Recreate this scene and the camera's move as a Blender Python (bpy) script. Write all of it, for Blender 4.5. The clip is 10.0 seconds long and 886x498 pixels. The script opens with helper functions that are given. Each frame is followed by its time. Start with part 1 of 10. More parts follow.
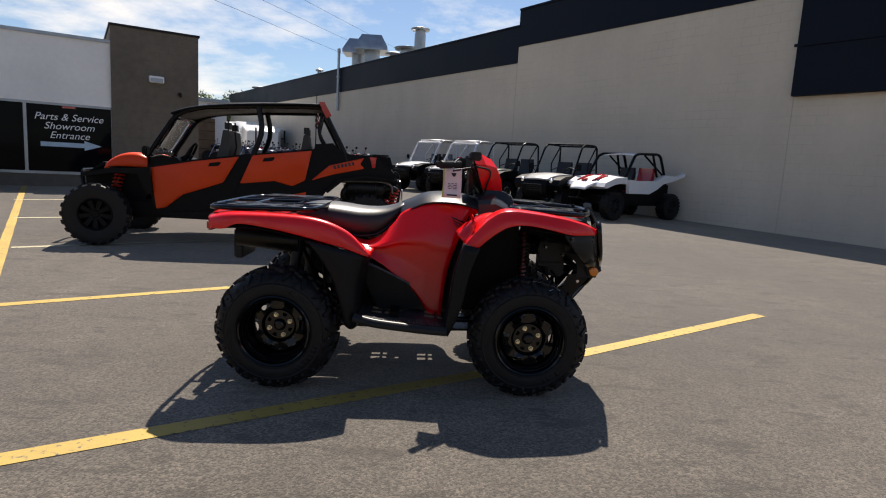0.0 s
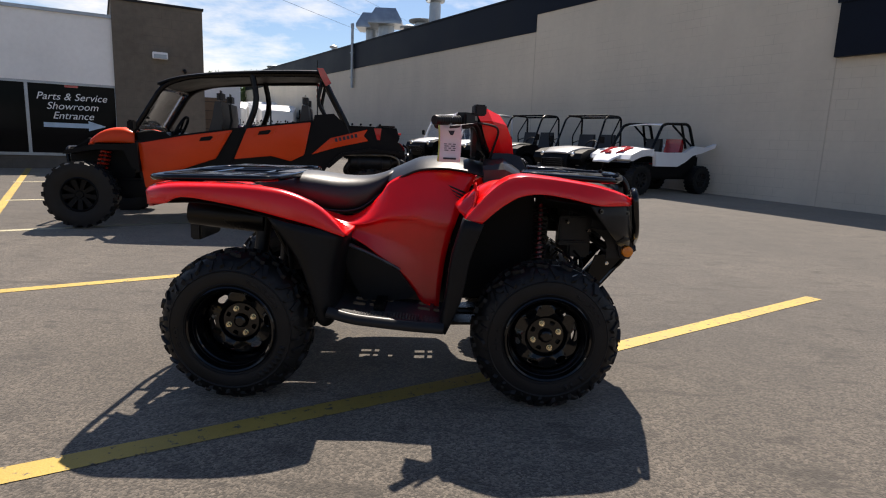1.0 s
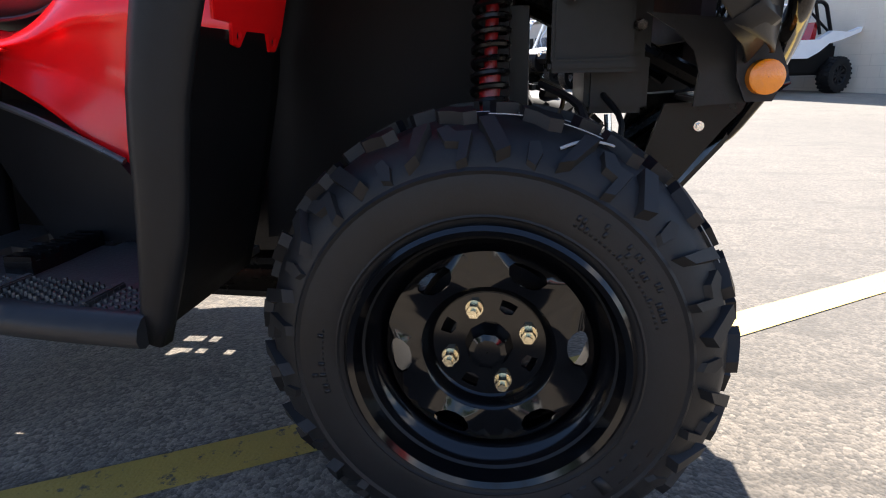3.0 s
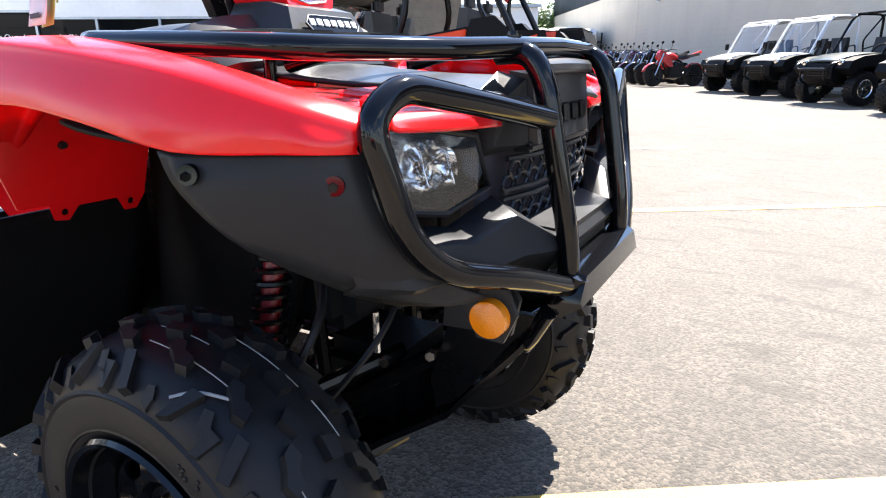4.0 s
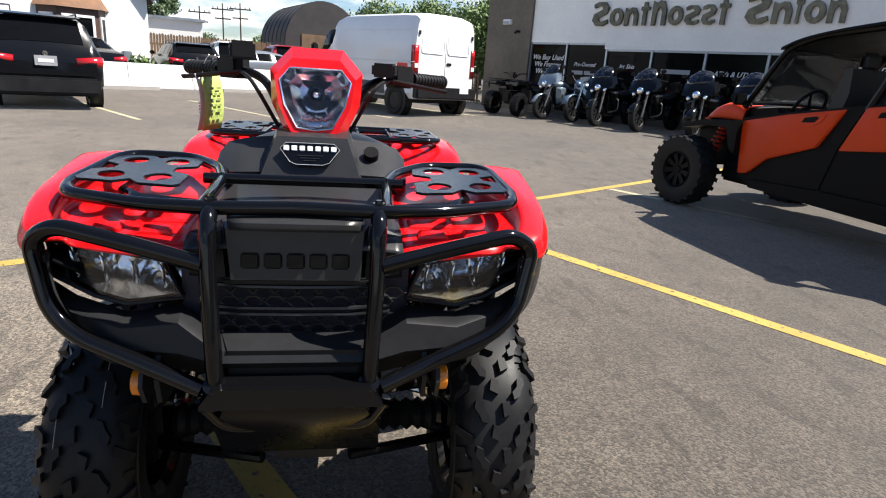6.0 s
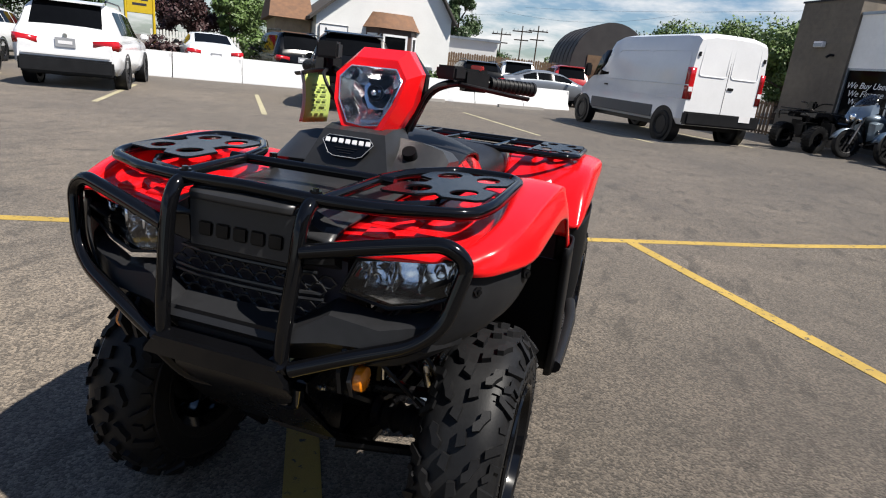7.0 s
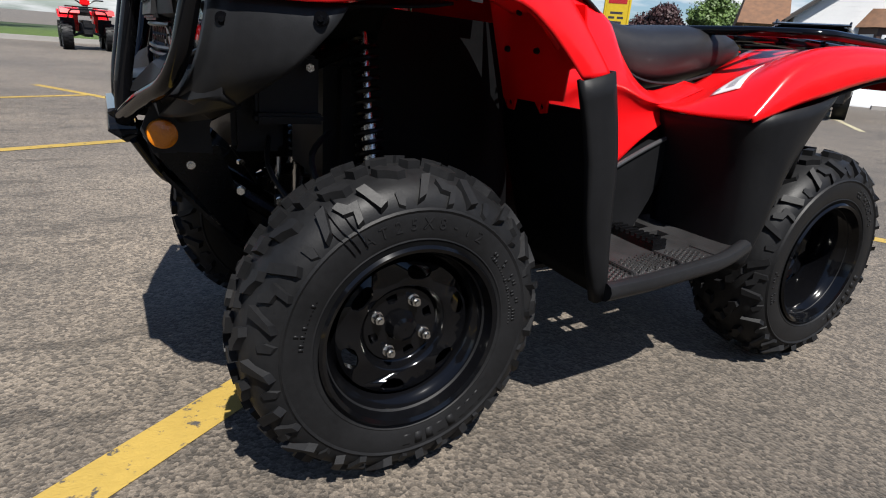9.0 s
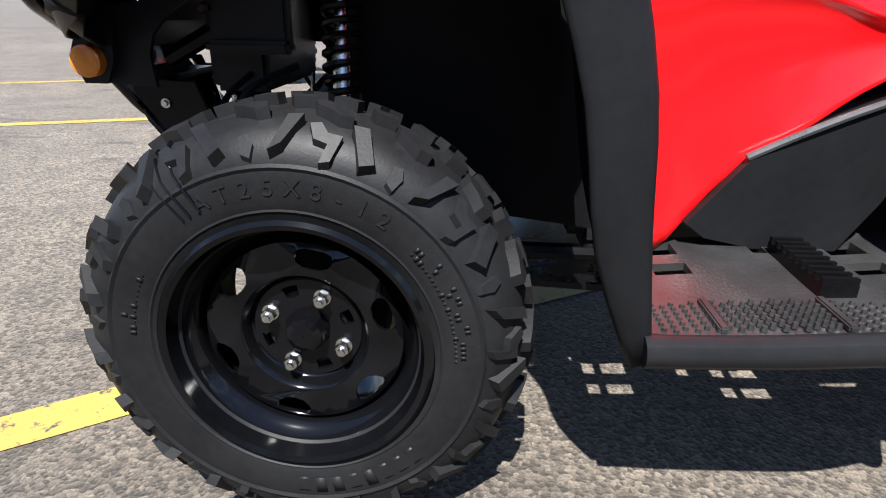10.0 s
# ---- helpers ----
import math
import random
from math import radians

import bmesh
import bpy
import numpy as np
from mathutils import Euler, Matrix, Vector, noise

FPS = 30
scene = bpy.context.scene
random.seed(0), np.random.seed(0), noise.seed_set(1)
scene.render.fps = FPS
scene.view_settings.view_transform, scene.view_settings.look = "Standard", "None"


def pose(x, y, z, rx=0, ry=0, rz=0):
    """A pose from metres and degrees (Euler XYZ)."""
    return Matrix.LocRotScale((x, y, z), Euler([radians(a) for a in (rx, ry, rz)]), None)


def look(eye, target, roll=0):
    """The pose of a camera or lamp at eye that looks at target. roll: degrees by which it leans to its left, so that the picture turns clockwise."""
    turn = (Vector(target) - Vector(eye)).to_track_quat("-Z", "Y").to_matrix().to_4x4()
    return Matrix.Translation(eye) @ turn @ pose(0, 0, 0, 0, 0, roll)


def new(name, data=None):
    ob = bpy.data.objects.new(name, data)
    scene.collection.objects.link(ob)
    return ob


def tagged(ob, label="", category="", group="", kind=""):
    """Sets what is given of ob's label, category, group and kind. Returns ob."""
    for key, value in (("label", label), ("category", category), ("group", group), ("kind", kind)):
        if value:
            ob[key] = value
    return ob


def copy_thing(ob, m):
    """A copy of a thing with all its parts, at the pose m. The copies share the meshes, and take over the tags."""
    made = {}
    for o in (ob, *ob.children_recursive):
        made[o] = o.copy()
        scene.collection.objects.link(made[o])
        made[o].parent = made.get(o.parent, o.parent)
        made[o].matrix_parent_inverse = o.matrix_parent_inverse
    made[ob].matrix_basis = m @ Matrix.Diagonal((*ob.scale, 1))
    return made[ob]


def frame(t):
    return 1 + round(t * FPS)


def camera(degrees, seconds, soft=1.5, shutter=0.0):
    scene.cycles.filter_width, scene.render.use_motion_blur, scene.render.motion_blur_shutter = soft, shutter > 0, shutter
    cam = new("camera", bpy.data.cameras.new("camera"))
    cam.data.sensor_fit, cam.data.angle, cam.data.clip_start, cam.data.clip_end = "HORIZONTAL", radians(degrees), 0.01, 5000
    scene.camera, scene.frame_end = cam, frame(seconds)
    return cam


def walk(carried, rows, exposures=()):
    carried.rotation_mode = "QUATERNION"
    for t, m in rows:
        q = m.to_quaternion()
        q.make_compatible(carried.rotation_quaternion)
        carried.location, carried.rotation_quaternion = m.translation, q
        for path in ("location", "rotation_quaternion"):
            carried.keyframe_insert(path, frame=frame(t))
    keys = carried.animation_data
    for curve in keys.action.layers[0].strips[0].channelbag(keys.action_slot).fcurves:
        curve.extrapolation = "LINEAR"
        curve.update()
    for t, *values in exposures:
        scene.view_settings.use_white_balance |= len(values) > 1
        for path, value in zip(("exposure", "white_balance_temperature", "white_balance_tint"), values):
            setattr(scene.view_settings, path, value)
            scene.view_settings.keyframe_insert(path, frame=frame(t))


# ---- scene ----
cam = camera(74.0, 10.0, soft=1.1)
PATH = [
    (0, (0.077, -3.302, 1.131), (0.156, -1.323, 0.853), 3.2),
    (0.5, (0.127, -3.099, 1.111), (0.147, -1.128, 0.775), 2.2),
    (1, (0.199, -2.739, 1.046), (0.211, -0.77, 0.695), 2.2),
    (1.5, (0.329, -2.327, 1.008), (0.342, -0.36, 0.646), 0.4),
    (2, (0.52, -1.858, 0.876), (0.471, 0.089, 0.422), 0.9),
    (2.2, (0.517, -1.673, 0.761), (0.477, 0.26, 0.248), 1.5),
    (3.3, (0.857, -1.039, 0.636), (0.382, 0.812, 0.045), -1.5),
    (3.5, (0.997, -0.988, 0.741), (0.395, 0.821, 0.138), -1.2),
    (3.7, (1.128, -0.961, 0.730), (0.421, 0.812, 0.352), -0.8),
    (4, (1.276, -0.853, 0.909), (0.315, 0.799, 0.32), -0.2),
    (4.5, (1.505, -0.672, 1.062), (0.211, 0.737, 0.479), 1.2),
    (5, (1.727, -0.507, 1.139), (0.151, 0.573, 0.546), 2.4),
    (5.2, (1.804, -0.421, 1.169), (0.16, 0.553, 0.58), 3.1),
    (6.3, (1.986, 0.271, 1.184), (0.069, 0.324, 0.617), 4.8),
    (6.5, (1.976, 0.382, 1.191), (0.059, 0.271, 0.632), 5.5),
    (7, (1.871, 0.647, 1.182), (0.04, 0.104, 0.59), 6.2),
    (7.5, (1.792, 0.905, 1.182), (0.11, 0.021, 0.557), 6.6),
    (8, (1.698, 1.149, 1.165), (0.215, -0.029, 0.521), 5.9),
    (8.5, (1.394, 1.336, 1.018), (0.149, -0.077, 0.344), 5.5),
    (9, (1.078, 1.336, 0.804), (0.122, -0.292, 0.144), 4.6),
    (9.5, (0.754, 1.199, 0.692), (0.299, -0.622, 0.001), 3.2),
    (10, (0.421, 1.134, 0.71), (0.527, -0.711, -0.054), 0.9),
]
EXPOSURES = [(0, 0.91, 7100, 12), (1, 1.03, 7100, 13), (2, 1.42, 7000, 14), (2.5, 1.86, 6850, 12), (3.3, 2.86, 6700, 11), (3.9, 2.82, 6700, 11), (4.5, 2.60, 6700, 10), (5.2, 1.96, 6700, 10), (6.3, 1.13, 6700, 10), (7.5, 0.65, 6600, 10), (8.2, 0.61, 6500, 10), (9, 0.75, 6400, 10), (9.5, 1.18, 6300, 10), (10, 1.56, 6200, 10)]
walk(cam, [(t, look(eye, target, roll)) for t, eye, target, roll in PATH], EXPOSURES)

# ---- sky and sun ----
SUN = Vector((0.06, 0.55, 0.86)).normalized()
world = bpy.data.worlds.new("world")
scene.world = world
world.use_nodes = True
wn, wl = world.node_tree.nodes, world.node_tree.links
wn.clear()
sky = wn.new("ShaderNodeTexSky")
sky.sky_type = "NISHITA"
sky.sun_disc = False
sky.sun_elevation = math.asin(SUN.z)
sky.sun_rotation = math.atan2(SUN.x, SUN.y)
sky.air_density, sky.dust_density, sky.ozone_density = 1.0, 0.6, 1.2
# broken white cloud over the blue
wco = wn.new("ShaderNodeTexCoord")
# the layer lies level overhead, so that its gaps close up towards the horizon
wsep, wup, wcomb = wn.new("ShaderNodeSeparateXYZ"), wn.new("ShaderNodeMath"), wn.new("ShaderNodeCombineXYZ")
wup.operation = "MULTIPLY_ADD"
wup.use_clamp = True
wup.inputs[1].default_value, wup.inputs[2].default_value = 0.86, 0.14
wl.new(wco.outputs["Generated"], wsep.inputs[0])
wl.new(wsep.outputs["Z"], wup.inputs[0])
for axis in "XY":
    wdiv = wn.new("ShaderNodeMath")
    wdiv.operation = "DIVIDE"
    wl.new(wsep.outputs[axis], wdiv.inputs[0])
    wl.new(wup.outputs[0], wdiv.inputs[1])
    wl.new(wdiv.outputs[0], wcomb.inputs[axis])
wthin = wn.new("ShaderNodeMath")
wthin.operation = "MULTIPLY_ADD"
wthin.inputs[1].default_value = -0.30
wnoise = wn.new("ShaderNodeTexNoise")
wnoise.inputs["Scale"].default_value = 0.9
wnoise.inputs["Detail"].default_value = 9
wnoise.inputs["Roughness"].default_value = 0.62
wramp = wn.new("ShaderNodeValToRGB")
wramp.color_ramp.elements[0].position = 0.38
wramp.color_ramp.elements[1].position = 0.57
wmix = wn.new("ShaderNodeMixRGB")
wmix.inputs["Color2"].default_value = (11.2, 11.3, 11.5, 1)
wbg = wn.new("ShaderNodeBackground")
wbg.inputs["Strength"].default_value = 0.05
wout = wn.new("ShaderNodeOutputWorld")
wl.new(wcomb.outputs[0], wnoise.inputs["Vector"])
wl.new(wup.outputs[0], wthin.inputs[0])
wl.new(wnoise.outputs["Fac"], wthin.inputs[2])
wl.new(wthin.outputs[0], wramp.inputs["Fac"])
wl.new(wramp.outputs["Color"], wmix.inputs["Fac"])
wgain = wn.new("ShaderNodeMixRGB")
wgain.blend_type = "MULTIPLY"
wgain.inputs["Fac"].default_value = 1.0
wgain.inputs["Color2"].default_value = (0.92, 1.08, 1.28, 1)
wl.new(sky.outputs["Color"], wgain.inputs["Color1"])
wl.new(wgain.outputs["Color"], wmix.inputs["Color1"])
wl.new(wmix.outputs["Color"], wbg.inputs["Color"])
wl.new(wbg.outputs[0], wout.inputs["Surface"])
sun = new("sun", bpy.data.lights.new("sun", "SUN"))
sun.data.energy = 5.0
sun.data.angle = radians(0.55)
sun.data.color = (1.0, 0.955, 0.89)
sun.matrix_world = look(SUN * 60, (0, 0, 0))

from mathutils.bvhtree import BVHTree
# ---- materials ----
def mat(name, col, rough=0.5, metal=0.0, var=0.12, scale=6.0, bump=0.0, bscale=90.0, coat=0.0, spec=0.5, rvar=0.12):
    """A procedural surface: colour varied at two scales, uneven gloss, fine relief."""
    m = bpy.data.materials.new(name)
    m.use_nodes = True
    n, l = m.node_tree.nodes, m.node_tree.links
    p = n["Principled BSDF"]
    p.inputs["Metallic"].default_value = metal
    p.inputs["Coat Weight"].default_value = coat
    p.inputs["Coat Roughness"].default_value = 0.06
    p.inputs["Specular IOR Level"].default_value = spec
    co = n.new("ShaderNodeTexCoord")
    big, small = n.new("ShaderNodeTexNoise"), n.new("ShaderNodeTexNoise")
    big.inputs["Scale"].default_value, small.inputs["Scale"].default_value = scale, scale * 14
    big.inputs["Detail"].default_value, small.inputs["Detail"].default_value = 6, 4
    l.new(co.outputs["Object"], big.inputs["Vector"])
    l.new(co.outputs["Object"], small.inputs["Vector"])
    add = n.new("ShaderNodeMath")
    add.operation = "MULTIPLY_ADD"
    add.inputs[1].default_value = 0.35
    l.new(small.outputs["Fac"], add.inputs[0])
    l.new(big.outputs["Fac"], add.inputs[2])
    ramp = n.new("ShaderNodeValToRGB")
    ramp.color_ramp.elements[0].position, ramp.color_ramp.elements[1].position = 0.42, 0.92
    ramp.color_ramp.elements[0].color = (*[c * (1 - var) for c in col], 1)
    ramp.color_ramp.elements[1].color = (*[min(1, c * (1 + var)) for c in col], 1)
    l.new(add.outputs[0], ramp.inputs["Fac"])
    l.new(ramp.outputs["Color"], p.inputs["Base Color"])
    rr = n.new("ShaderNodeMapRange")
    rr.inputs["From Min"].default_value, rr.inputs["From Max"].default_value = 0.45, 0.9
    rr.inputs["To Min"].default_value, rr.inputs["To Max"].default_value = max(0.02, rough * (1 - rvar)), min(1, rough * (1 + rvar))
    l.new(add.outputs[0], rr.inputs["Value"])
    l.new(rr.outputs["Result"], p.inputs["Roughness"])
    if bump:
        bn, bp = n.new("ShaderNodeTexNoise"), n.new("ShaderNodeBump")
        bn.inputs["Scale"].default_value, bn.inputs["Detail"].default_value = bscale, 5
        bp.inputs["Strength"].default_value, bp.inputs["Distance"].default_value = bump, 0.004
        l.new(co.outputs["Object"], bn.inputs["Vector"])
        l.new(bn.outputs["Fac"], bp.inputs["Height"])
        l.new(bp.outputs["Normal"], p.inputs["Normal"])
    return m


def asphalt_mat():
    """Sun-bleached asphalt: pale and dark stones in a grey binder, tar stains, wide worn areas."""
    m = bpy.data.materials.new("asphalt")
    m.use_nodes = True
    n, l = m.node_tree.nodes, m.node_tree.links
    p = n["Principled BSDF"]
    co = n.new("ShaderNodeTexCoord")

    def noise_tex(scale, detail=5.0, rough=0.6):
        t = n.new("ShaderNodeTexNoise")
        t.inputs["Scale"].default_value, t.inputs["Detail"].default_value, t.inputs["Roughness"].default_value = scale, detail, rough
        l.new(co.outputs["Object"], t.inputs["Vector"])
        return t

    def ramp(src, a, ca, b, cb):
        r = n.new("ShaderNodeValToRGB")
        r.color_ramp.elements[0].position, r.color_ramp.elements[1].position = a, b
        r.color_ramp.elements[0].color, r.color_ramp.elements[1].color = (*ca, 1), (*cb, 1)
        l.new(src, r.inputs["Fac"])
        return r

    def mix(kind, fac, a, b):
        x = n.new("ShaderNodeMixRGB")
        x.blend_type = kind
        x.inputs["Fac"].default_value = fac
        l.new(a, x.inputs["Color1"])
        l.new(b, x.inputs["Color2"])
        return x

    vor = n.new("ShaderNodeTexVoronoi")
    vor.inputs["Scale"].default_value = 115
    l.new(co.outputs["Object"], vor.inputs["Vector"])
    sep = n.new("ShaderNodeSeparateColor")
    l.new(vor.outputs["Color"], sep.inputs["Color"])
    stones = ramp(sep.outputs["Red"], 0.2, (0.030, 0.0250, 0.0202), 1.0, (0.146, 0.1225, 0.0990))
    grit = ramp(noise_tex(240, 4, 0.7).outputs["Fac"], 0.36, (0.55, 0.55, 0.55), 0.66, (1.50, 1.48, 1.44))
    wide = ramp(noise_tex(0.30, 8, 0.65).outputs["Fac"], 0.36, (0.66, 0.66, 0.67), 0.62, (1.26, 1.25, 1.22))
    mid = ramp(noise_tex(3.2, 6).outputs["Fac"], 0.3, (0.68, 0.68, 0.68), 0.7, (1.20, 1.19, 1.17))
    spots = ramp(noise_tex(5.5, 6, 0.7).outputs["Fac"], 0.605, (1, 1, 1), 0.635, (0.45, 0.44, 0.43))
    c = mix("MULTIPLY", 1, stones.outputs["Color"], grit.outputs["Color"])
    smear = n.new("ShaderNodeMapping")
    smear.inputs["Scale"].default_value = (0.9, 2.8, 1.0)
    smear.inputs["Rotation"].default_value = (0, 0, 0.5)
    l.new(co.outputs["Object"], smear.inputs["Vector"])
    scuff = noise_tex(2.3, 6, 0.65)
    l.new(smear.outputs[0], scuff.inputs["Vector"])
    scuffs = ramp(scuff.outputs["Fac"], 0.57, (1, 1, 1), 0.615, (0.48, 0.47, 0.46))
    fleck = ramp(noise_tex(24, 5, 0.68).outputs["Fac"], 0.58, (1, 1, 1), 0.70, (0.62, 0.61, 0.6))
    pale = ramp(noise_tex(31, 5, 0.7).outputs["Fac"], 0.60, (1, 1, 1), 0.72, (1.35, 1.33, 1.29))
    for o in (wide, mid, spots, scuffs, fleck, pale):
        c = mix("MULTIPLY", 1, c.outputs["Color"], o.outputs["Color"])
    l.new(c.outputs["Color"], p.inputs["Base Color"])
    p.inputs["Roughness"].default_value = 0.86
    p.inputs["Diffuse Roughness"].default_value = 1.0
    p.inputs["Sheen Weight"].default_value = 0.24
    p.inputs["Sheen Roughness"].default_value = 0.6
    p.inputs["Sheen Tint"].default_value = (1.0, 0.90, 0.77, 1)
    p.inputs["Specular IOR Level"].default_value = 0.35
    bp = n.new("ShaderNodeBump")
    bp.inputs["Strength"].default_value, bp.inputs["Distance"].default_value = 0.45, 0.005
    bp.invert = True
    l.new(vor.outputs["Distance"], bp.inputs["Height"])
    b2 = n.new("ShaderNodeBump")
    b2.inputs["Strength"].default_value, b2.inputs["Distance"].default_value = 0.5, 0.004
    l.new(noise_tex(180, 4).outputs["Fac"], b2.inputs["Height"])
    l.new(bp.outputs["Normal"], b2.inputs["Normal"])
    l.new(b2.outputs["Normal"], p.inputs["Normal"])
    return m


def paint_line_mat(name, col, worn=0.62):
    """Road paint, cracked and rubbed through to the stones."""
    m = mat(name, col, 0.7, 0, 0.16, 3.0, 0.5, 160)
    n, l = m.node_tree.nodes, m.node_tree.links
    p = n["Principled BSDF"]
    co = n.new("ShaderNodeTexCoord")
    t = n.new("ShaderNodeTexNoise")
    t.inputs["Scale"].default_value, t.inputs["Detail"].default_value, t.inputs["Roughness"].default_value = 26, 8, 0.7
    l.new(co.outputs["Object"], t.inputs["Vector"])
    r = n.new("ShaderNodeValToRGB")
    r.color_ramp.elements[0].position, r.color_ramp.elements[1].position = worn, worn + 0.06
    l.new(t.outputs["Fac"], r.inputs["Fac"])
    x = n.new("ShaderNodeMixRGB")
    x.inputs["Color2"].default_value = (0.06, 0.056, 0.051, 1)
    src = p.inputs["Base Color"].links[0].from_socket
    l.new(r.outputs["Color"], x.inputs["Fac"])
    l.new(src, x.inputs["Color1"])
    l.new(x.outputs["Color"], p.inputs["Base Color"])
    return m


def glass_mat(name, tint=(0.9, 0.93, 0.95), rough=0.02, clear=0.75):
    """A thin pane: part clear, part mirror-like."""
    m = bpy.data.materials.new(name)
    m.use_nodes = True
    n, l = m.node_tree.nodes, m.node_tree.links
    n.remove(n["Principled BSDF"])
    tr, gl, mx, fr = n.new("ShaderNodeBsdfTransparent"), n.new("ShaderNodeBsdfGlossy"), n.new("ShaderNodeMixShader"), n.new("ShaderNodeFresnel")
    tr.inputs["Color"].default_value = (*[c * clear for c in tint], 1)
    gl.inputs["Color"].default_value = (0.95, 0.97, 1, 1)
    gl.inputs["Roughness"].default_value = rough
    fr.inputs["IOR"].default_value = 1.5
    l.new(fr.outputs[0], mx.inputs["Fac"])
    l.new(tr.outputs[0], mx.inputs[1])
    l.new(gl.outputs[0], mx.inputs[2])
    l.new(mx.outputs[0], n["Material Output"].inputs["Surface"])
    return m


ASPHALT = asphalt_mat()
YELLOW_LINE = paint_line_mat("yellow_line", (0.355, 0.242, 0.050), 0.57)
PALE_LINE = paint_line_mat("pale_line", (0.36, 0.325, 0.21), 0.58)
RED = mat("red_plastic", (0.66, 0.0062, 0.0088), 0.24, 0, 0.06, 2.0, 0.01, 40, coat=0.22, spec=0.34)
BLACK_PLASTIC = mat("black_plastic", (0.0145, 0.0150, 0.0165), 0.36, 0, 0.25, 5, 0.05, 420, spec=0.17)
NOSE_SATIN = mat("nose_satin_plastic", (0.023, 0.0235, 0.025), 0.32, 0, 0.2, 5, 0.05, 420, spec=0.3)
# black plastic with the shade of arches and recesses put into its colour
SHADED_BLACK = mat("arch_liner_plastic", (0.004, 0.0042, 0.0048), 0.55, 0, 0.25, 5, 0.05, 300, spec=0.1)
BLACK_PAINT = mat("black_gloss_paint", (0.0025, 0.0026, 0.0032), 0.07, 0, 0.2, 4, 0.0, spec=0.30)
RIM_BLACK = mat("rim_black_enamel", (0.0025, 0.0026, 0.0032), 0.10, 0, 0.2, 4, 0.0, spec=0.34)
SATIN_BLACK = mat("satin_black_steel", (0.0035, 0.0035, 0.004), 0.28, 0.0, 0.25, 6, 0.04, 120, coat=0.0, spec=0.2)
RACK_STEEL = mat("rack_satin_enamel", (0.004, 0.0046, 0.006), 0.24, 0, 0.25, 6, 0.04, 120, coat=0.0, spec=0.5)
MATT_BLACK = mat("matt_black_plastic", (0.0038, 0.004, 0.0046), 0.5, 0, 0.25, 5, 0.06, 300, spec=0.12)
VINYL = mat("black_vinyl", (0.0135, 0.0138, 0.0155), 0.42, 0, 0.2, 5, 0.08, 500, spec=0.42)
GUARD_BLACK = mat("guard_black_plastic", (0.0085, 0.0088, 0.0098), 0.42, 0, 0.25, 5, 0.05, 420, spec=0.13)
RUBBER = mat("tyre_rubber", (0.0095, 0.0097, 0.0105), 0.5, 0, 0.35, 7, 0.06, 260, spec=0.2)
DARK_METAL = mat("dark_cast_metal", (0.012, 0.012, 0.0135), 0.5, 0.5, 0.4, 9, 0.3, 150)
STEEL = mat("bright_steel", (0.62, 0.61, 0.58), 0.24, 1.0, 0.12, 20, 0.1, 200)
ZINC = mat("yellow_zinc", (0.66, 0.59, 0.42), 0.26, 1.0, 0.15, 20, 0.1, 200)
CHROME = mat("chrome", (0.8, 0.8, 0.82), 0.08, 1.0, 0.05, 10)
AMBER = mat("amber_reflector", (0.66, 0.19, 0.004), 0.2, 0, 0.12, 60, 0.25, 420, coat=0.4)
SILVER_LENS = mat("lamp_reflector", (0.88, 0.90, 0.93), 0.13, 1.0, 0.12, 25, 0.25, 45)
TAG_PRINT = mat("faint_tag_print", (0.22, 0.27, 0.08), 0.6, 0, 0.1)
LENS_GLASS = glass_mat("lamp_glass", (0.96, 0.98, 1.0), 0.03, 0.92)
WHITE_PLASTIC = mat("white_plastic", (0.75, 0.75, 0.76), 0.35, 0, 0.06, 3)
PRINT_GREY = mat("print_grey", (0.30, 0.31, 0.33), 0.5, 0, 0.1)
TAG_WHITE = mat("tag_white_card", (0.62, 0.57, 0.60), 0.6, 0, 0.05)
TAG_GREEN = mat("tag_yellow_green_card", (0.42, 0.52, 0.13), 0.6, 0, 0.06)
INK = mat("dark_ink", (0.02, 0.018, 0.03), 0.7, 0, 0.1)
ORANGE = mat("orange_plastic", (0.62, 0.046, 0.003), 0.36, 0, 0.07, 2.0, 0.02, 40, coat=0.05, spec=0.25)
WHITE_PAINT = mat("white_car_paint", (0.78, 0.79, 0.80), 0.22, 0, 0.05, 1.5, coat=0.6)
BEIGE_BLOCK = mat("beige_painted_block", (0.49, 0.425, 0.335), 0.85, 0, 0.13, 0.7, 0.5, 60)
NAVY = mat("navy_painted_metal", (0.005, 0.008, 0.016), 0.5, 0, 0.25, 0.8, 0.1, 40, spec=0.12)
FASCIA_WHITE = mat("pale_fascia_panel", (0.80, 0.79, 0.76), 0.5, 0, 0.09, 0.8, 0.1, 30)
BROWN_BLOCK = mat("grey_brown_block", (0.066, 0.057, 0.047), 0.9, 0, 0.38, 0.9, 0.6, 50)
DARK_GLASS = mat("dark_tinted_glass", (0.004, 0.0045, 0.0055), 0.05, 0, 0.3, 0.6, spec=0.22)
GALV = mat("galvanised_steel", (0.32, 0.35, 0.38), 0.42, 0.75, 0.18, 3)
GRILLE_PLASTIC = mat("grille_grey_plastic", (0.014, 0.0145, 0.016), 0.32, 0, 0.2, 5, 0.04, 300, spec=0.4)
CONCRETE = mat("pale_concrete", (0.27, 0.257, 0.238), 0.9, 0, 0.15, 1.6, 0.5, 60)
pr = RED.node_tree.nodes["Principled BSDF"]
pr.inputs["Subsurface Weight"].default_value = 0.3
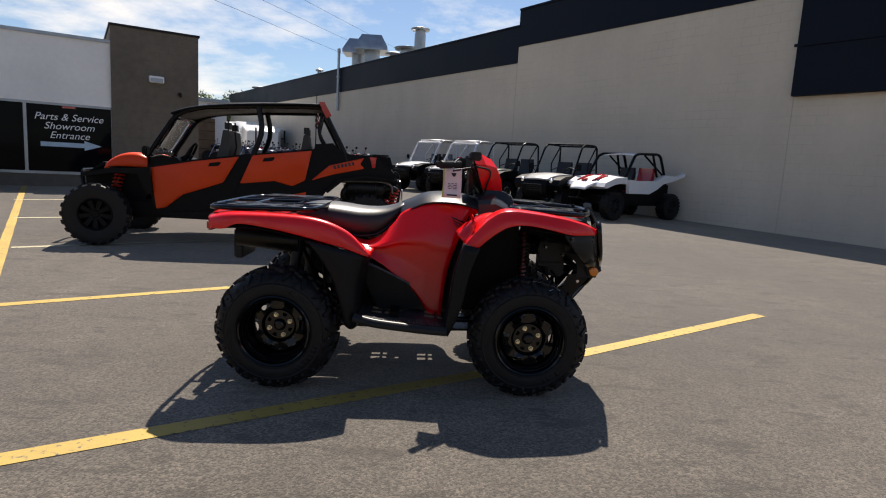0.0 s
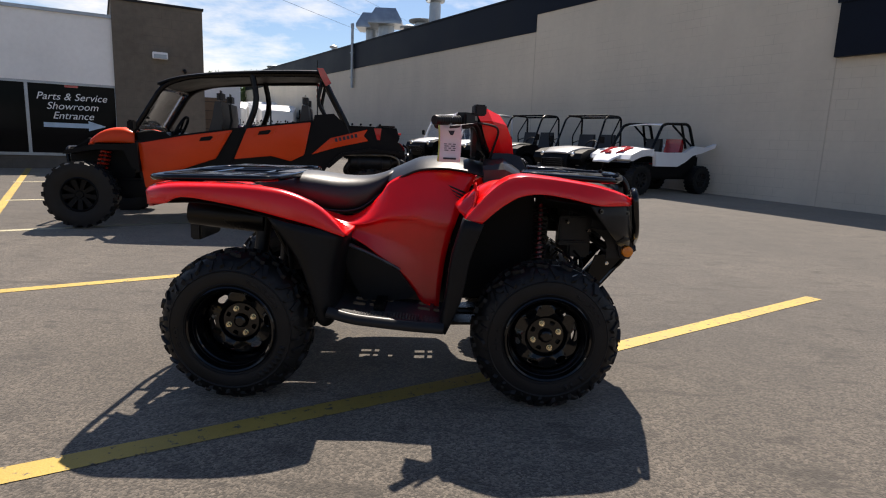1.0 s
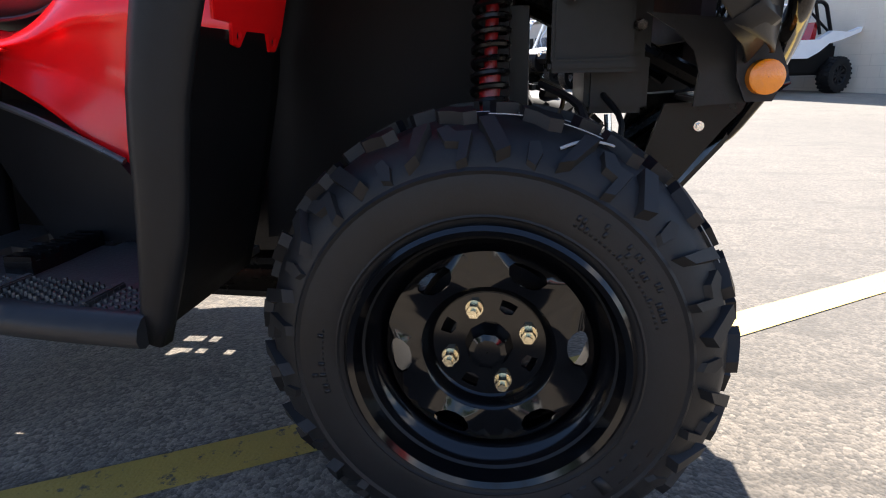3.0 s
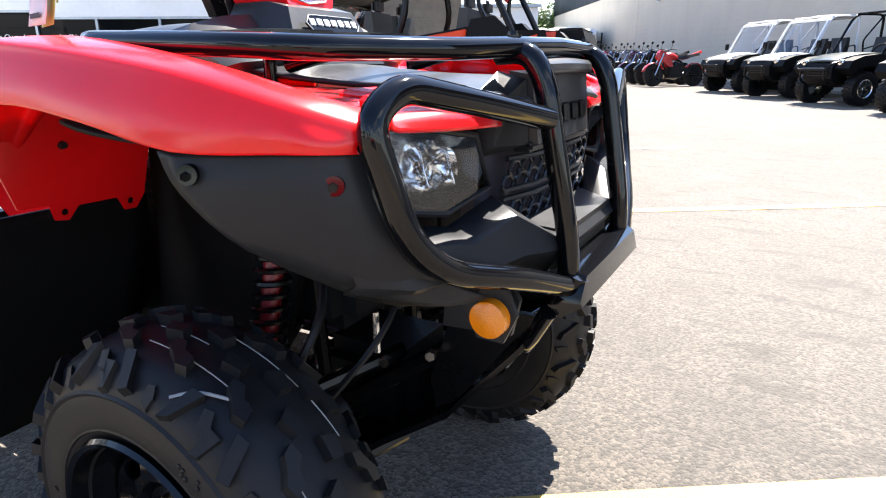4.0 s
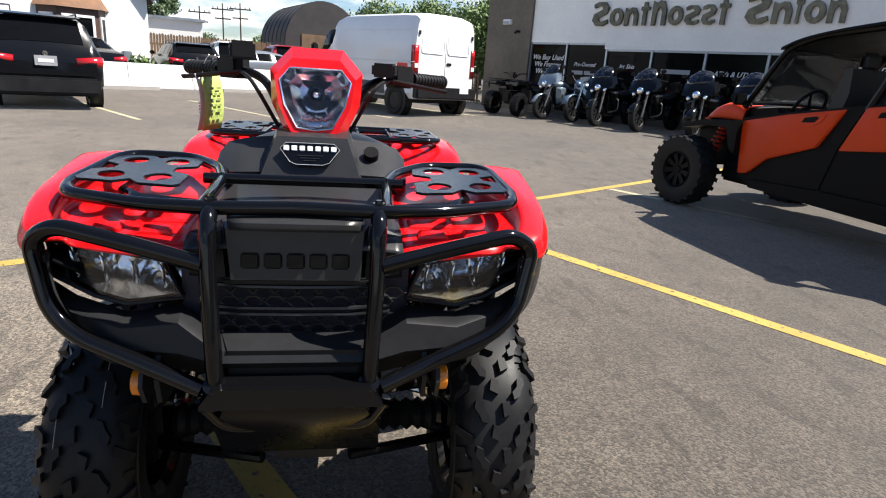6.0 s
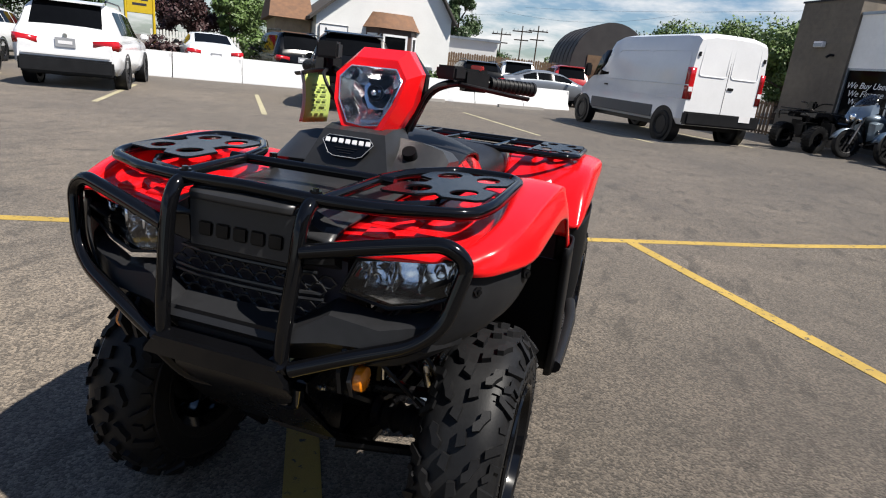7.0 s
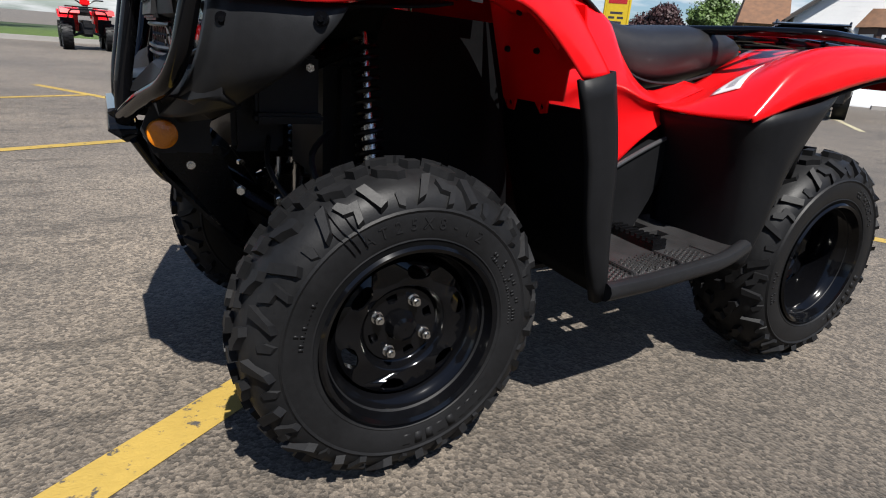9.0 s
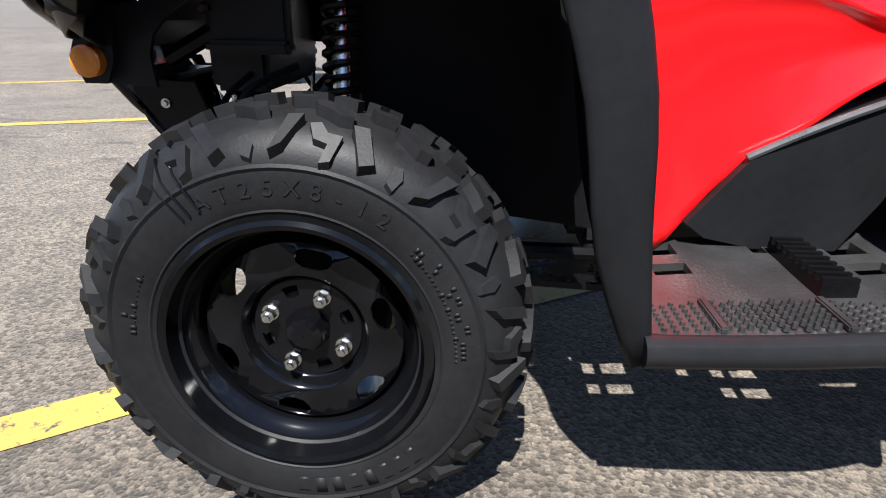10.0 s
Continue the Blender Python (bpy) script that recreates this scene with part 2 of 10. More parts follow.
pr.inputs["Subsurface Radius"].default_value = (1.0, 0.06, 0.05)
pr.inputs["Subsurface Scale"].default_value = 0.012
DARK_GLASS.node_tree.nodes["Principled BSDF"].inputs["IOR"].default_value = 1.22
GRASS = mat("grass", (0.05, 0.08, 0.018), 0.9, 0, 0.4, 2.5, 1.0, 120)
LEAF = mat("leaves", (0.078, 0.130, 0.028), 0.6, 0, 0.45, 1.4)
LEAF_DARK = mat("dark_leaves", (0.032, 0.064, 0.015), 0.6, 0, 0.45, 1.4)
LEAF_PURPLE = mat("purple_leaves", (0.042, 0.016, 0.016), 0.6, 0, 0.4, 1.4)
BARK = mat("bark", (0.06, 0.043, 0.03), 0.9, 0, 0.3, 6, 0.8, 40)
WOOD = mat("weathered_wood", (0.15, 0.095, 0.055), 0.8, 0, 0.3, 3, 0.4, 50)
SIDING = mat("white_siding", (0.70, 0.70, 0.685), 0.6, 0, 0.05, 1.0)
ROOF_BROWN = mat("brown_shingle", (0.15, 0.08, 0.046), 0.9, 0, 0.3, 5, 0.7, 40)
TAIL_RED = mat("tail_lamp_red", (0.38, 0.007, 0.010), 0.15, 0, 0.12, 20, coat=0.5)
SILVER_PAINT = mat("silver_car_paint", (0.21, 0.228, 0.252), 0.28, 0.45, 0.03, 1.5, coat=0.4, rvar=0.0)
BLACK_CAR = mat("black_car_paint", (0.005, 0.0055, 0.007), 0.16, 0.0, 0.1, 1.5, coat=0.0, spec=0.2)
SPRING_RED = mat("red_spring_paint", (0.16, 0.006, 0.008), 0.35, 0, 0.1)
SPRING_ORANGE = mat("orange_spring_paint", (0.42, 0.02, 0.008), 0.35, 0, 0.1)
STEEL_DARK = mat("weathered_steel", (0.16, 0.155, 0.15), 0.4, 0.8, 0.3, 20, 0.2, 150)
CAST_ALLOY = mat("cast_alloy", (0.42, 0.42, 0.41), 0.4, 0.7, 0.2, 20, 0.2, 200)
FOOT_GREY = mat("dusty_foot_board", (0.024, 0.0235, 0.024), 0.36, 0, 0.35, 14, 0.2, 200, spec=0.7)
LIP_HIGHLIGHT = mat("worn_plastic_edge", (0.05, 0.051, 0.054), 0.3, 0, 0.2, 20, spec=0.5)
CHALK = mat("chalk_mark", (0.30, 0.295, 0.285), 0.9, 0, 0.2, 60)
SIGN_YELLOW = mat("yellow_sign", (0.55, 0.38, 0.015), 0.4, 0, 0.06)


# ---- mesh helpers ----
def part(name, bm, material, parent=None, label="", sharp=38, bevel=0.0, solid=0.0):
    """Links a bmesh as ONE mesh object, under a thing or a part where one is given."""
    if bevel:
        edges = [e for e in bm.edges if len(e.link_faces) == 2 and e.calc_face_angle(0) > 0.5]
        bmesh.ops.bevel(bm, geom=edges, offset=bevel, segments=2, affect="EDGES", clamp_overlap=True)
    bmesh.ops.recalc_face_normals(bm, faces=bm.faces[:])
    me = bpy.data.meshes.new(name)
    bm.to_mesh(me)
    bm.free()
    me.materials.append(material)
    me.polygons.foreach_set("use_smooth", [True] * len(me.polygons))
    me.set_sharp_from_angle(angle=radians(sharp))
    ob = new(name, me)
    if parent:
        ob.parent = parent
    if label:
        tagged(ob, label)
    if solid:
        s = ob.modifiers.new("thickness", "SOLIDIFY")
        s.thickness, s.offset = solid, -1
    return ob


def thing(name, label, category, m=None, group="", kind=""):
    ob = new(name)
    ob.empty_display_size = 0.1
    if m is not None:
        ob.matrix_basis = m
    return tagged(ob, label, category, group, kind)


def structure(ob, label, category):
    return tagged(ob, label, category, kind="structure")


def box(bm, c, s, m=None):
    """An upright box of size s round c, or turned by the matrix m."""
    t = Matrix.Translation(c) @ (m or Matrix()) @ Matrix.Diagonal((*s, 1))
    return bmesh.ops.create_cube(bm, size=1, matrix=t)["verts"]


def rod(bm, a, b, r0, r1=None, seg=12, caps=True):
    a, b = Vector(a), Vector(b)
    d = b - a
    t = Matrix.Translation((a + b) / 2) @ d.to_track_quat("Z", "Y").to_matrix().to_4x4()
    return bmesh.ops.create_cone(bm, cap_ends=caps, segments=seg, radius1=r0, radius2=r0 if r1 is None else r1, depth=d.length, matrix=t)["verts"]


def ball(bm, c, s, u=12, v=8):
    return bmesh.ops.create_uvsphere(bm, u_segments=u, v_segments=v, radius=1, matrix=Matrix.Translation(c) @ Matrix.Diagonal((*s, 1)))["verts"]


def rounded(pts, rad, n=4, closed=False):
    """A polyline with its corners rounded."""
    pts = [Vector(p) for p in pts]
    out = []
    k = len(pts)
    for i, p in enumerate(pts):
        if not closed and i in (0, k - 1):
            out.append(p)
            continue
        a, b = pts[i - 1] - p, pts[(i + 1) % k] - p
        d = min(rad, a.length * 0.48, b.length * 0.48)
        a, b = p + a.normalized() * d, p + b.normalized() * d
        for j in range(n + 1):
            t = j / n
            out.append(a * (1 - t) ** 2 + p * 2 * t * (1 - t) + b * t * t)
    return out


def tube(bm, pts, r, seg=10, closed=False, flat=1.0):
    """A round bar along a polyline."""
    pts = [Vector(p) for p in pts]
    k = len(pts)
    rings, up = [], None
    for i, p in enumerate(pts):
        a = pts[i - 1] if (i or closed) else p
        b = pts[(i + 1) % k] if (i < k - 1 or closed) else p
        d = (b - a).normalized()
        if up is None:
            up = d.orthogonal().normalized()
        up = (up - d * up.dot(d)).normalized()
        side = d.cross(up)
        rings.append([bm.verts.new(p + (up * math.cos(2 * math.pi * j / seg) + side * math.sin(2 * math.pi * j / seg) * flat) * r) for j in range(seg)])
    for i in range(k if closed else k - 1):
        a, b = rings[i], rings[(i + 1) % k]
        for j in range(seg):
            bm.faces.new((a[j], a[(j + 1) % seg], b[(j + 1) % seg], b[j]))
    if not closed:
        bm.faces.new(rings[0])
        bm.faces.new(rings[-1])


AXIS = {"x": lambda u, v, w: (w, u, v), "y": lambda u, v, w: (u, w, v), "z": lambda u, v, w: (u, v, w)}


def prism(bm, outline, axis, a, b):
    """An outline pushed along an axis. x: (y, z) outline; y: (x, z); z: (x, y)."""
    f = AXIS[axis]
    lo = [bm.verts.new(f(u, v, a)) for u, v in outline]
    hi = [bm.verts.new(f(u, v, b)) for u, v in outline]
    k = len(lo)
    bm.faces.new(lo)
    bm.faces.new(hi)
    for i in range(k):
        bm.faces.new((lo[i], lo[(i + 1) % k], hi[(i + 1) % k], hi[i]))
    return lo + hi


def holed_plate(bm, outer, holes, place, thick):
    """A flat plate with holes; place(u, v, w) lays it into the world."""
    edges = []
    for loop in (outer, *holes):
        vs = [bm.verts.new(place(u, v, 0.0)) for u, v in loop]
        edges += [bm.edges.new((vs[i], vs[(i + 1) % len(vs)])) for i in range(len(vs))]
    faces = [g for g in bmesh.ops.triangle_fill(bm, use_beauty=True, use_dissolve=False, edges=edges)["geom"] if isinstance(g, bmesh.types.BMFace)]
    ext = bmesh.ops.extrude_face_region(bm, geom=faces)["geom"]
    off = Vector(place(0, 0, thick)) - Vector(place(0, 0, 0))
    bmesh.ops.translate(bm, vec=off, verts=[g for g in ext if isinstance(g, bmesh.types.BMVert)])


def oval(cx, cy, rx, ry, n=14, turn=0.0):
    c, s = math.cos(turn), math.sin(turn)
    return [(cx + rx * math.cos(a) * c - ry * math.sin(a) * s, cy + rx * math.cos(a) * s + ry * math.sin(a) * c) for a in (2 * math.pi * i / n for i in range(n))]


def loft(bm, rings, caps=True, closed=True):
    """A skin over rings of points, all of one count."""
    vs = [[bm.verts.new(p) for p in ring] for ring in rings]
    k = len(vs[0])
    for a, b in zip(vs, vs[1:]):
        for j in range(k if closed else k - 1):
            bm.faces.new((a[j], a[(j + 1) % k], b[(j + 1) % k], b[j]))
    if caps and closed:
        bm.faces.new(vs[0])
        bm.faces.new(vs[-1])
    return vs


def spline(pts, n):
    """n + 1 points along a smooth curve through pts."""
    pts = [Vector(p) for p in pts]
    k = len(pts) - 1
    out = []
    for i in range(n + 1):
        t = i / n * k
        j = min(int(t), k - 1)
        t -= j
        p0, p1, p2, p3 = pts[max(j - 1, 0)], pts[j], pts[j + 1], pts[min(j + 2, k)]
        out.append(0.5 * (2 * p1 + (p2 - p0) * t + (2 * p0 - 5 * p1 + 4 * p2 - p3) * t * t + (3 * p1 - p0 - 3 * p2 + p3) * t ** 3))
    return out


def skin(bm, rows, nu=4, nv=4):
    """A smooth sheet through a net of points; each row is one line of the net."""
    lines = [spline(r, nu * (len(r) - 1)) for r in rows]
    cols = [spline(c, nv * (len(rows) - 1)) for c in zip(*lines)]
    loft(bm, cols, caps=False, closed=False)


def lathe(bm, profile, c, seg=40, axis="y"):
    """Turns a profile of (radius, along) round an axis through c."""
    c = Vector(c)
    rings = []
    for r, a in profile:
        ring = []
        for i in range(seg):
            w = 2 * math.pi * i / seg
            p = (r * math.cos(w), a, r * math.sin(w)) if axis == "y" else ((a, r * math.cos(w), r * math.sin(w)) if axis == "x" else (r * math.cos(w), r * math.sin(w), a))
            ring.append(c + Vector(p))
        rings.append(ring)
    loft(bm, rings, caps=False)


def turned(bm, a, b, profile, seg=14):
    """One turned piece along the line a to b; profile of (share of the way, radius)."""
    a, b = Vector(a), Vector(b)
    d = (b - a).normalized()
    e = d.orthogonal().normalized()
    f = d.cross(e)
    loft(bm, [[a.lerp(b, t) + (e * math.cos(2 * math.pi * i / seg) + f * math.sin(2 * math.pi * i / seg)) * r for i in range(seg)] for t, r in profile])


def mirror_y(pts, s):
    return [(p[0], p[1] * s, p[2]) for p in pts]


def bars(bm, place, width, height, counts, gap=0.35):
    """Rows of short bars that stand for small print."""
    h = height / len(counts)
    for i, k in enumerate(counts):
        w = width / k
        for j in range(k):
            u, v = (j + 0.5) * w - width / 2, height / 2 - (i + 0.5) * h
            a, b = w * (1 - gap * 0.6) / 2, h * (1 - gap) / 2
            bm.faces.new([bm.verts.new(place(u + du * a, v + dv * b)) for du, dv in ((-1, -1), (1, -1), (1, 1), (-1, 1))])


def text_part(name, body, size, material, m, parent, depth=0.004, slant=0.0):
    """Raised letters in the built-in font, as a mesh."""
    cu = bpy.data.curves.new(name, "FONT")
    cu.body, cu.size, cu.extrude, cu.align_x, cu.align_y = body, size, depth, "CENTER", "CENTER"
    cu.shear = slant
    tmp = new("letters_tmp", cu)
    me = bpy.data.meshes.new_from_object(tmp.evaluated_get(bpy.context.evaluated_depsgraph_get()))
    bpy.data.objects.remove(tmp)
    me.materials.clear()
    me.materials.append(material)
    ob = new(name, me)
    ob.matrix_basis = m
    ob.parent = parent
    return ob

# ---- ground, lines, buildings ----
U = Vector((0.839, 0.545, 0.0))
V = Vector((-0.545, 0.839, 0.0))


def GZ(x, y):
    """The lot lies level round the quad and rises gently towards the buildings."""
    return 0.022 * max(0.0, -0.30 * x + 0.954 * y - 3.0)


def flat_strip(bm, a, b, width, z0, z1):
    a, b = Vector((*a, 0)), Vector((*b, 0))
    d = (b - a).normalized()
    s = Vector((-d.y, d.x, 0)) * width / 2
    k = max(2, int((b - a).length / 0.5))
    for i in range(k):
        p, q = a.lerp(b, i / k), a.lerp(b, (i + 1) / k)
        w0, w1 = 1 + 0.05 * math.sin(i * 2.7), 1 + 0.05 * math.sin((i + 1) * 2.7)
        bm.faces.new([bm.verts.new(v + Vector((0, 0, z1 + GZ(v.x, v.y)))) for v in (p - s * w0, q - s * w1, q + s * w1, p + s * w0)])
    bmesh.ops.remove_doubles(bm, verts=bm.verts[:], dist=0.002)


def build_ground():
    bm = bmesh.new()
    e, n = Vector((0.954, 0.30, 0)), Vector((-0.30, 0.954, 0))
    along = [-700, -300, -100, -40, -20, -10, -5, 0, 5, 10, 20, 40, 100, 300, 700]
    across = [-700, -300, -100, -40, -20, -10, -4, 0, 3, 6, 10, 20, 40, 60]
    vs = []
    for c in across:
        row = []
        for a in along:
            p = e * a + n * c
            row.append(bm.verts.new((p.x, p.y, GZ(p.x, p.y))))
        vs.append(row)
    vs.append([bm.verts.new((*(e * a + n * 700).to_2d(), 0.022 * 57)) for a in along])
    for i in range(len(vs) - 1):
        for j in range(len(along) - 1):
            bm.faces.new((vs[i][j], vs[i][j + 1], vs[i + 1][j + 1], vs[i + 1][j]))
    structure(part("ground", bm, ASPHALT), "sun-bleached grey asphalt of a dealership parking lot", "ground")


LINES = [
    ((-2.92, 0.75), (1.75, -7.0), 0.10, YELLOW_LINE),    # long line across the heads of the stalls
    ((-10.05, 12.2), (-2.92, 0.75), 0.10, YELLOW_LINE),
    ((-1.57, -1.375), (3.06, 1.60), 0.105, YELLOW_LINE, (0.70, -0.02)),  # under the quad
    ((-2.93, 0.75), (1.9, 4.05), 0.10, YELLOW_LINE),
    ((-4.25, 3.02), (0.35, 6.15), 0.09, PALE_LINE),
    ((-0.16, -3.75), (4.6, -1.75), 0.10, YELLOW_LINE),
    ((1.15, -6.1), (5.7, -3.6), 0.10, YELLOW_LINE),
    ((-5.65, 5.15), (-2.9, 6.95), 0.08, PALE_LINE),
    ((-7.1, 7.3), (-6.0, 8.05), 0.08, PALE_LINE),
]


def build_lines():
    for i, (a, b, w, m, *bend) in enumerate(LINES):
        bm = bmesh.new()
        pts = [a, *bend, b]
        for a, b in zip(pts, pts[1:]):
            flat_strip(bm, a, b, w, 0, 0.003 if i > 1 else 0.002)
        structure(part("parking_line", bm, m), "worn yellow painted parking line on asphalt", "road marking")
    # stalls along the white barrier
    for k in range(8):
        p = Vector((-6.6, -15.4, 0)) + Vector((-0.56, 0.83, 0)) * 2.75 * k
        q = p + Vector((0.80, 0.60, 0)) * (4.6 if k > 0 else 3.0)
        bm = bmesh.new()
        flat_strip(bm, p.to_2d(), q.to_2d(), 0.1, 0, 0.003)
        structure(part("parking_line", bm, PALE_LINE), "faded pale painted parking line on asphalt", "road marking")


WALL0 = Vector((6.6, 11.2, 0))


def along_wall(s, out, z):
    """A place s metres along the long wall, out metres before it."""
    return WALL0 + V * s + Vector((-0.839, -0.545, 0)) * out + Vector((0, 0, z))


def wall_box(bm, s0, s1, o0, o1, z0, z1):
    vs = [bm.verts.new(along_wall(s, o, z)) for s in (s0, s1) for o in (o0, o1) for z in (z0, z1)]
    for f in ((0, 1, 3, 2), (4, 5, 7, 6), (0, 1, 5, 4), (2, 3, 7, 6), (0, 2, 6, 4), (1, 3, 7, 5)):
        bm.faces.new([vs[i] for i in f])


def block_mat(name, col, w, h, var=0.08):
    """Painted block: courses show as faint joints, paint is streaked and patched."""
    m = mat(name, col, 0.85, 0, var, 0.55, 0.0)
    n, l = m.node_tree.nodes, m.node_tree.links
    p = n["Principled BSDF"]
    co, mp, br = n.new("ShaderNodeTexCoord"), n.new("ShaderNodeMapping"), n.new("ShaderNodeTexBrick")
    br.inputs["Scale"].default_value = 1.0
    br.inputs["Brick Width"].default_value, br.inputs["Row Height"].default_value = w, h
    br.inputs["Mortar Size"].default_value, br.inputs["Mortar Smooth"].default_value = 0.006, 0.6
    l.new(co.outputs["UV"], br.inputs["Vector"])
    b = n.new("ShaderNodeBump")
    b.inputs["Strength"].default_value, b.inputs["Distance"].default_value = 0.35, 0.006
    b.invert = True
    l.new(br.outputs["Fac"], b.inputs["Height"])
    nz, b2 = n.new("ShaderNodeTexNoise"), n.new("ShaderNodeBump")
    nz.inputs["Scale"].default_value, nz.inputs["Detail"].default_value = 28, 6
    b2.inputs["Strength"].default_value, b2.inputs["Distance"].default_value = 0.35, 0.005
    l.new(co.outputs["Object"], nz.inputs["Vector"])
    l.new(nz.outputs["Fac"], b2.inputs["Height"])
    l.new(b.outputs["Normal"], b2.inputs["Normal"])
    l.new(b2.outputs["Normal"], p.inputs["Normal"])
    st, rm, mx = n.new("ShaderNodeTexNoise"), n.new("ShaderNodeValToRGB"), n.new("ShaderNodeMixRGB")
    mp.inputs["Scale"].default_value = (0.9, 0.9, 0.12)
    l.new(co.outputs["Object"], mp.inputs["Vector"])
    l.new(mp.outputs[0], st.inputs["Vector"])
    st.inputs["Scale"].default_value, st.inputs["Detail"].default_value = 2.2, 6
    rm.color_ramp.elements[0].position, rm.color_ramp.elements[1].position = 0.35, 0.7
    rm.color_ramp.elements[0].color, rm.color_ramp.elements[1].color = (0.975, 0.972, 0.968, 1), (1.015, 1.015, 1.012, 1)
    mx.blend_type = "MULTIPLY"
    mx.inputs["Fac"].default_value = 1
    src = p.inputs["Base Color"].links[0].from_socket
    l.new(st.outputs["Fac"], rm.inputs["Fac"])
    l.new(src, mx.inputs["Color1"])
    l.new(rm.outputs["Color"], mx.inputs["Color2"])
    # the joints hold more dirt in some stretches than in others
    jn, jr, jm, jx = n.new("ShaderNodeTexNoise"), n.new("ShaderNodeValToRGB"), n.new("ShaderNodeMath"), n.new("ShaderNodeMixRGB")
    jn.inputs["Scale"].default_value, jn.inputs["Detail"].default_value = 0.9, 4
    l.new(co.outputs["Object"], jn.inputs["Vector"])
    jr.color_ramp.elements[0].position, jr.color_ramp.elements[1].position = 0.42, 0.62
    jr.color_ramp.elements[1].color = (0.5, 0.5, 0.5, 1)
    l.new(jn.outputs["Fac"], jr.inputs["Fac"])
    jm.operation = "MULTIPLY"
    l.new(jr.outputs["Color"], jm.inputs[0])
    l.new(br.outputs["Fac"], jm.inputs[1])
    jx.blend_type = "MULTIPLY"
    jx.inputs["Color2"].default_value = (0.62, 0.60, 0.57, 1)
    l.new(jm.outputs[0], jx.inputs["Fac"])
    l.new(mx.outputs["Color"], jx.inputs["Color1"])
    l.new(jx.outputs["Color"], p.inputs["Base Color"])
    return m


def flat_uv(ob, d):
    """Metres along d and up, as the surface's own coordinates."""
    me = ob.data
    uv = me.uv_layers.new(name="metres")
    for loop in me.loops:
        co = me.vertices[loop.vertex_index].co
        uv.data[loop.index].uv = (co.dot(d), co.z)


def build_long_wall():
    bm = bmesh.new()
    wall_box(bm, -9.0, 6.6, 0.0, -0.4, -0.2, 5.16)
    wall_box(bm, 6.6, 41.0, 0.0, -0.4, -0.2, 4.64)
    w = structure(part("wall_north", bm, block_mat("beige_block", (0.60, 0.525, 0.42), 0.40, 0.20)), "long windowless wall of beige painted block", "wall")
    flat_uv(w, V)
    bm = bmesh.new()
    wall_box(bm, -9.0, 6.6, 0.03, -0.4, 5.16, 6.30)
    wall_box(bm, 6.6, 41.0, 0.03, -0.4, 4.64, 5.80)
    part("roof_band", bm, NAVY, w, "dark navy painted roof band", bevel=0.01)
    bm = bmesh.new()
    wall_box(bm, -9.0, -2.3, 0.16, 0.031, 3.0, 6.30)
    part("navy_panel", bm, NAVY, w, "dark navy metal panel", bevel=0.012)
    for s in (-4.1, -5.9):
        bm = bmesh.new()
        wall_box(bm, s, s - 0.05, 0.19, 0.155, 4.05, 6.30)
        part("panel_seam", bm, NAVY, w)
    bm = bmesh.new()
    wall_box(bm, -9.0, -2.25, 0.19, 0.15, 4.0, 4.06)
    part("panel_ledge", bm, NAVY, w)
    for s in (6.6, -2.3, 23.0):
        bm = bmesh.new()
        wall_box(bm, s, s + 0.02, 0.006, -0.01, 0.0, 4.6 if s > 0 else 3.0)
        part("control_joint", bm, BEIGE_BLOCK, w)
    # roof edge trim and the deck behind it
    bm = bmesh.new()
    wall_box(bm, 6.6, 41.0, 0.06, -0.45, 5.80, 5.85)
    part("roof_trim", bm, NAVY, w)
    bm = bmesh.new()
    wall_box(bm, -9.0, 6.6, 0.06, -0.45, 6.30, 6.36)
    part("roof_trim", bm, NAVY, w)
    bm = bmesh.new()
    wall_box(bm, -9.0, 41.0, -0.41, -14.0, 4.4, 4.55)
    structure(part("flat_roof", bm, CONCRETE), "flat roof of the beige block building", "roof")
    bm = bmesh.new()
    wall_box(bm, 40.6, 40.99, -0.41, -14.0, -0.2, 4.4)
    structure(part("wall_end", bm, BEIGE_BLOCK), "end wall of the beige block building", "wall")


def vent_hood(s, out, z, r, tall, hood):
    v = thing("roof_vent", "galvanised sheet metal vent hood on the flat roof", "roof vent", Matrix.Translation(along_wall(s, out, 0)), group="roof vents")
    bm = bmesh.new()
    rod(bm, (0, 0, z), (0, 0, z + tall), r, seg=18)
    part("duct", bm, GALV, v)
    bm = bmesh.new()
    if hood:
        w = hood
        loft(bm, [[(sx * w * k, sy * w * k, h) for sx, sy in ((-1, -1), (1, -1), (1, 1), (-1, 1))] for k, h in ((1.0, z + tall - 0.05), (1.0, z + tall + 0.12), (0.60, z + tall + 0.72))])
        part("hood", bm, GALV, v, bevel=0.01)
    else:
        lathe(bm, [(r * 0.9, z + tall), (r * 0.9, z + tall + 0.1), (r * 1.6, z + tall + 0.12), (r * 1.7, z + tall + 0.2), (0.02, z + tall + 0.32)], (0, 0, 0), 18, "z")
        part("cap", bm, GALV, v)
    return v


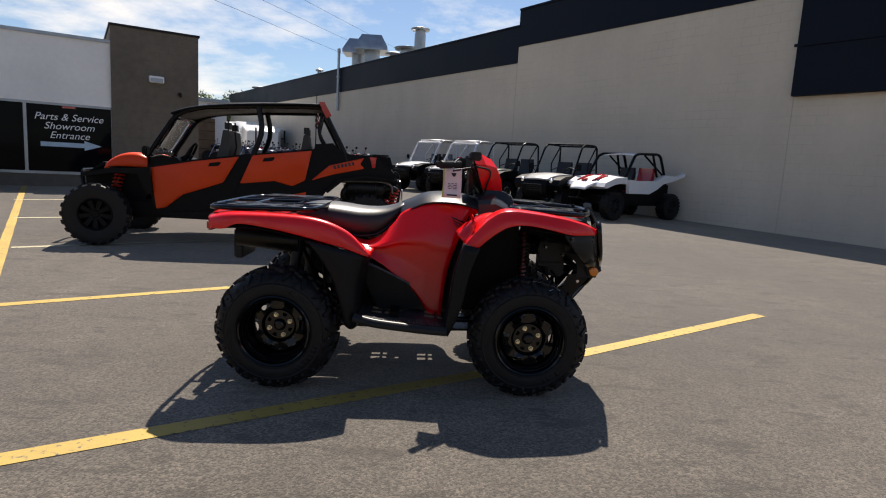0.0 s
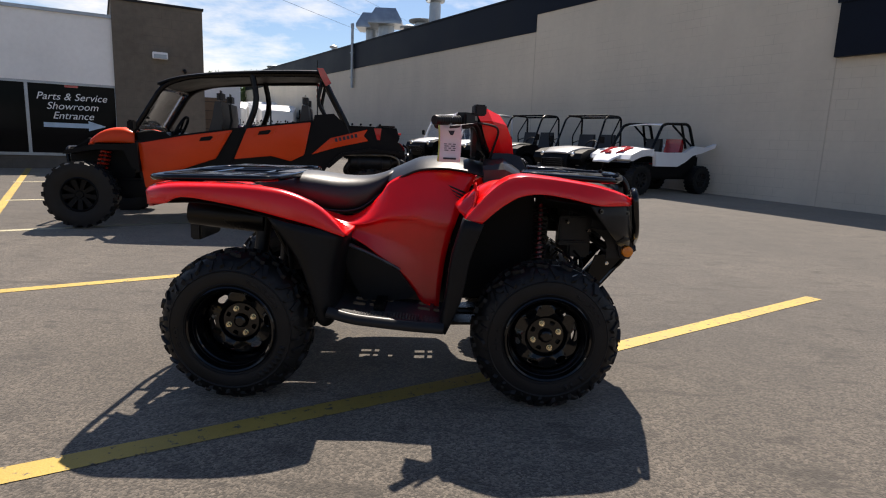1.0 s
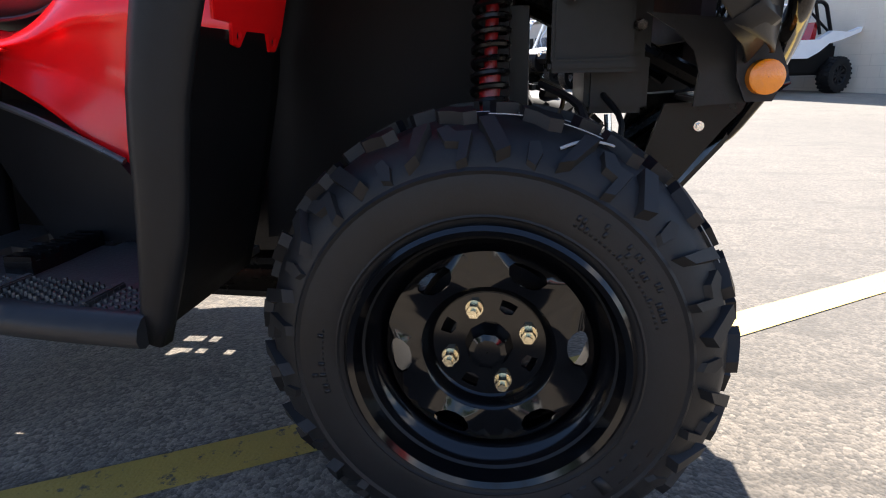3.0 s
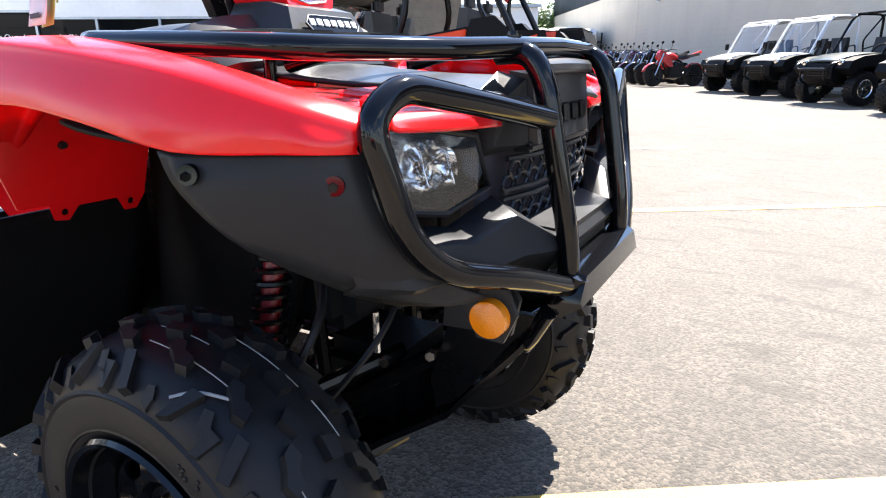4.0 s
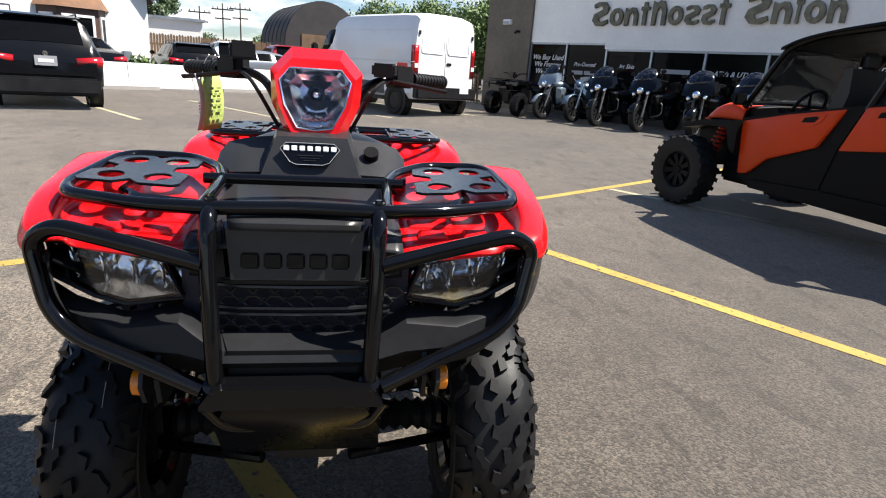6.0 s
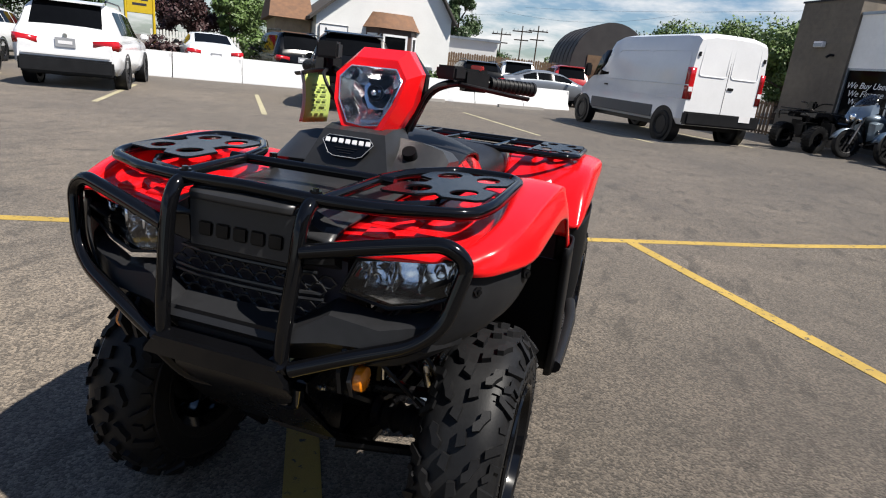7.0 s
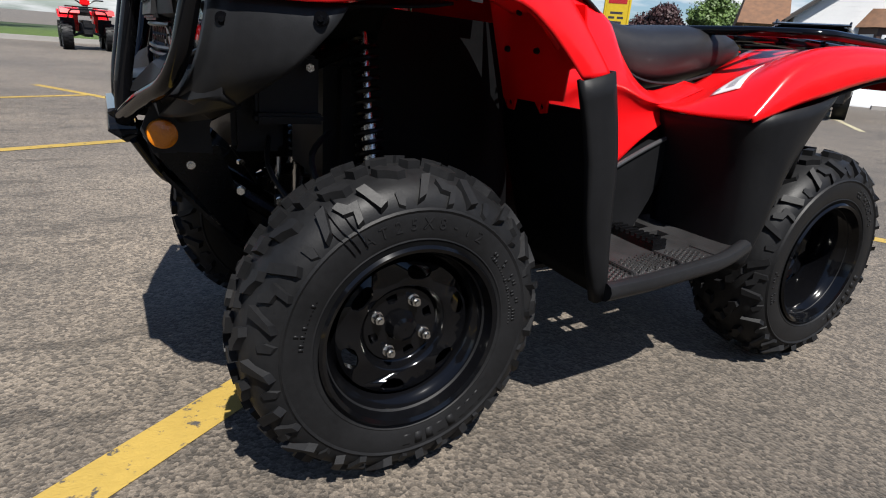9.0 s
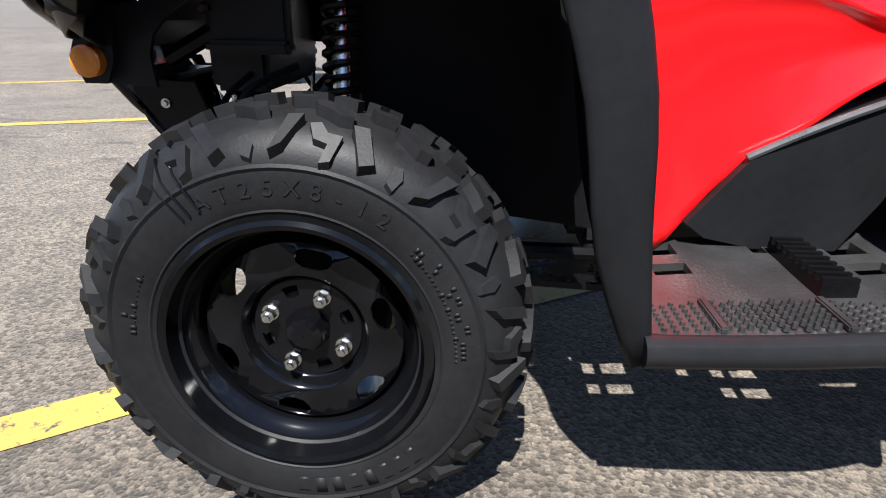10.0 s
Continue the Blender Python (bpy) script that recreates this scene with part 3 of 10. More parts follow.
def build_roof_vents():
    vent_hood(19.2, -1.2, 4.5, 0.40, 2.25, 0.82)
    vent_hood(21.1, -1.4, 4.5, 0.36, 2.35, 0.78)
    vent_hood(14.65, -1.2, 4.5, 0.25, 2.45, 0)
    vent_hood(15.7, -1.2, 4.5, 0.36, 1.75, 0)
    vent_hood(16.9, -1.2, 4.5, 0.26, 1.65, 0)
    vent_hood(25.4, -1.0, 4.5, 0.14, 1.7, 0)
    vent_hood(36.5, -1.0, 4.5, 0.35, 1.5, 0)
    d = thing("drain_pipe", "pale metal pipe strapped to the block wall", "pipe", Matrix.Translation(along_wall(20.3, 0.12, 0)))
    bm = bmesh.new()
    tube(bm, [(0, 0, 3.7), (0, 0, 6.62)], 0.07, 12)
    part("pipe", bm, GALV, d)
    bm = bmesh.new()
    tube(bm, [(0, 0, 6.62), (0, 0, 6.75), (-0.02, 0, 6.8)], 0.085, 12)
    part("pipe_cap", bm, GALV, d)
    for z in (4.2, 5.4):
        bm = bmesh.new()
        box(bm, (0, 0, z), (0.2, 0.2, 0.04))
        part("strap", bm, GALV, d)


# showroom building
FRONT0 = Vector((-8.9, 9.9, 0))
FD = Vector((0.866, 0.5, 0))
FN = Vector((0.5, -0.866, 0))


def along_front(s, out, z):
    return FRONT0 + FD * s + FN * out + Vector((0, 0, z))


def front_box(bm, s0, s1, o0, o1, z0, z1):
    vs = [bm.verts.new(along_front(s, o, z)) for s in (s0, s1) for o in (o0, o1) for z in (z0, z1)]
    for f in ((0, 1, 3, 2), (4, 5, 7, 6), (0, 1, 5, 4), (2, 3, 7, 6), (0, 2, 6, 4), (1, 3, 7, 5)):
        bm.faces.new([vs[i] for i in f])


def front_pose(s, out, z):
    """x along the front, y up, z out of it."""
    m = Matrix((FD, Vector((0, 0, 1)), FN)).transposed().to_4x4()
    return Matrix.Translation(along_front(s, out, z)) @ m


def build_showroom():
    blk = block_mat("weathered_block", (0.14, 0.118, 0.092), 0.40, 0.20, 0.40)
    for s0, s1, n in ((-10.7, -8.75, "wall_pier_1"), (1.95, 3.82, "wall_pier_2")):
        bm = bmesh.new()
        front_box(bm, s0, s1, 0.10, -6.0, -0.2, 3.88)
        w = structure(part(n, bm, blk), "weathered grey-brown block end wall of the showroom", "wall")
        flat_uv(w, FD)
        bm = bmesh.new()
        front_box(bm, s0 - 0.03, s1 + 0.03, 0.13, -6.0, 3.88, 3.93)
        part("coping", bm, DARK_METAL, w)
        c = (s0 + s1) / 2
        lamp = thing("wall_lamp", "small rectangular floodlight on the block wall", "wall lamp", front_pose(c, 0.10, 2.78), group="wall lamps")
        bm = bmesh.new()
        box(bm, (0, 0, 0.06), (0.32, 0.15, 0.12))
        part("housing", bm, WHITE_PLASTIC, lamp, bevel=0.012)
        bm = bmesh.new()
        box(bm, (0, -0.02, 0.125), (0.26, 0.09, 0.012))
        part("lens", bm, GALV, lamp)
        bm = bmesh.new()
        tube(bm, [(0.5, -0.1, 0.0), (0.5, -0.1, 0.12), (0.5, -0.16, 0.2)], 0.035, 8)
        tagged(part("security_camera", bm, DARK_METAL), "small dark security camera on a wall", "camera").matrix_basis = front_pose(c, 0.10, 2.6)
    # low block sill wall and the fascia
    bm = bmesh.new()
    front_box(bm, -8.75, 1.95, 0.0, -0.25, -0.2, 0.48)
    flat_uv(structure(part("wall_sill", bm, blk), "low block wall under the shop windows", "wall"), FD)
    bm = bmesh.new()
    front_box(bm, -8.75, 1.95, 0.02, -0.25, 2.2, 3.48)
    f = structure(part("wall_fascia", bm, FASCIA_WHITE, bevel=0.01), "broad pale fascia over the shop windows", "wall")
    bm = bmesh.new()
    front_box(bm, -8.78, 1.98, 0.06, -0.3, 3.48, 3.55)
    part("fascia_cap", bm, GALV, f)
    bm = bmesh.new()
    front_box(bm, -6.0, 1.95, 0.028, 0.02, 2.05, 2.2)
    front_box(bm, -6.0, 1.95, 0.02, -0.2, 2.05, 2.2)
    part("fascia_drop", bm, FASCIA_WHITE, f)
    bm = bmesh.new()
    front_box(bm, -10.7, 3.8, -6.0, -12, -0.2, 3.6)
    structure(part("wall_back", bm, BROWN_BLOCK), "rear mass of the showroom building", "wall")
    bm = bmesh.new()
    front_box(bm, -8.75, 1.95, -0.26, -6.0, 3.3, 3.4)
    structure(part("showroom_roof", bm, CONCRETE), "flat roof of the showroom", "roof")
    # unseen backing wall added behind the panes; the dim inside is in its colour
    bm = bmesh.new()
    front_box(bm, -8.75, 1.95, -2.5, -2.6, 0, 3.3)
    structure(part("wall_inside", bm, mat("dim_interior", (0.03, 0.03, 0.032), 0.9)), "dark backing wall added behind the shop windows", "wall")
    # glazing bays: posts, panes, decals
    posts = [-8.75, -7.35, -5.95, -4.55, -3.1, -1.65, 0.28, 1.95]
    for i, (a, b) in enumerate(zip(posts, posts[1:])):
        top = 2.2 if b <= -5.9 else 2.05
        win = thing("window_%d" % (i + 1), "dark tinted shop window with white lettering", "window", kind="structure")
        bm = bmesh.new()
        wd = 0.05
        front_box(bm, a, a + wd, 0.03, -0.08, 0.48, top)
        front_box(bm, b - 0.012, b - 0.002, 0.02, -0.08, 0.48, top)
        front_box(bm, a + wd, b - 0.012, 0.02, -0.08, 0.48, 0.54)
        front_box(bm, a + wd, b - 0.012, 0.02, -0.08, top - 0.05, top)
        part("window_frame", bm, GALV, win, "pale aluminium frame")
        bm = bmesh.new()
        front_box(bm, a + wd, b - 0.012, -0.02, -0.04, 0.54, top - 0.05)
        part("pane", bm, DARK_GLASS, win)
        words = {0: ("We Buy Used", "We Finance", "We Trade"), 1: ("Pre-Owned", "", ""), 2: ("Jet Skis", "", ""), 3: ("", "", ""), 4: ("ATVs & UTVs", "", ""), 6: ("Parts & Service", "Showroom", "Entrance")}.get(i, ("", "", ""))
        z = {6: 1.74, 0: 1.78, 4: 1.55}.get(i, 1.62)
        for k, t in enumerate(words):
            if t:
                text_part("lettering", t, 0.215 if i in (0, 6) else 0.16, WHITE_PLASTIC, front_pose((a + b) / 2, -0.012, z - k * 0.2), win, 0.003, 0.3)
        if i in (1, 3):
            bm = bmesh.new()
            m = front_pose((a + b) / 2, -0.012, 1.40 if i == 1 else 1.55)
            bars(bm, lambda u, v: m @ Vector((u, v, 0)), 0.9, 0.13, [2] if i == 1 else [1], 0.2)
            part("lettering", bm, PRINT_GREY, win)
        if i == 6:
            bm = bmesh.new()
            m = front_pose((a + b) / 2, -0.012, 1.14)
            pts = [(-0.55, -0.05), (0.28, -0.05), (0.28, -0.11), (0.62, 0.0), (0.28, 0.11), (0.28, 0.05), (-0.55, 0.05)]
            bm.faces.new([bm.verts.new(m @ Vector((u, v, 0))) for u, v in pts])
            part("arrow", bm, mat("pale_blue_decal", (0.42, 0.55, 0.66), 0.6), win, "pale blue arrow decal")
            bm = bmesh.new()
            m2 = front_pose((a + b) / 2, -0.012, 1.98)
            bars(bm, lambda u, v: m2 @ Vector((u, v, 0)), 0.32, 0.1, [1])
            part("red_sign", bm, TAIL_RED, win, "small dull red sign")
        if i in (2, 3, 4, 5):
            bm = bmesh.new()
            front_box(bm, a + 0.1, b - 0.1, -0.045, -0.055, 0.75, 1.2)
            part("display", bm, PRINT_GREY, win)
    # raised sign letters on the fascia: gilt shapes in the place of a business name
    sign = thing("fascia_sign", "row of raised gilt sign shapes on a pale fascia", "sign", front_pose(-4.2, 0.03, 2.81))
    gilt = mat("gilt_metal", (0.105, 0.092, 0.072), 0.22, 1.0, 0.5, 9, 0.5, 30)
    x = -2.35
    ring = [(0.5 + 0.46 * math.cos(t), 0.5 + 0.5 * math.sin(t)) for t in (2 * math.pi * i / 18 for i in range(18))]
    hole = [(0.5 + 0.18 * math.cos(t), 0.5 + 0.26 * math.sin(t)) for t in (2 * math.pi * i / 12 for i in range(12))]
    arch = [(0.06, 0), (0.32, 0), (0.34, 0.55), (0.5, 0.74), (0.64, 0.55), (0.66, 0), (0.92, 0), (0.92, 0.62), (0.74, 0.96), (0.5, 1.0), (0.3, 0.9), (0.06, 1.0)]
    slab = [(0.28, 0), (0.62, 0), (0.62, 0.62), (0.86, 0.66), (0.86, 0.8), (0.62, 0.82), (0.60, 1.0), (0.32, 1.0), (0.30, 0.82), (0.1, 0.8), (0.1, 0.66), (0.28, 0.62)]
    wave = [(0.06, 0.12), (0.3, 0.0), (0.72, 0.02), (0.94, 0.24), (0.86, 0.5), (0.38, 0.7), (0.48, 0.84), (0.88, 0.74), (0.92, 0.9), (0.66, 1.0), (0.26, 0.98), (0.05, 0.76), (0.14, 0.5), (0.6, 0.32), (0.5, 0.17), (0.1, 0.28)]
    wave = [(1 - u, v) for u, v in reversed(wave)]
    for shape, w, h in ((wave, 0.42, 0.44), (ring, 0.33, 0.32), (arch, 0.33, 0.32), (slab, 0.24, 0.40), (arch, 0.33, 0.42), (ring, 0.31, 0.32), (wave, 0.31, 0.32), (wave, 0.28, 0.32), (slab, 0.24, 0.40), (None, 0.2, 0), (wave, 0.42, 0.44), (arch, 0.33, 0.32), (slab, 0.14, 0.42), (ring, 0.31, 0.32), (arch, 0.28, 0.32)):
        w, h = w * 1.40, h * 1.40
        if shape:
            bm = bmesh.new()
            o = [(x + w * a, -0.18 + h * b) for a, b in shape]
            inner = [[(x + w * a, -0.18 + h * b) for a, b in hole]] if shape is ring else []
            holed_plate(bm, o, inner, lambda u, v, ww: (u, v, ww), 0.06)
            part("sign_shape", bm, gilt, sign, bevel=0.006)
        x += w


build_ground()
build_lines()
build_long_wall()
build_roof_vents()
build_showroom()

# ---- the red quad, wheels at the origin's two sides, nose towards +x ----
TYRE = [(0.0, 0.2905), (0.25, 0.2900), (0.45, 0.2875), (0.62, 0.2825), (0.80, 0.2715), (0.93, 0.2550), (1.0, 0.2370), (1.015, 0.2200), (1.012, 0.1950), (0.97, 0.1800), (0.92, 0.1720), (0.90, 0.1620), (0.78, 0.1540)]


def tyre_radius(v):
    """The carcass's radius at a share v of the half width, on the tread side."""
    v = abs(v)
    for (a, ra), (b, rb) in zip(TYRE, TYRE[1:7]):
        if v <= b:
            return ra + (rb - ra) * (v - a) / (b - a)
    return TYRE[6][1]


def tyre_mesh(width):
    """A balloon tyre turned round y, with rounded shoulders and flat sides."""
    w = width / 2
    bm = bmesh.new()
    lathe(bm, [(r, -w * v) for v, r in reversed(TYRE)] + [(r, w * v) for v, r in TYRE[1:]], (0, 0, 0), 72)
    return bm


def tread_mesh(width, count=19, seed=3):
    """Staggered chunky lugs: centre chevrons, Z-shaped bars, slanted shoulder blocks and low blocks on the side."""
    bm = bmesh.new()
    w = width / 2
    rnd = random.Random(seed)

    def lug(a, pts, tall):
        lo, hi = [], []
        mid = sum(v for _, v in pts) / len(pts)
        for da, v in pts:
            r = tyre_radius(v)
            lo.append(bm.verts.new(((r - 0.006) * math.cos(a + da), v * w, (r - 0.006) * math.sin(a + da))))
            da, v = da * 0.94, mid + (v - mid) * 0.95
            out = tall * (1.0 - 0.45 * max(0, abs(v) - 0.6) / 0.4)
            side = 0.75 * tall * max(0, abs(v) - 0.6) / 0.4
            rr = tyre_radius(v) + out
            hi.append(bm.verts.new((rr * math.cos(a + da), v * w + math.copysign(side, v), rr * math.sin(a + da))))
        bm.faces.new(hi)
        for i in range(len(lo)):
            j = (i + 1) % len(lo)
            bm.faces.new((lo[i], lo[j], hi[j], hi[i]))

    step = 2 * math.pi / count
    for i in range(count):
        for s in (-1, 1):
            a = i * step + (0.5 * step if s > 0 else 0)
            t = 0.0130 + 0.0015 * rnd.random()
            k = 0.95 + 0.1 * rnd.random()
            lug(a, [(-0.062, s * 0.05), (0.045 * k, s * 0.02), (0.060, s * 0.20), (-0.030, s * 0.26)], t)
            lug(a + 0.42 * step, [(-0.078 * k, s * 0.32), (-0.020, s * 0.29), (0.020, s * 0.42), (0.082, s * 0.44), (0.100, s * 0.60), (0.045, s * 0.63), (-0.01, s * 0.53), (-0.060, s * 0.47)], t)
            slant = 1 if i % 2 else -1
            lug(a + 0.95 * step, [(-0.034 - 0.040 * slant, s * 0.68), (0.030 - 0.040 * slant, s * 0.66), (0.034 + 0.035 * slant, s * 0.93), (-0.026 + 0.035 * slant, s * 0.96)], t)
            if i % 2:
                lug(a + 0.45 * step, [(-0.075, s * 0.72), (-0.030, s * 0.69), (0.010, s * 0.80), (0.075, s * 0.80), (0.050, s * 0.97), (0.0, s * 0.985), (0.020, s * 0.88), (-0.045, s * 0.86)], 0.009)
            else:
                lug(a + 0.45 * step, [(-0.030, s * 0.84), (0.012, s * 0.82), (0.036, s * 0.90), (0.018, s * 0.975), (-0.026, s * 0.955)], 0.005)
    return bm


def wheel(name, parent, x, y, z, width, s, turn, label="", size_code=False, disc=0.042, nuts=37.6):
    """s: the side it faces (+1 left). The face lies towards +y before it is turned."""
    m = Matrix.Translation((x, y, z)) @ (Matrix.Identity(4) if s > 0 else Matrix.Rotation(math.pi, 4, "Z")) @ Matrix.Rotation(radians(turn), 4, "Y")
    ty = part("tyre", tyre_mesh(width), RUBBER, parent, label)
    ty.matrix_basis = m
    tr = part("tread", tread_mesh(width), RUBBER, ty, sharp=25)
    tagged(tr, "chunky angled rubber lugs", kind="stuff")
    w = width / 2
    bm = bmesh.new()
    for k in (-1, 1):
        lathe(bm, [(0.232, k * w * 1.004), (0.2365, k * w * 1.03), (0.240, k * w * 0.99)], (0, 0, 0), 72)
        lathe(bm, [(0.182, k * w * 0.975), (0.1845, k * w * 1.0), (0.188, k * w * 0.985)], (0, 0, 0), 64)
    part("sidewall_rib", bm, RUBBER, ty)
    # raised sidewall writing, too small to read: blocks on an arc
    bm = bmesh.new()
    for a0, a1, r0, h in ((4.15, 5.05, 0.212, 0.024), (2.6, 3.4, 0.203, 0.007), (2.6, 3.4, 0.211, 0.007), (2.65, 3.35, 0.219, 0.007), (0.3, 0.75, 0.205, 0.008), (0.3, 0.75, 0.216, 0.008)):
        n = int((a1 - a0) * r0 / (h * 0.95))
        for i in range(n):
            t = a0 + (a1 - a0) * i / n
            d = h * 0.30 / r0
            bm.faces.new([bm.verts.new((rr * math.cos(q), w * 1.013, rr * math.sin(q))) for q, rr in ((t - d, r0 - h / 2), (t + d, r0 - h / 2), (t + d, r0 + h / 2), (t - d, r0 + h / 2))])
    tagged(part("sidewall_marking", bm, RUBBER, ty, solid=0.0015), "raised sidewall markings", kind="stuff")
    # raised size code along the top of the sidewall
    if size_code:
        for i, ch in enumerate("AT25X8-12"):
            a = radians(64 + turn + 7.4 * i)
            mm = Matrix.Translation((0.2125 * math.cos(a), w * 1.013, 0.2125 * math.sin(a))) @ Matrix.Rotation(math.pi / 2 - a, 4, "Y") @ Matrix.Rotation(math.pi, 4, "Z") @ Matrix.Rotation(math.pi / 2, 4, "X")
            text_part("size_letter", ch, 0.028, RUBBER, mm, ty, 0.0016)
    # pressed steel rim: bead, deep well, crowned disc with six windows, bowl with four slots
    bm = bmesh.new()
    yb = w * 0.90
    yd = disc
    lathe(bm, [(0.172, yb + 0.004), (0.175, yb + 0.011), (0.170, yb + 0.016), (0.163, yb + 0.012), (0.158, yb - 0.004), (0.152, yb - 0.020), (0.147, yb - 0.026), (0.141, yb - 0.034), (0.139, yd + 0.004), (0.138, -w * 0.7), (0.165, -w * 0.9)], (0, 0, 0), 72)
    part("rim", bm, RIM_BLACK, ty, "glossy black pressed steel rim")

    def ring(r, n):
        return [(r * math.cos(2 * math.pi * i / n), r * math.sin(2 * math.pi * i / n)) for i in range(n)]

    def crown(u, v, ww):
        r = math.hypot(u, v)
        return (u, yd + 0.012 - 16 * (r - 0.107) ** 2 + ww, v)
    bm = bmesh.new()
    holes = [ring(0.086, 48)]
    for i in range(6):
        q = radians(nuts + 15) + math.pi / 3 * i
        e, f = Vector((math.cos(q), math.sin(q))), Vector((-math.sin(q), math.cos(q)))
        win = [(0.124, -0.012), (0.124, 0.012), (0.121, 0.021), (0.115, 0.025), (0.106, 0.021), (0.0995, 0.012), (0.098, 0.0), (0.0995, -0.012), (0.106, -0.021), (0.115, -0.025), (0.121, -0.021)]
        holes.append([tuple(e * p + f * t) for p, t in win])
    holed_plate(bm, ring(0.131, 64), holes, crown, 0.006)
    part("wheel_disc", bm, RIM_BLACK, ty, sharp=50)
    bm = bmesh.new()
    lathe(bm, [(0.131, yd + 0.0085), (0.135, yd - 0.002), (0.1395, yd - 0.006)], (0, 0, 0), 64)
    lathe(bm, [(0.087, yd + 0.011), (0.083, yd + 0.008), (0.079, yd - 0.006), (0.075, yd - 0.011), (0.070, yd - 0.012)], (0, 0, 0), 64)
    lathe(bm, [(0.074, yd - 0.012), (0.073, yd - 0.0085), (0.069, yd - 0.0085), (0.068, yd - 0.012)], (0, 0, 0), 56)
    part("pressed_ring", bm, RIM_BLACK, ty, sharp=50)
    bm = bmesh.new()
    holes = [ring(0.020, 20)]
    for i in range(4):
        q = radians(nuts + 45) + math.pi / 2 * i
        e, f = Vector((math.cos(q), math.sin(q))), Vector((-math.sin(q), math.cos(q)))
        holes.append([tuple(e * p + f * t) for p, t in ((0.064, -0.011), (0.065, 0.0), (0.064, 0.011), (0.050, 0.009), (0.047, 0.0), (0.050, -0.009))])
    holed_plate(bm, ring(0.072, 48), holes, lambda u, v, ww: (u, yd - 0.013 + ww, v), 0.006)
    part("hub_bowl", bm, RIM_BLACK, ty)
    bm = bmesh.new()
    lathe(bm, [(0.001, yd + 0.017), (0.017, yd + 0.017), (0.024, yd + 0.014), (0.0275, yd + 0.006), (0.031, yd - 0.006), (0.034, yd - 0.012)], (0, 0, 0), 10)
    part("hub_cap", bm, RIM_BLACK, ty, sharp=20)
    bm = bmesh.new()
    lathe(bm, [(0.001, yd - 0.05), (0.10, yd - 0.05), (0.106, yd - 0.07)], (0, 0, 0), 32)
    part("brake_drum", bm, DARK_METAL, ty)
    for i in range(4):
        q = radians(nuts) + math.pi / 2 * i
        c = Vector((0.0535 * math.cos(q), yd - 0.010, 0.0535 * math.sin(q)))
        bm = bmesh.new()
        rod(bm, c, c + Vector((0, 0.006, 0)), 0.0125, 0.0115, 16)
        rod(bm, c + Vector((0, 0.006, 0)), c + Vector((0, 0.019, 0)), 0.0100, 0.0092, 6)
        rod(bm, c + Vector((0, 0.019, 0)), c + Vector((0, 0.026, 0)), 0.0058, 0.005, 10)
        part("lug_nut", bm, ZINC if s < 0 else STEEL, ty, "yellowish zinc lug nut" if i == 0 and s < 0 else "", sharp=25)
    return ty


def chalk_stripes(parent):
    """Assembly chalk lines across the right front tread, a smear on the left one."""
    for s, dy, a0, n in ((-1, 0.03, 40, 13), (-1, -0.035, 62, 9), (-1, -0.05, 24, 6), (-1, 0.0, 78, 6)):
        bm = bmesh.new()
        pts = [(0.640 + 0.2925 * math.cos(q), 0.425 * s + dy + 0.006 * math.sin(3 * q), 0.303 + 0.2925 * math.sin(q)) for q in (radians(a0 + 3.5 * i) for i in range(n))]
        tube(bm, pts, 0.0008, 4)
        part("chalk_line", bm, CHALK, parent, "thin pale assembly line round the tread")


def tyre_streaks(parent):
    """Dark tar-like runs and a pale scuff on the left front tyre."""
    def at(a, r, y):
        return (0.640 + r * math.cos(a), y, 0.303 + r * math.sin(a))
    for a, y0, wd in ((1.06, 0.468, 0.006), (0.99, 0.472, 0.005), (0.94, 0.478, 0.004)):
        bm = bmesh.new()
        path = [at(a, tyre_radius((y - 0.425) / 0.0925) + 0.0015, y) for y in (y0, y0 + 0.012, y0 + 0.024, 0.5125)]
        path += [at(a + 0.02, 0.232, 0.5192), at(a + 0.03, 0.205, 0.5195)]
        tube(bm, spline(path, 12), wd * 0.5, 6, flat=0.5)
        part("tar_run", bm, BLACK_PAINT, parent, "glossy dark run down the tyre")
    bm = bmesh.new()
    tube(bm, [(0.592, 0.462, 0.5925), (0.573, 0.474, 0.579), (0.556, 0.486, 0.562)], 0.0032, 5, flat=0.5)
    part("paint_scuff", bm, CHALK, parent, "short pale scuff on the tread")
    bm = bmesh.new()
    tube(bm, spline([(0.720, -0.503, 0.5605), (0.752, -0.486, 0.5665), (0.798, -0.462, 0.5525)], 10), 0.0022, 5, flat=0.5)
    part("paint_scuff", bm, CHALK, parent)


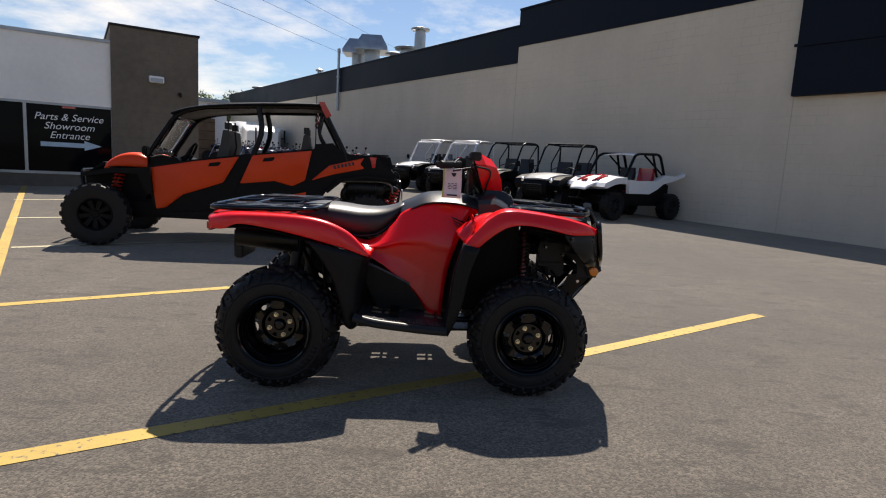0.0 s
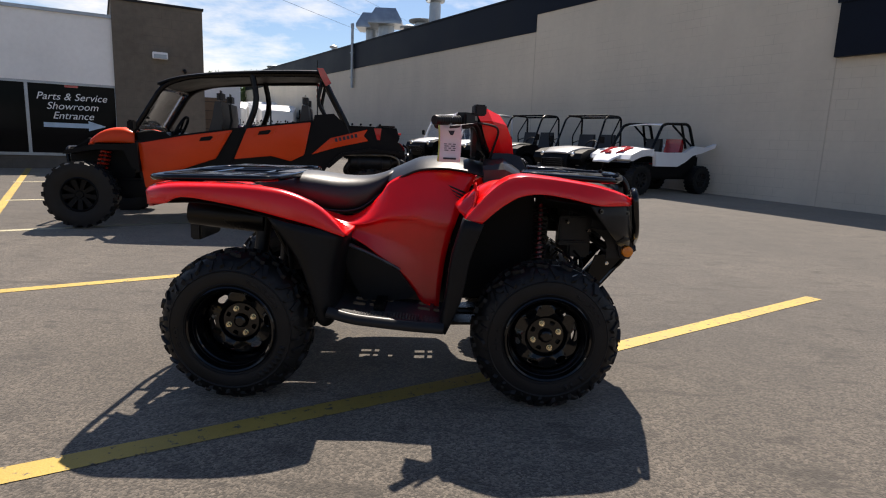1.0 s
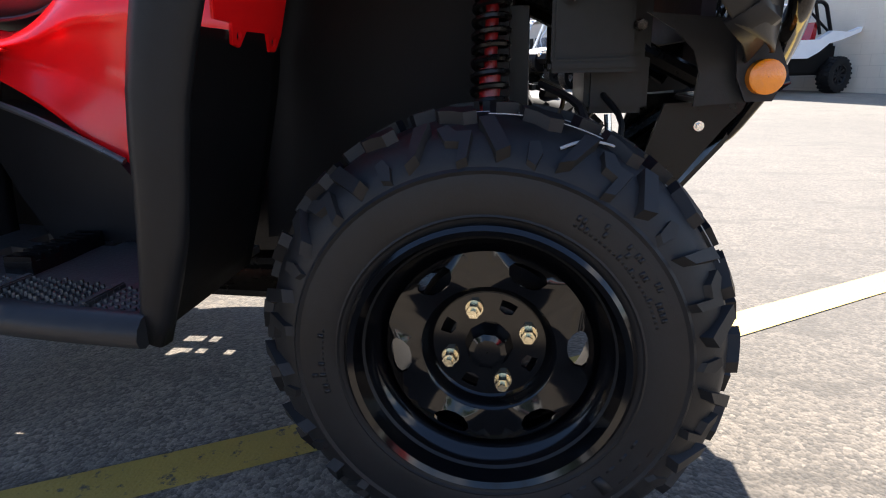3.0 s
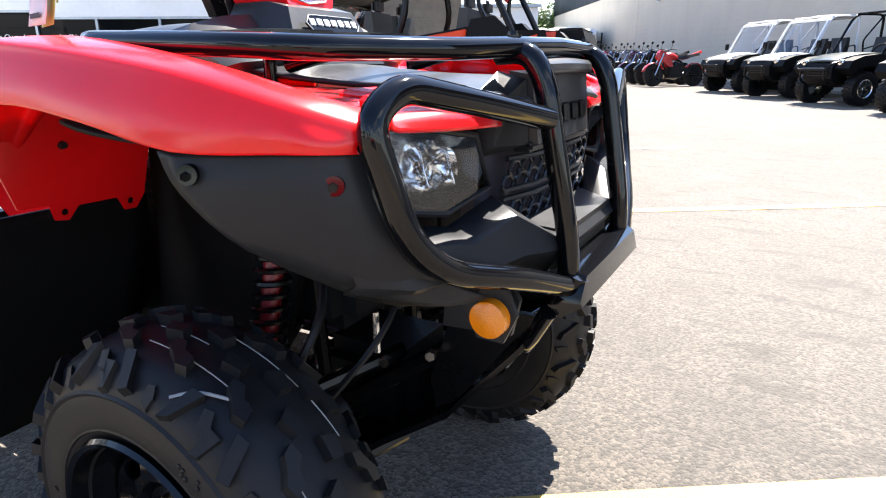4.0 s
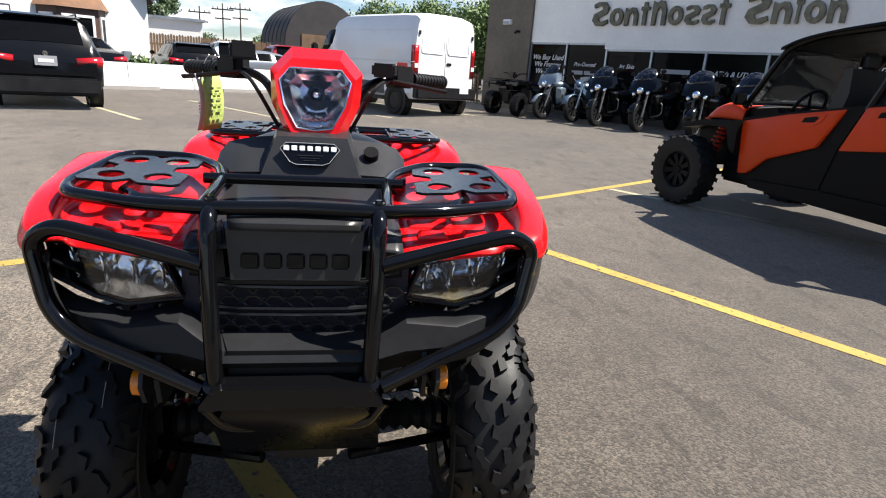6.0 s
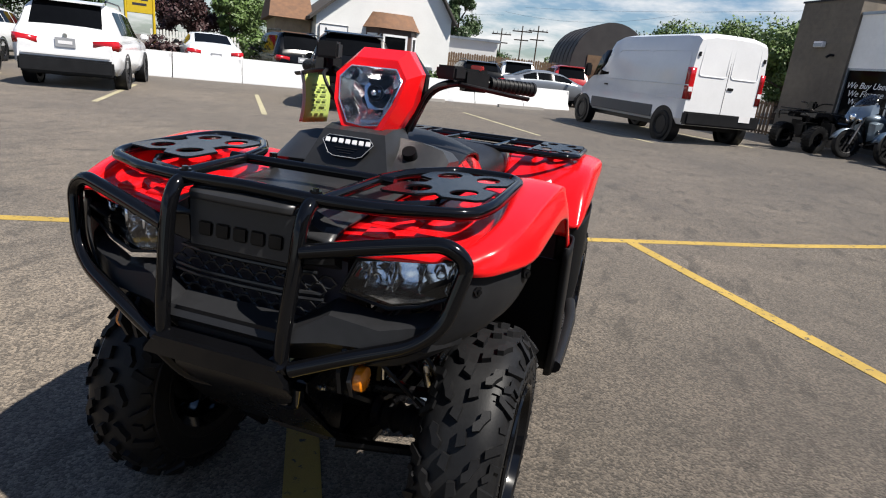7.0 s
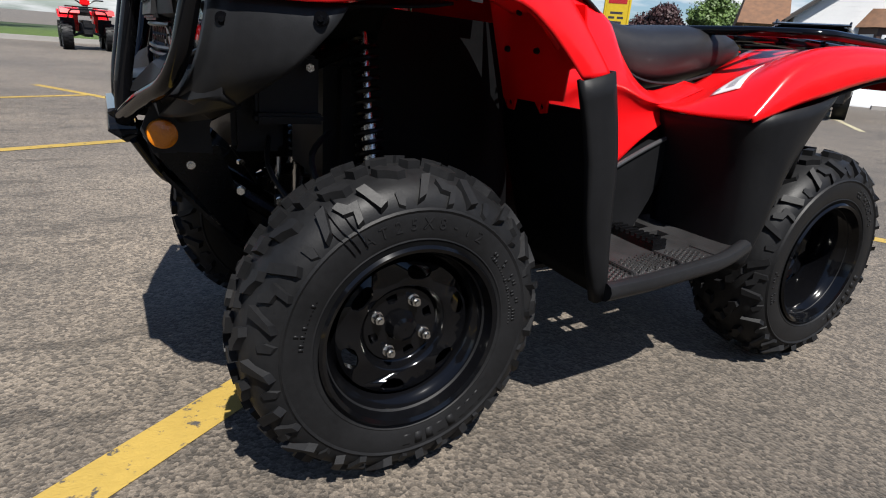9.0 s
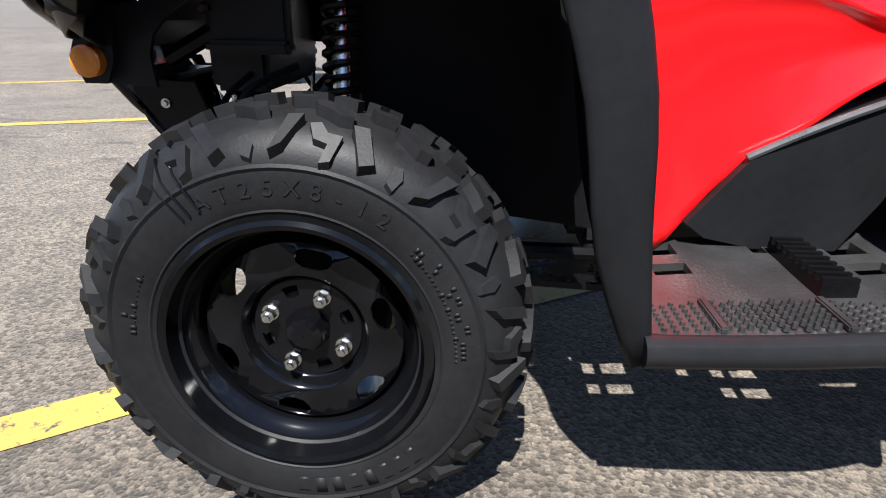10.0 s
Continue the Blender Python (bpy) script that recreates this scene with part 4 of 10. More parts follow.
def quad_fenders(q, s):
    # front fender: from the hood's edge out over the wheel and down behind it
    xs = [0.948, 0.930, 0.895, 0.80, 0.69, 0.58, 0.49, 0.425, 0.36, 0.288]
    up = list(zip(xs, [0.418, 0.436, 0.462, 0.486, 0.496, 0.504, 0.510, 0.51, 0.515, 0.525], [0.862, 0.870, 0.884, 0.909, 0.926, 0.938, 0.941, 0.916, 0.857, 0.772]))
    low = [(0.944, 0.426, 0.836), (0.93, 0.454, 0.838), (0.90, 0.476, 0.839), (0.80, 0.514, 0.840), (0.69, 0.527, 0.862), (0.58, 0.533, 0.876), (0.50, 0.54, 0.866), (0.445, 0.54, 0.836), (0.40, 0.54, 0.80), (0.355, 0.54, 0.758)]
    # the outer wall hollows a little under its rolled edge
    roll = [(x, y + 0.011, z - 0.012) for x, y, z in up]
    mid = [tuple((Vector(a) * 0.45 + Vector(b) * 0.55) + Vector((0, 0.004, 0.0))) for a, b in zip(roll, low)]
    # a broad shoulder stands proud of the shelf under the rack
    inner = [0.370, 0.385, 0.412, 0.430, 0.425, 0.412, 0.405, 0.405, 0.415, 0.43]
    shelf = [0.852, 0.866, 0.872, 0.880, 0.886, 0.893, 0.905, 0.893, 0.852, 0.782]
    crest = [(x, y + 0.012, z + 0.004) for (x, _, z), y in zip(up, inner)]
    foot = [(x, y - 0.008, min(zs, c[2] - 0.004)) for x, y, zs, c in zip(xs, inner, shelf, crest)]
    in2 = [(0.969, 0.28, 0.846), (0.955, 0.28, 0.866), (0.90, 0.30, 0.874), (0.80, 0.31, 0.880), (0.69, 0.32, 0.885), (0.58, 0.33, 0.893), (0.47, 0.33, 0.912), (0.395, 0.34, 0.905), (0.325, 0.36, 0.862), (0.258, 0.38, 0.80)]
    in3 = [(0.972, 0.18, 0.841), (0.958, 0.18, 0.864), (0.90, 0.18, 0.873), (0.80, 0.18, 0.880), (0.69, 0.18, 0.884), (0.58, 0.19, 0.890), (0.47, 0.21, 0.908), (0.395, 0.24, 0.900), (0.325, 0.28, 0.866), (0.258, 0.30, 0.81)]
    bm = bmesh.new()
    skin(bm, [mirror_y(r, s) for r in (in3, in2, foot, crest, up, roll, mid, low)], 4, 4)
    part("front_fender", bm, RED, q, "glossy red plastic front fender", sharp=60, solid=0.005)
    # moulded steps in the shelf under the rack
    for x, y, l, wd in ((0.915, 0.245, 0.028, 0.055), (0.905, 0.33, 0.028, 0.05), (0.84, 0.25, 0.05, 0.09)):
        bm = bmesh.new()
        z = 0.874 - 0.06 * max(0, x - 0.85)
        loft(bm, [[(x - l * k, (y - wd * k) * s, z + h), (x + l * k, (y - wd * k) * s, z + h - 0.004), (x + l * k, (y + wd * k) * s, z + h - 0.004), (x - l * k, (y + wd * k) * s, z + h)] for k, h in ((0.5, -0.01), (0.5, 0.008), (0.40, 0.013))])
        part("fender_step", bm, RED, q, bevel=0.002)
    # rear fender: shelf beside the seat, outer roll, sloping front panel
    o_low = [(-0.915, 0.50, 0.785), (-0.84, 0.535, 0.79), (-0.77, 0.545, 0.818), (-0.63, 0.545, 0.802), (-0.50, 0.545, 0.778), (-0.40, 0.545, 0.755), (-0.30, 0.54, 0.730), (-0.22, 0.535, 0.705), (-0.165, 0.525, 0.685)]
    o_up = [(-0.935, 0.47, 0.835), (-0.85, 0.505, 0.858), (-0.76, 0.515, 0.866), (-0.62, 0.515, 0.868), (-0.48, 0.515, 0.863), (-0.37, 0.512, 0.845), (-0.27, 0.508, 0.802), (-0.205, 0.505, 0.745), (-0.155, 0.50, 0.690)]
    o_mid = [tuple((Vector(a) * 0.5 + Vector(b) * 0.5) + Vector((0, 0.010, 0.008))) for a, b in zip(o_up, o_low)]
    i1 = [(-0.94, 0.40, 0.850), (-0.85, 0.43, 0.868), (-0.76, 0.43, 0.872), (-0.62, 0.43, 0.868), (-0.48, 0.43, 0.856), (-0.38, 0.42, 0.830), (-0.29, 0.41, 0.786), (-0.215, 0.40, 0.735), (-0.16, 0.39, 0.685)]
    i2 = [(-0.945, 0.25, 0.855), (-0.85, 0.29, 0.862), (-0.76, 0.29, 0.864), (-0.62, 0.29, 0.855), (-0.48, 0.29, 0.815), (-0.38, 0.29, 0.765), (-0.29, 0.29, 0.728), (-0.215, 0.29, 0.705), (-0.16, 0.28, 0.690)]
    i3 = [(-0.945, 0.10, 0.855), (-0.85, 0.14, 0.86), (-0.76, 0.15, 0.86), (-0.62, 0.16, 0.85), (-0.48, 0.18, 0.80), (-0.38, 0.19, 0.755), (-0.29, 0.20, 0.725), (-0.215, 0.21, 0.705), (-0.16, 0.22, 0.70)]
    bm = bmesh.new()
    skin(bm, [mirror_y(r, s) for r in (i3, i2, i1, o_up, o_mid, o_low)], 4, 4)
    part("rear_fender", bm, RED, q, "glossy red plastic rear fender", sharp=60, solid=0.005)
    # side panel below the tank, following the seat's edge
    top = [(-0.32, 0.755), (-0.26, 0.735), (-0.19, 0.725), (-0.12, 0.765), (-0.06, 0.83), (-0.03, 0.875), (0.02, 0.905), (0.11, 0.94), (0.22, 0.945), (0.35, 0.935)]
    bot = [(-0.33, 0.715), (-0.28, 0.695), (-0.19, 0.652), (-0.11, 0.605), (-0.05, 0.556), (0.005, 0.512), (0.06, 0.470), (0.10, 0.415), (0.14, 0.362), (0.205, 0.352)]
    # the flank swells to a crease, hollows below it and flares out again at its foot
    rows = []
    for t, out in ((0.0, 0.185), (0.12, 0.215), (0.28, 0.247), (0.36, 0.258), (0.40, 0.259), (0.46, 0.250), (0.62, 0.246), (0.82, 0.256), (1.0, 0.266)):
        row = []
        for (x0, z0), (x1, z1) in zip(top, bot):
            xx = x0 + (x1 - x0) * t + (0.0 if x0 < 0.2 else -0.035 * math.sin(math.pi * t))
            row.append((xx, out * s, z0 + (z1 - z0) * t))
        rows.append(row)
    bm = bmesh.new()
    skin(bm, rows, 3, 3)
    part("side_panel", bm, RED, q, "glossy red side panel", sharp=60, solid=0.005)
    # wing-shaped maker's mark, drawn as plain feather bars
    bm = bmesh.new()
    for k in range(5):
        a = Vector((0.225 + 0.010 * k, s * (0.254 + 0.0072 * k), 0.880 - 0.016 * k))
        b = a + Vector((0.075 - 0.010 * k, 0, -0.028))
        bm.faces.new([bm.verts.new(p) for p in (a, b, b + Vector((0, 0, -0.010)), a + Vector((0.012, 0, -0.011)))])
    part("wing_mark", bm, BLACK_PLASTIC, q, solid=0.002)
    # red inner bracket in the wheel arch, with two tabs
    bm = bmesh.new()
    o = [(0.20, 0.90), (0.50, 0.88), (0.50, 0.79), (0.45, 0.77), (0.43, 0.71), (0.385, 0.708), (0.378, 0.682), (0.356, 0.678), (0.34, 0.70), (0.275, 0.70), (0.262, 0.675), (0.24, 0.675), (0.225, 0.70)]
    holed_plate(bm, [(a * s, b) for a, b in o], [oval(0.362 * s, 0.693, 0.006, 0.006, 8), oval(0.251 * s, 0.69, 0.006, 0.006, 8)], lambda u, v, w: (0.300 - w + (v - 0.70) * 0.22, u, v), 0.005)
    part("arch_bracket", bm, RED, q, "red inner arch panel with two tabs", bevel=0.001)
    for yy, zz in ((0.36, 0.80), (0.26, 0.80), (0.31, 0.87)):
        bm = bmesh.new()
        x = 0.300 + (zz - 0.70) * 0.22
        rod(bm, (x, yy * s, zz), (x + 0.008, yy * s, zz), 0.007, 0.005, 8)
        part("rivet", bm, BLACK_PLASTIC, q)


def quad_guards(q, s):
    # black edge strip behind the front wheel and the splash wall behind it
    bm = bmesh.new()
    skin(bm, [mirror_y(r, s) for r in (
        [(0.285, 0.50, 0.775), (0.245, 0.50, 0.63), (0.228, 0.50, 0.48), (0.205, 0.50, 0.345)],
        [(0.290, 0.548, 0.775), (0.252, 0.548, 0.63), (0.236, 0.548, 0.48), (0.214, 0.545, 0.335)],
        [(0.358, 0.548, 0.757), (0.312, 0.548, 0.62), (0.285, 0.548, 0.46), (0.232, 0.54, 0.318)],
        [(0.362, 0.53, 0.757), (0.318, 0.53, 0.62), (0.290, 0.53, 0.46), (0.238, 0.52, 0.318)])], 3, 4)
    part("front_mudguard", bm, GUARD_BLACK, q, "matt black plastic mudguard strip", sharp=50, solid=0.006)
    bm = bmesh.new()
    skin(bm, [mirror_y(r, s) for r in (
        [(0.298, 0.53, 0.70), (0.280, 0.535, 0.62), (0.262, 0.535, 0.47), (0.225, 0.53, 0.33)],
        [(0.292, 0.40, 0.70), (0.278, 0.40, 0.62), (0.258, 0.40, 0.47), (0.220, 0.40, 0.33)],
        [(0.296, 0.22, 0.70), (0.284, 0.22, 0.62), (0.262, 0.26, 0.47), (0.225, 0.27, 0.34)])], 3, 4)
    part("splash_wall", bm, SHADED_BLACK, q, sharp=50, solid=0.006)
    # inner liner over the front wheel
    bm = bmesh.new()
    skin(bm, [mirror_y(r, s) for r in (
        [(0.95, 0.40, 0.83), (0.80, 0.48, 0.84), (0.66, 0.50, 0.85), (0.60, 0.50, 0.86)],
        [(0.90, 0.28, 0.745), (0.80, 0.28, 0.82), (0.66, 0.28, 0.86), (0.60, 0.28, 0.868)],
        [(0.90, 0.20, 0.74), (0.80, 0.20, 0.78), (0.66, 0.20, 0.80), (0.60, 0.20, 0.80)])], 3, 3)
    part("wheel_arch_liner", bm, SHADED_BLACK, q, sharp=60, solid=0.005)
    # panel added to close the view through; the arch's shade is in its colour
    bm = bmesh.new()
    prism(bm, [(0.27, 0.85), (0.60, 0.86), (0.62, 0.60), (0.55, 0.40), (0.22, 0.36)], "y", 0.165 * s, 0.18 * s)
    part("inner_wall", bm, SHADED_BLACK, q, bevel=0.004)
    # rear guard between foot board and rear wheel
    bm = bmesh.new()
    skin(bm, [mirror_y(r, s) for r in (
        [(-0.455, 0.535, 0.752), (-0.345, 0.535, 0.60), (-0.292, 0.53, 0.45), (-0.268, 0.52, 0.345)],
        [(-0.37, 0.55, 0.736), (-0.30, 0.55, 0.60), (-0.268, 0.548, 0.45), (-0.252, 0.53, 0.335)],
        [(-0.26, 0.545, 0.714), (-0.25, 0.545, 0.60), (-0.240, 0.54, 0.45), (-0.232, 0.52, 0.328)],
        [(-0.17, 0.50, 0.688), (-0.20, 0.50, 0.58), (-0.212, 0.50, 0.45), (-0.212, 0.48, 0.335)],
        [(-0.165, 0.36, 0.68), (-0.19, 0.36, 0.58), (-0.205, 0.36, 0.45), (-0.212, 0.36, 0.345)],
        [(-0.17, 0.26, 0.68), (-0.19, 0.26, 0.58), (-0.205, 0.26, 0.45), (-0.212, 0.26, 0.35)])], 3, 3)
    part("rear_mudguard", bm, GUARD_BLACK, q, "matt black plastic guard before the rear wheel", sharp=50, solid=0.006)
    bm = bmesh.new()
    skin(bm, [mirror_y(r, s) for r in (
        [(-0.88, 0.50, 0.79), (-0.70, 0.53, 0.80), (-0.52, 0.53, 0.77), (-0.40, 0.53, 0.72), (-0.37, 0.52, 0.55)],
        [(-0.88, 0.28, 0.82), (-0.70, 0.28, 0.83), (-0.52, 0.28, 0.79), (-0.40, 0.28, 0.72), (-0.37, 0.28, 0.50)])], 3, 3)
    part("rear_arch_liner", bm, SHADED_BLACK, q, sharp=60, solid=0.005)
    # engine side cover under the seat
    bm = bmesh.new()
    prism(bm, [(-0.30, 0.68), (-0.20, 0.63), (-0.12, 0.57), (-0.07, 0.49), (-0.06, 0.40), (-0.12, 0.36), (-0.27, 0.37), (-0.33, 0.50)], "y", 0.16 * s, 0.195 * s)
    part("engine_cover", bm, SHADED_BLACK, q, "black plastic side cover", bevel=0.012)
    # pale cast fitting low on the engine
    bm = bmesh.new()
    rod(bm, (0.085, 0.20 * s, 0.405), (0.02, 0.22 * s, 0.420), 0.032, 0.026, 14)
    box(bm, (0.058, 0.235 * s, 0.438), (0.05, 0.02, 0.022))
    fit_ = part("cast_fitting", bm, CAST_ALLOY, q, "pale cast alloy engine fitting", bevel=0.005)
    for x, z in ((0.072, 0.452), (0.045, 0.460)):
        bm = bmesh.new()
        rod(bm, (x, 0.235 * s, z - 0.012), (x, 0.246 * s, z), 0.006, 0.005, 6)
        part("bolt", bm, STEEL, fit_)
    # leg shield over the engine's flank, with a rolled upper edge
    bm = bmesh.new()
    prism(bm, [(0.030, 0.508), (-0.07, 0.566), (-0.19, 0.612), (-0.225, 0.585), (-0.165, 0.45), (-0.120, 0.374), (0.0, 0.374), (0.075, 0.388), (0.105, 0.41)], "y", 0.225 * s, 0.283 * s)
    shield = part("leg_shield", bm, GUARD_BLACK, q, "matt black leg shield beside the engine", bevel=0.014)
    # the rolled edge's highlight, put into the paler grey of this lip
    bm = bmesh.new()
    tube(bm, spline([(0.034, 0.279 * s, 0.512), (-0.03, 0.284 * s, 0.547), (-0.11, 0.285 * s, 0.584), (-0.198, 0.281 * s, 0.616)], 14), 0.006, 8)
    part("shield_lip", bm, LIP_HIGHLIGHT, shield, "upper edge coloured pale for its highlight")
    # foot board with slotted grate and serrated peg
    bm = bmesh.new()
    slots = [[(x, s * y) for x, y in ((x0, y0), (x1, y0), (x1, y1), (x0, y1))] for x0, x1 in ((0.183, 0.207), (0.118, 0.168), (-0.086, -0.062), (-0.153, -0.102)) for y0, y1 in ((0.262, 0.308), (0.340, 0.378))]
    slots.append([(x, s * y) for x, y in ((-0.012, 0.262), (0.010, 0.262), (0.010, 0.308), (-0.012, 0.308))])
    outer = [(x, s * y) for x, y in ((-0.235, 0.23), (0.225, 0.23), (0.225, 0.53), (0.17, 0.545), (-0.16, 0.545), (-0.235, 0.52))]
    holed_plate(bm, outer, slots, lambda u, v, w: (u, v, 0.365 + w - 0.10 * max(0, u - 0.05) + 0.10 * max(0, -u - 0.10)), 0.012)
    part("foot_board", bm, FOOT_GREY, q, "black slotted foot board")
    bm = bmesh.new()
    tube(bm, rounded([(0.225, 0.548 * s, 0.345), (0.10, 0.552 * s, 0.352), (-0.13, 0.552 * s, 0.372), (-0.225, 0.535 * s, 0.392)], 0.05), 0.024, 10, flat=0.8)
    part("foot_board_edge", bm, BLACK_PLASTIC, q)
    bm = bmesh.new()
    box(bm, (-0.035, 0.375 * s, 0.384), (0.045, 0.15, 0.018))
    peg = part("foot_peg", bm, SATIN_BLACK, q, "serrated steel foot peg")
    for k in range(9):
        bm = bmesh.new()
        box(bm, (-0.035, (0.305 + 0.0175 * k) * s, 0.397), (0.045, 0.007, 0.009))
        part("tooth", bm, SATIN_BLACK, peg)
    bm = bmesh.new()
    for i in range(35):
        for j in range(6):
            x, y = -0.21 + 0.012 * i, 0.468 + 0.012 * j + (0.006 if i % 2 else 0)
            rod(bm, (x, s * y, 0.374 - 0.10 * max(0, x - 0.05)), (x, s * y, 0.381 - 0.10 * max(0, x - 0.05)), 0.0042, 0.003, 6)
    tagged(part("grip_studs", bm, FOOT_GREY, q), "rows of small raised grip studs", kind="stuff")
    # flat ribs between the fields of studs
    for x in (0.135, -0.005, -0.130):
        bm = bmesh.new()
        box(bm, (x, 0.500 * s, 0.379 - 0.10 * max(0, x - 0.05)), (0.011, 0.078, 0.009))
        part("grip_rib", bm, FOOT_GREY, q, bevel=0.002)


def quad_front(q):
    # centre of the nose: bonnet lid, maker's panel, grille, lower fascia
    bm = bmesh.new()
    skin(bm, [[(x, y, z - 0.010 * (abs(y) / 0.17) ** 2) for y in (-0.185, -0.12, 0, 0.12, 0.185)] for x, z in ((0.52, 0.925), (0.62, 0.912), (0.75, 0.902), (0.88, 0.897), (0.955, 0.89), (0.985, 0.872))], 3, 3)
    part("bonnet_lid", bm, NOSE_SATIN, q, "matt black lid under the front rack", solid=0.006)
    bm = bmesh.new()
    loft(bm, [[(x, -w, z), (x, w, z), (x2, w2, z2), (x2, -w2, z2)] for x, w, z, x2, w2, z2 in ((0.955, 0.125, 0.905, 0.955, 0.118, 0.805), (0.982, 0.116, 0.900, 0.992, 0.108, 0.812))])
    part("maker_panel", bm, NOSE_SATIN, q, "satin black nose panel", bevel=0.008)
    # raised blocks in the place of the maker's letters
    mark = mat("mark_black", (0.0025, 0.0025, 0.003), 0.3, 0.0, spec=0.2)
    for k in range(5):
        bm = bmesh.new()
        box(bm, (0.9893, 0.076 - 0.038 * k, 0.846), (0.006, 0.031, 0.028), Matrix.Rotation(radians(-6), 4, "Y"))
        part("maker_mark", bm, mark, q, bevel=0.003)
    bm = bmesh.new()
    skin(bm, [[(0.93, -0.12, 0.922), (0.935, 0, 0.926), (0.93, 0.12, 0.922)], [(0.985, -0.112, 0.918), (0.992, 0, 0.920), (0.985, 0.112, 0.918)], [(0.992, -0.108, 0.900), (0.999, 0, 0.901), (0.992, 0.108, 0.900)]], 3, 3)
    part("nose_visor", bm, NOSE_SATIN, q, solid=0.006)
    for s in (-1, 1):
        # shoulder block beside the nose panel
        bm = bmesh.new()
        loft(bm, [[(0.94, 0.128 * s, 0.905), (0.94, 0.185 * s, 0.880), (0.94, 0.19 * s, 0.80), (0.94, 0.122 * s, 0.80)], [(0.978, 0.124 * s, 0.895), (0.965, 0.178 * s, 0.866), (0.962, 0.182 * s, 0.815), (0.982, 0.118 * s, 0.812)]])
        part("nose_shoulder", bm, BLACK_PLASTIC, q, bevel=0.008)
    bm = bmesh.new()
    box(bm, (0.935, 0, 0.75), (0.02, 0.40, 0.14))
    part("grille_back", bm, INK, q)
    bm = bmesh.new()
    # wide honeycomb in two bands, its cells closed at both sides by the frame
    for z0 in (0.712, 0.764):
        for r in range(2):
            for c in range(9):
                y, z = -0.152 + 0.038 * c + (0.019 if r % 2 else 0), z0 + 0.0165 * r
                pts = [(0.976 - 0.10 * max(0, abs(y) - 0.12) - 0.06 * (z - 0.70), y + a_, z + b_) for a_, b_ in ((-0.018, 0), (-0.008, 0.011), (0.008, 0.011), (0.018, 0), (0.008, -0.011), (-0.008, -0.011), (-0.018, 0))]
                tube(bm, pts, 0.0026, 5)
    part("grille", bm, GRILLE_PLASTIC, q, "black honeycomb grille")
    for z, w in ((0.698, 0.155), (0.7445, 0.165), (0.7560, 0.165), (0.796, 0.150)):
        bm = bmesh.new()
        tube(bm, [(0.966, -w, z), (0.981, -0.6 * w, z), (0.984, 0, z), (0.981, 0.6 * w, z), (0.966, w, z)], 0.0042, 6)
        part("grille_slat", bm, GRILLE_PLASTIC, q)
    bm = bmesh.new()
    box(bm, (0.974, 0, 0.808), (0.03, 0.25, 0.012))
    part("grille_bar", bm, BLACK_PLASTIC, q, bevel=0.004)
    # lower fascia: a faceted chin from flare to flare
    bm = bmesh.new()
    half = [(0.43, 0.776, 0.900), (0.38, 0.758, 0.928), (0.29, 0.738, 0.956), (0.195, 0.757, 0.966), (0.13, 0.708, 0.985)]
    low1 = [(0.02, 0.758, 0.705, 0.685), (0.030, 0.738, 0.692, 0.662), (0.036, 0.722, 0.690, 0.645), (0.036, 0.735, 0.685, 0.635), (0.045, 0.697, 0.680, 0.635)]
    rows = [[], [], [], []]
    for sg, order in ((-1, range(5)), (1, range(4, -1, -1))):
        for k in order:
            (y, z, x), (dx, z1, z2, z3) = half[k], low1[k]
            for row, p in zip(rows, ((x, y * sg, z), (x + dx, y * sg, z1), (x + dx + 0.012, y * sg * 0.99, z2), (x + dx - 0.02, y * sg * 0.95, z3))):
                row.append(p)
    loft(bm, rows, caps=False, closed=False)
    part("lower_fascia", bm, BLACK_PLASTIC, q, "matt black faceted lower fascia", sharp=20, solid=0.006)
    bm = bmesh.new()
    loft(bm, [[(x, -w, z), (x, w, z), (x2, w, z2), (x2, -w, z2)] for x, w, z, x2, z2 in ((0.98, 0.13, 0.71, 0.98, 0.64), (1.035, 0.11, 0.70, 1.03, 0.645))])
    part("chin", bm, BLACK_PLASTIC, q, "black chin plate", bevel=0.006)
    for s in (-1, 1):
        # headlamp: bowl, reflectors, clear lens, dark bezel
        lens = [(0.962, 0.195, 0.768), (0.958, 0.225, 0.834), (0.950, 0.32, 0.850), (0.912, 0.452, 0.860), (0.917, 0.442, 0.804), (0.945, 0.345, 0.764), (0.956, 0.29, 0.752)]
        bm = bmesh.new()
        loft(bm, [mirror_y([(x - 0.03, y * 0.99, 0.80 + (z - 0.80) * 0.9) for x, y, z in lens], s), mirror_y([(x - 0.032, y, z) for x, y, z in lens], s), mirror_y([(x - 0.004, y, z) for x, y, z in lens], s)], caps=False)
        lamp = part("headlamp", bm, BLACK_PAINT, q, "clear headlamp with bright reflector")
        # bright bowl in two facets, an upper and a lower one
        bm = bmesh.new()
        crease = [((a[0] + b[0]) / 2 - 0.052, (a[1] + b[1]) / 2, (a[2] + b[2]) / 2) for a, b in ((lens[0], lens[1]), (lens[6], lens[2]), (lens[5], lens[2]), (lens[4], lens[3]))]
        upper = [(x - 0.014, y, z - 0.004) for x, y, z in (lens[1], lens[2], lens[2], lens[3])]
        lower = [(x - 0.014, y, z + 0.004) for x, y, z in (lens[0], lens[6], lens[5], lens[4])]
        upper[1] = tuple(0.5 * (a + b) for a, b in zip(upper[0], upper[2]))
        loft(bm, [mirror_y(r, s) for r in (upper, crease, lower)], caps=False, closed=False)
        part("reflector_bowl", bm, SILVER_LENS, lamp, sharp=10)
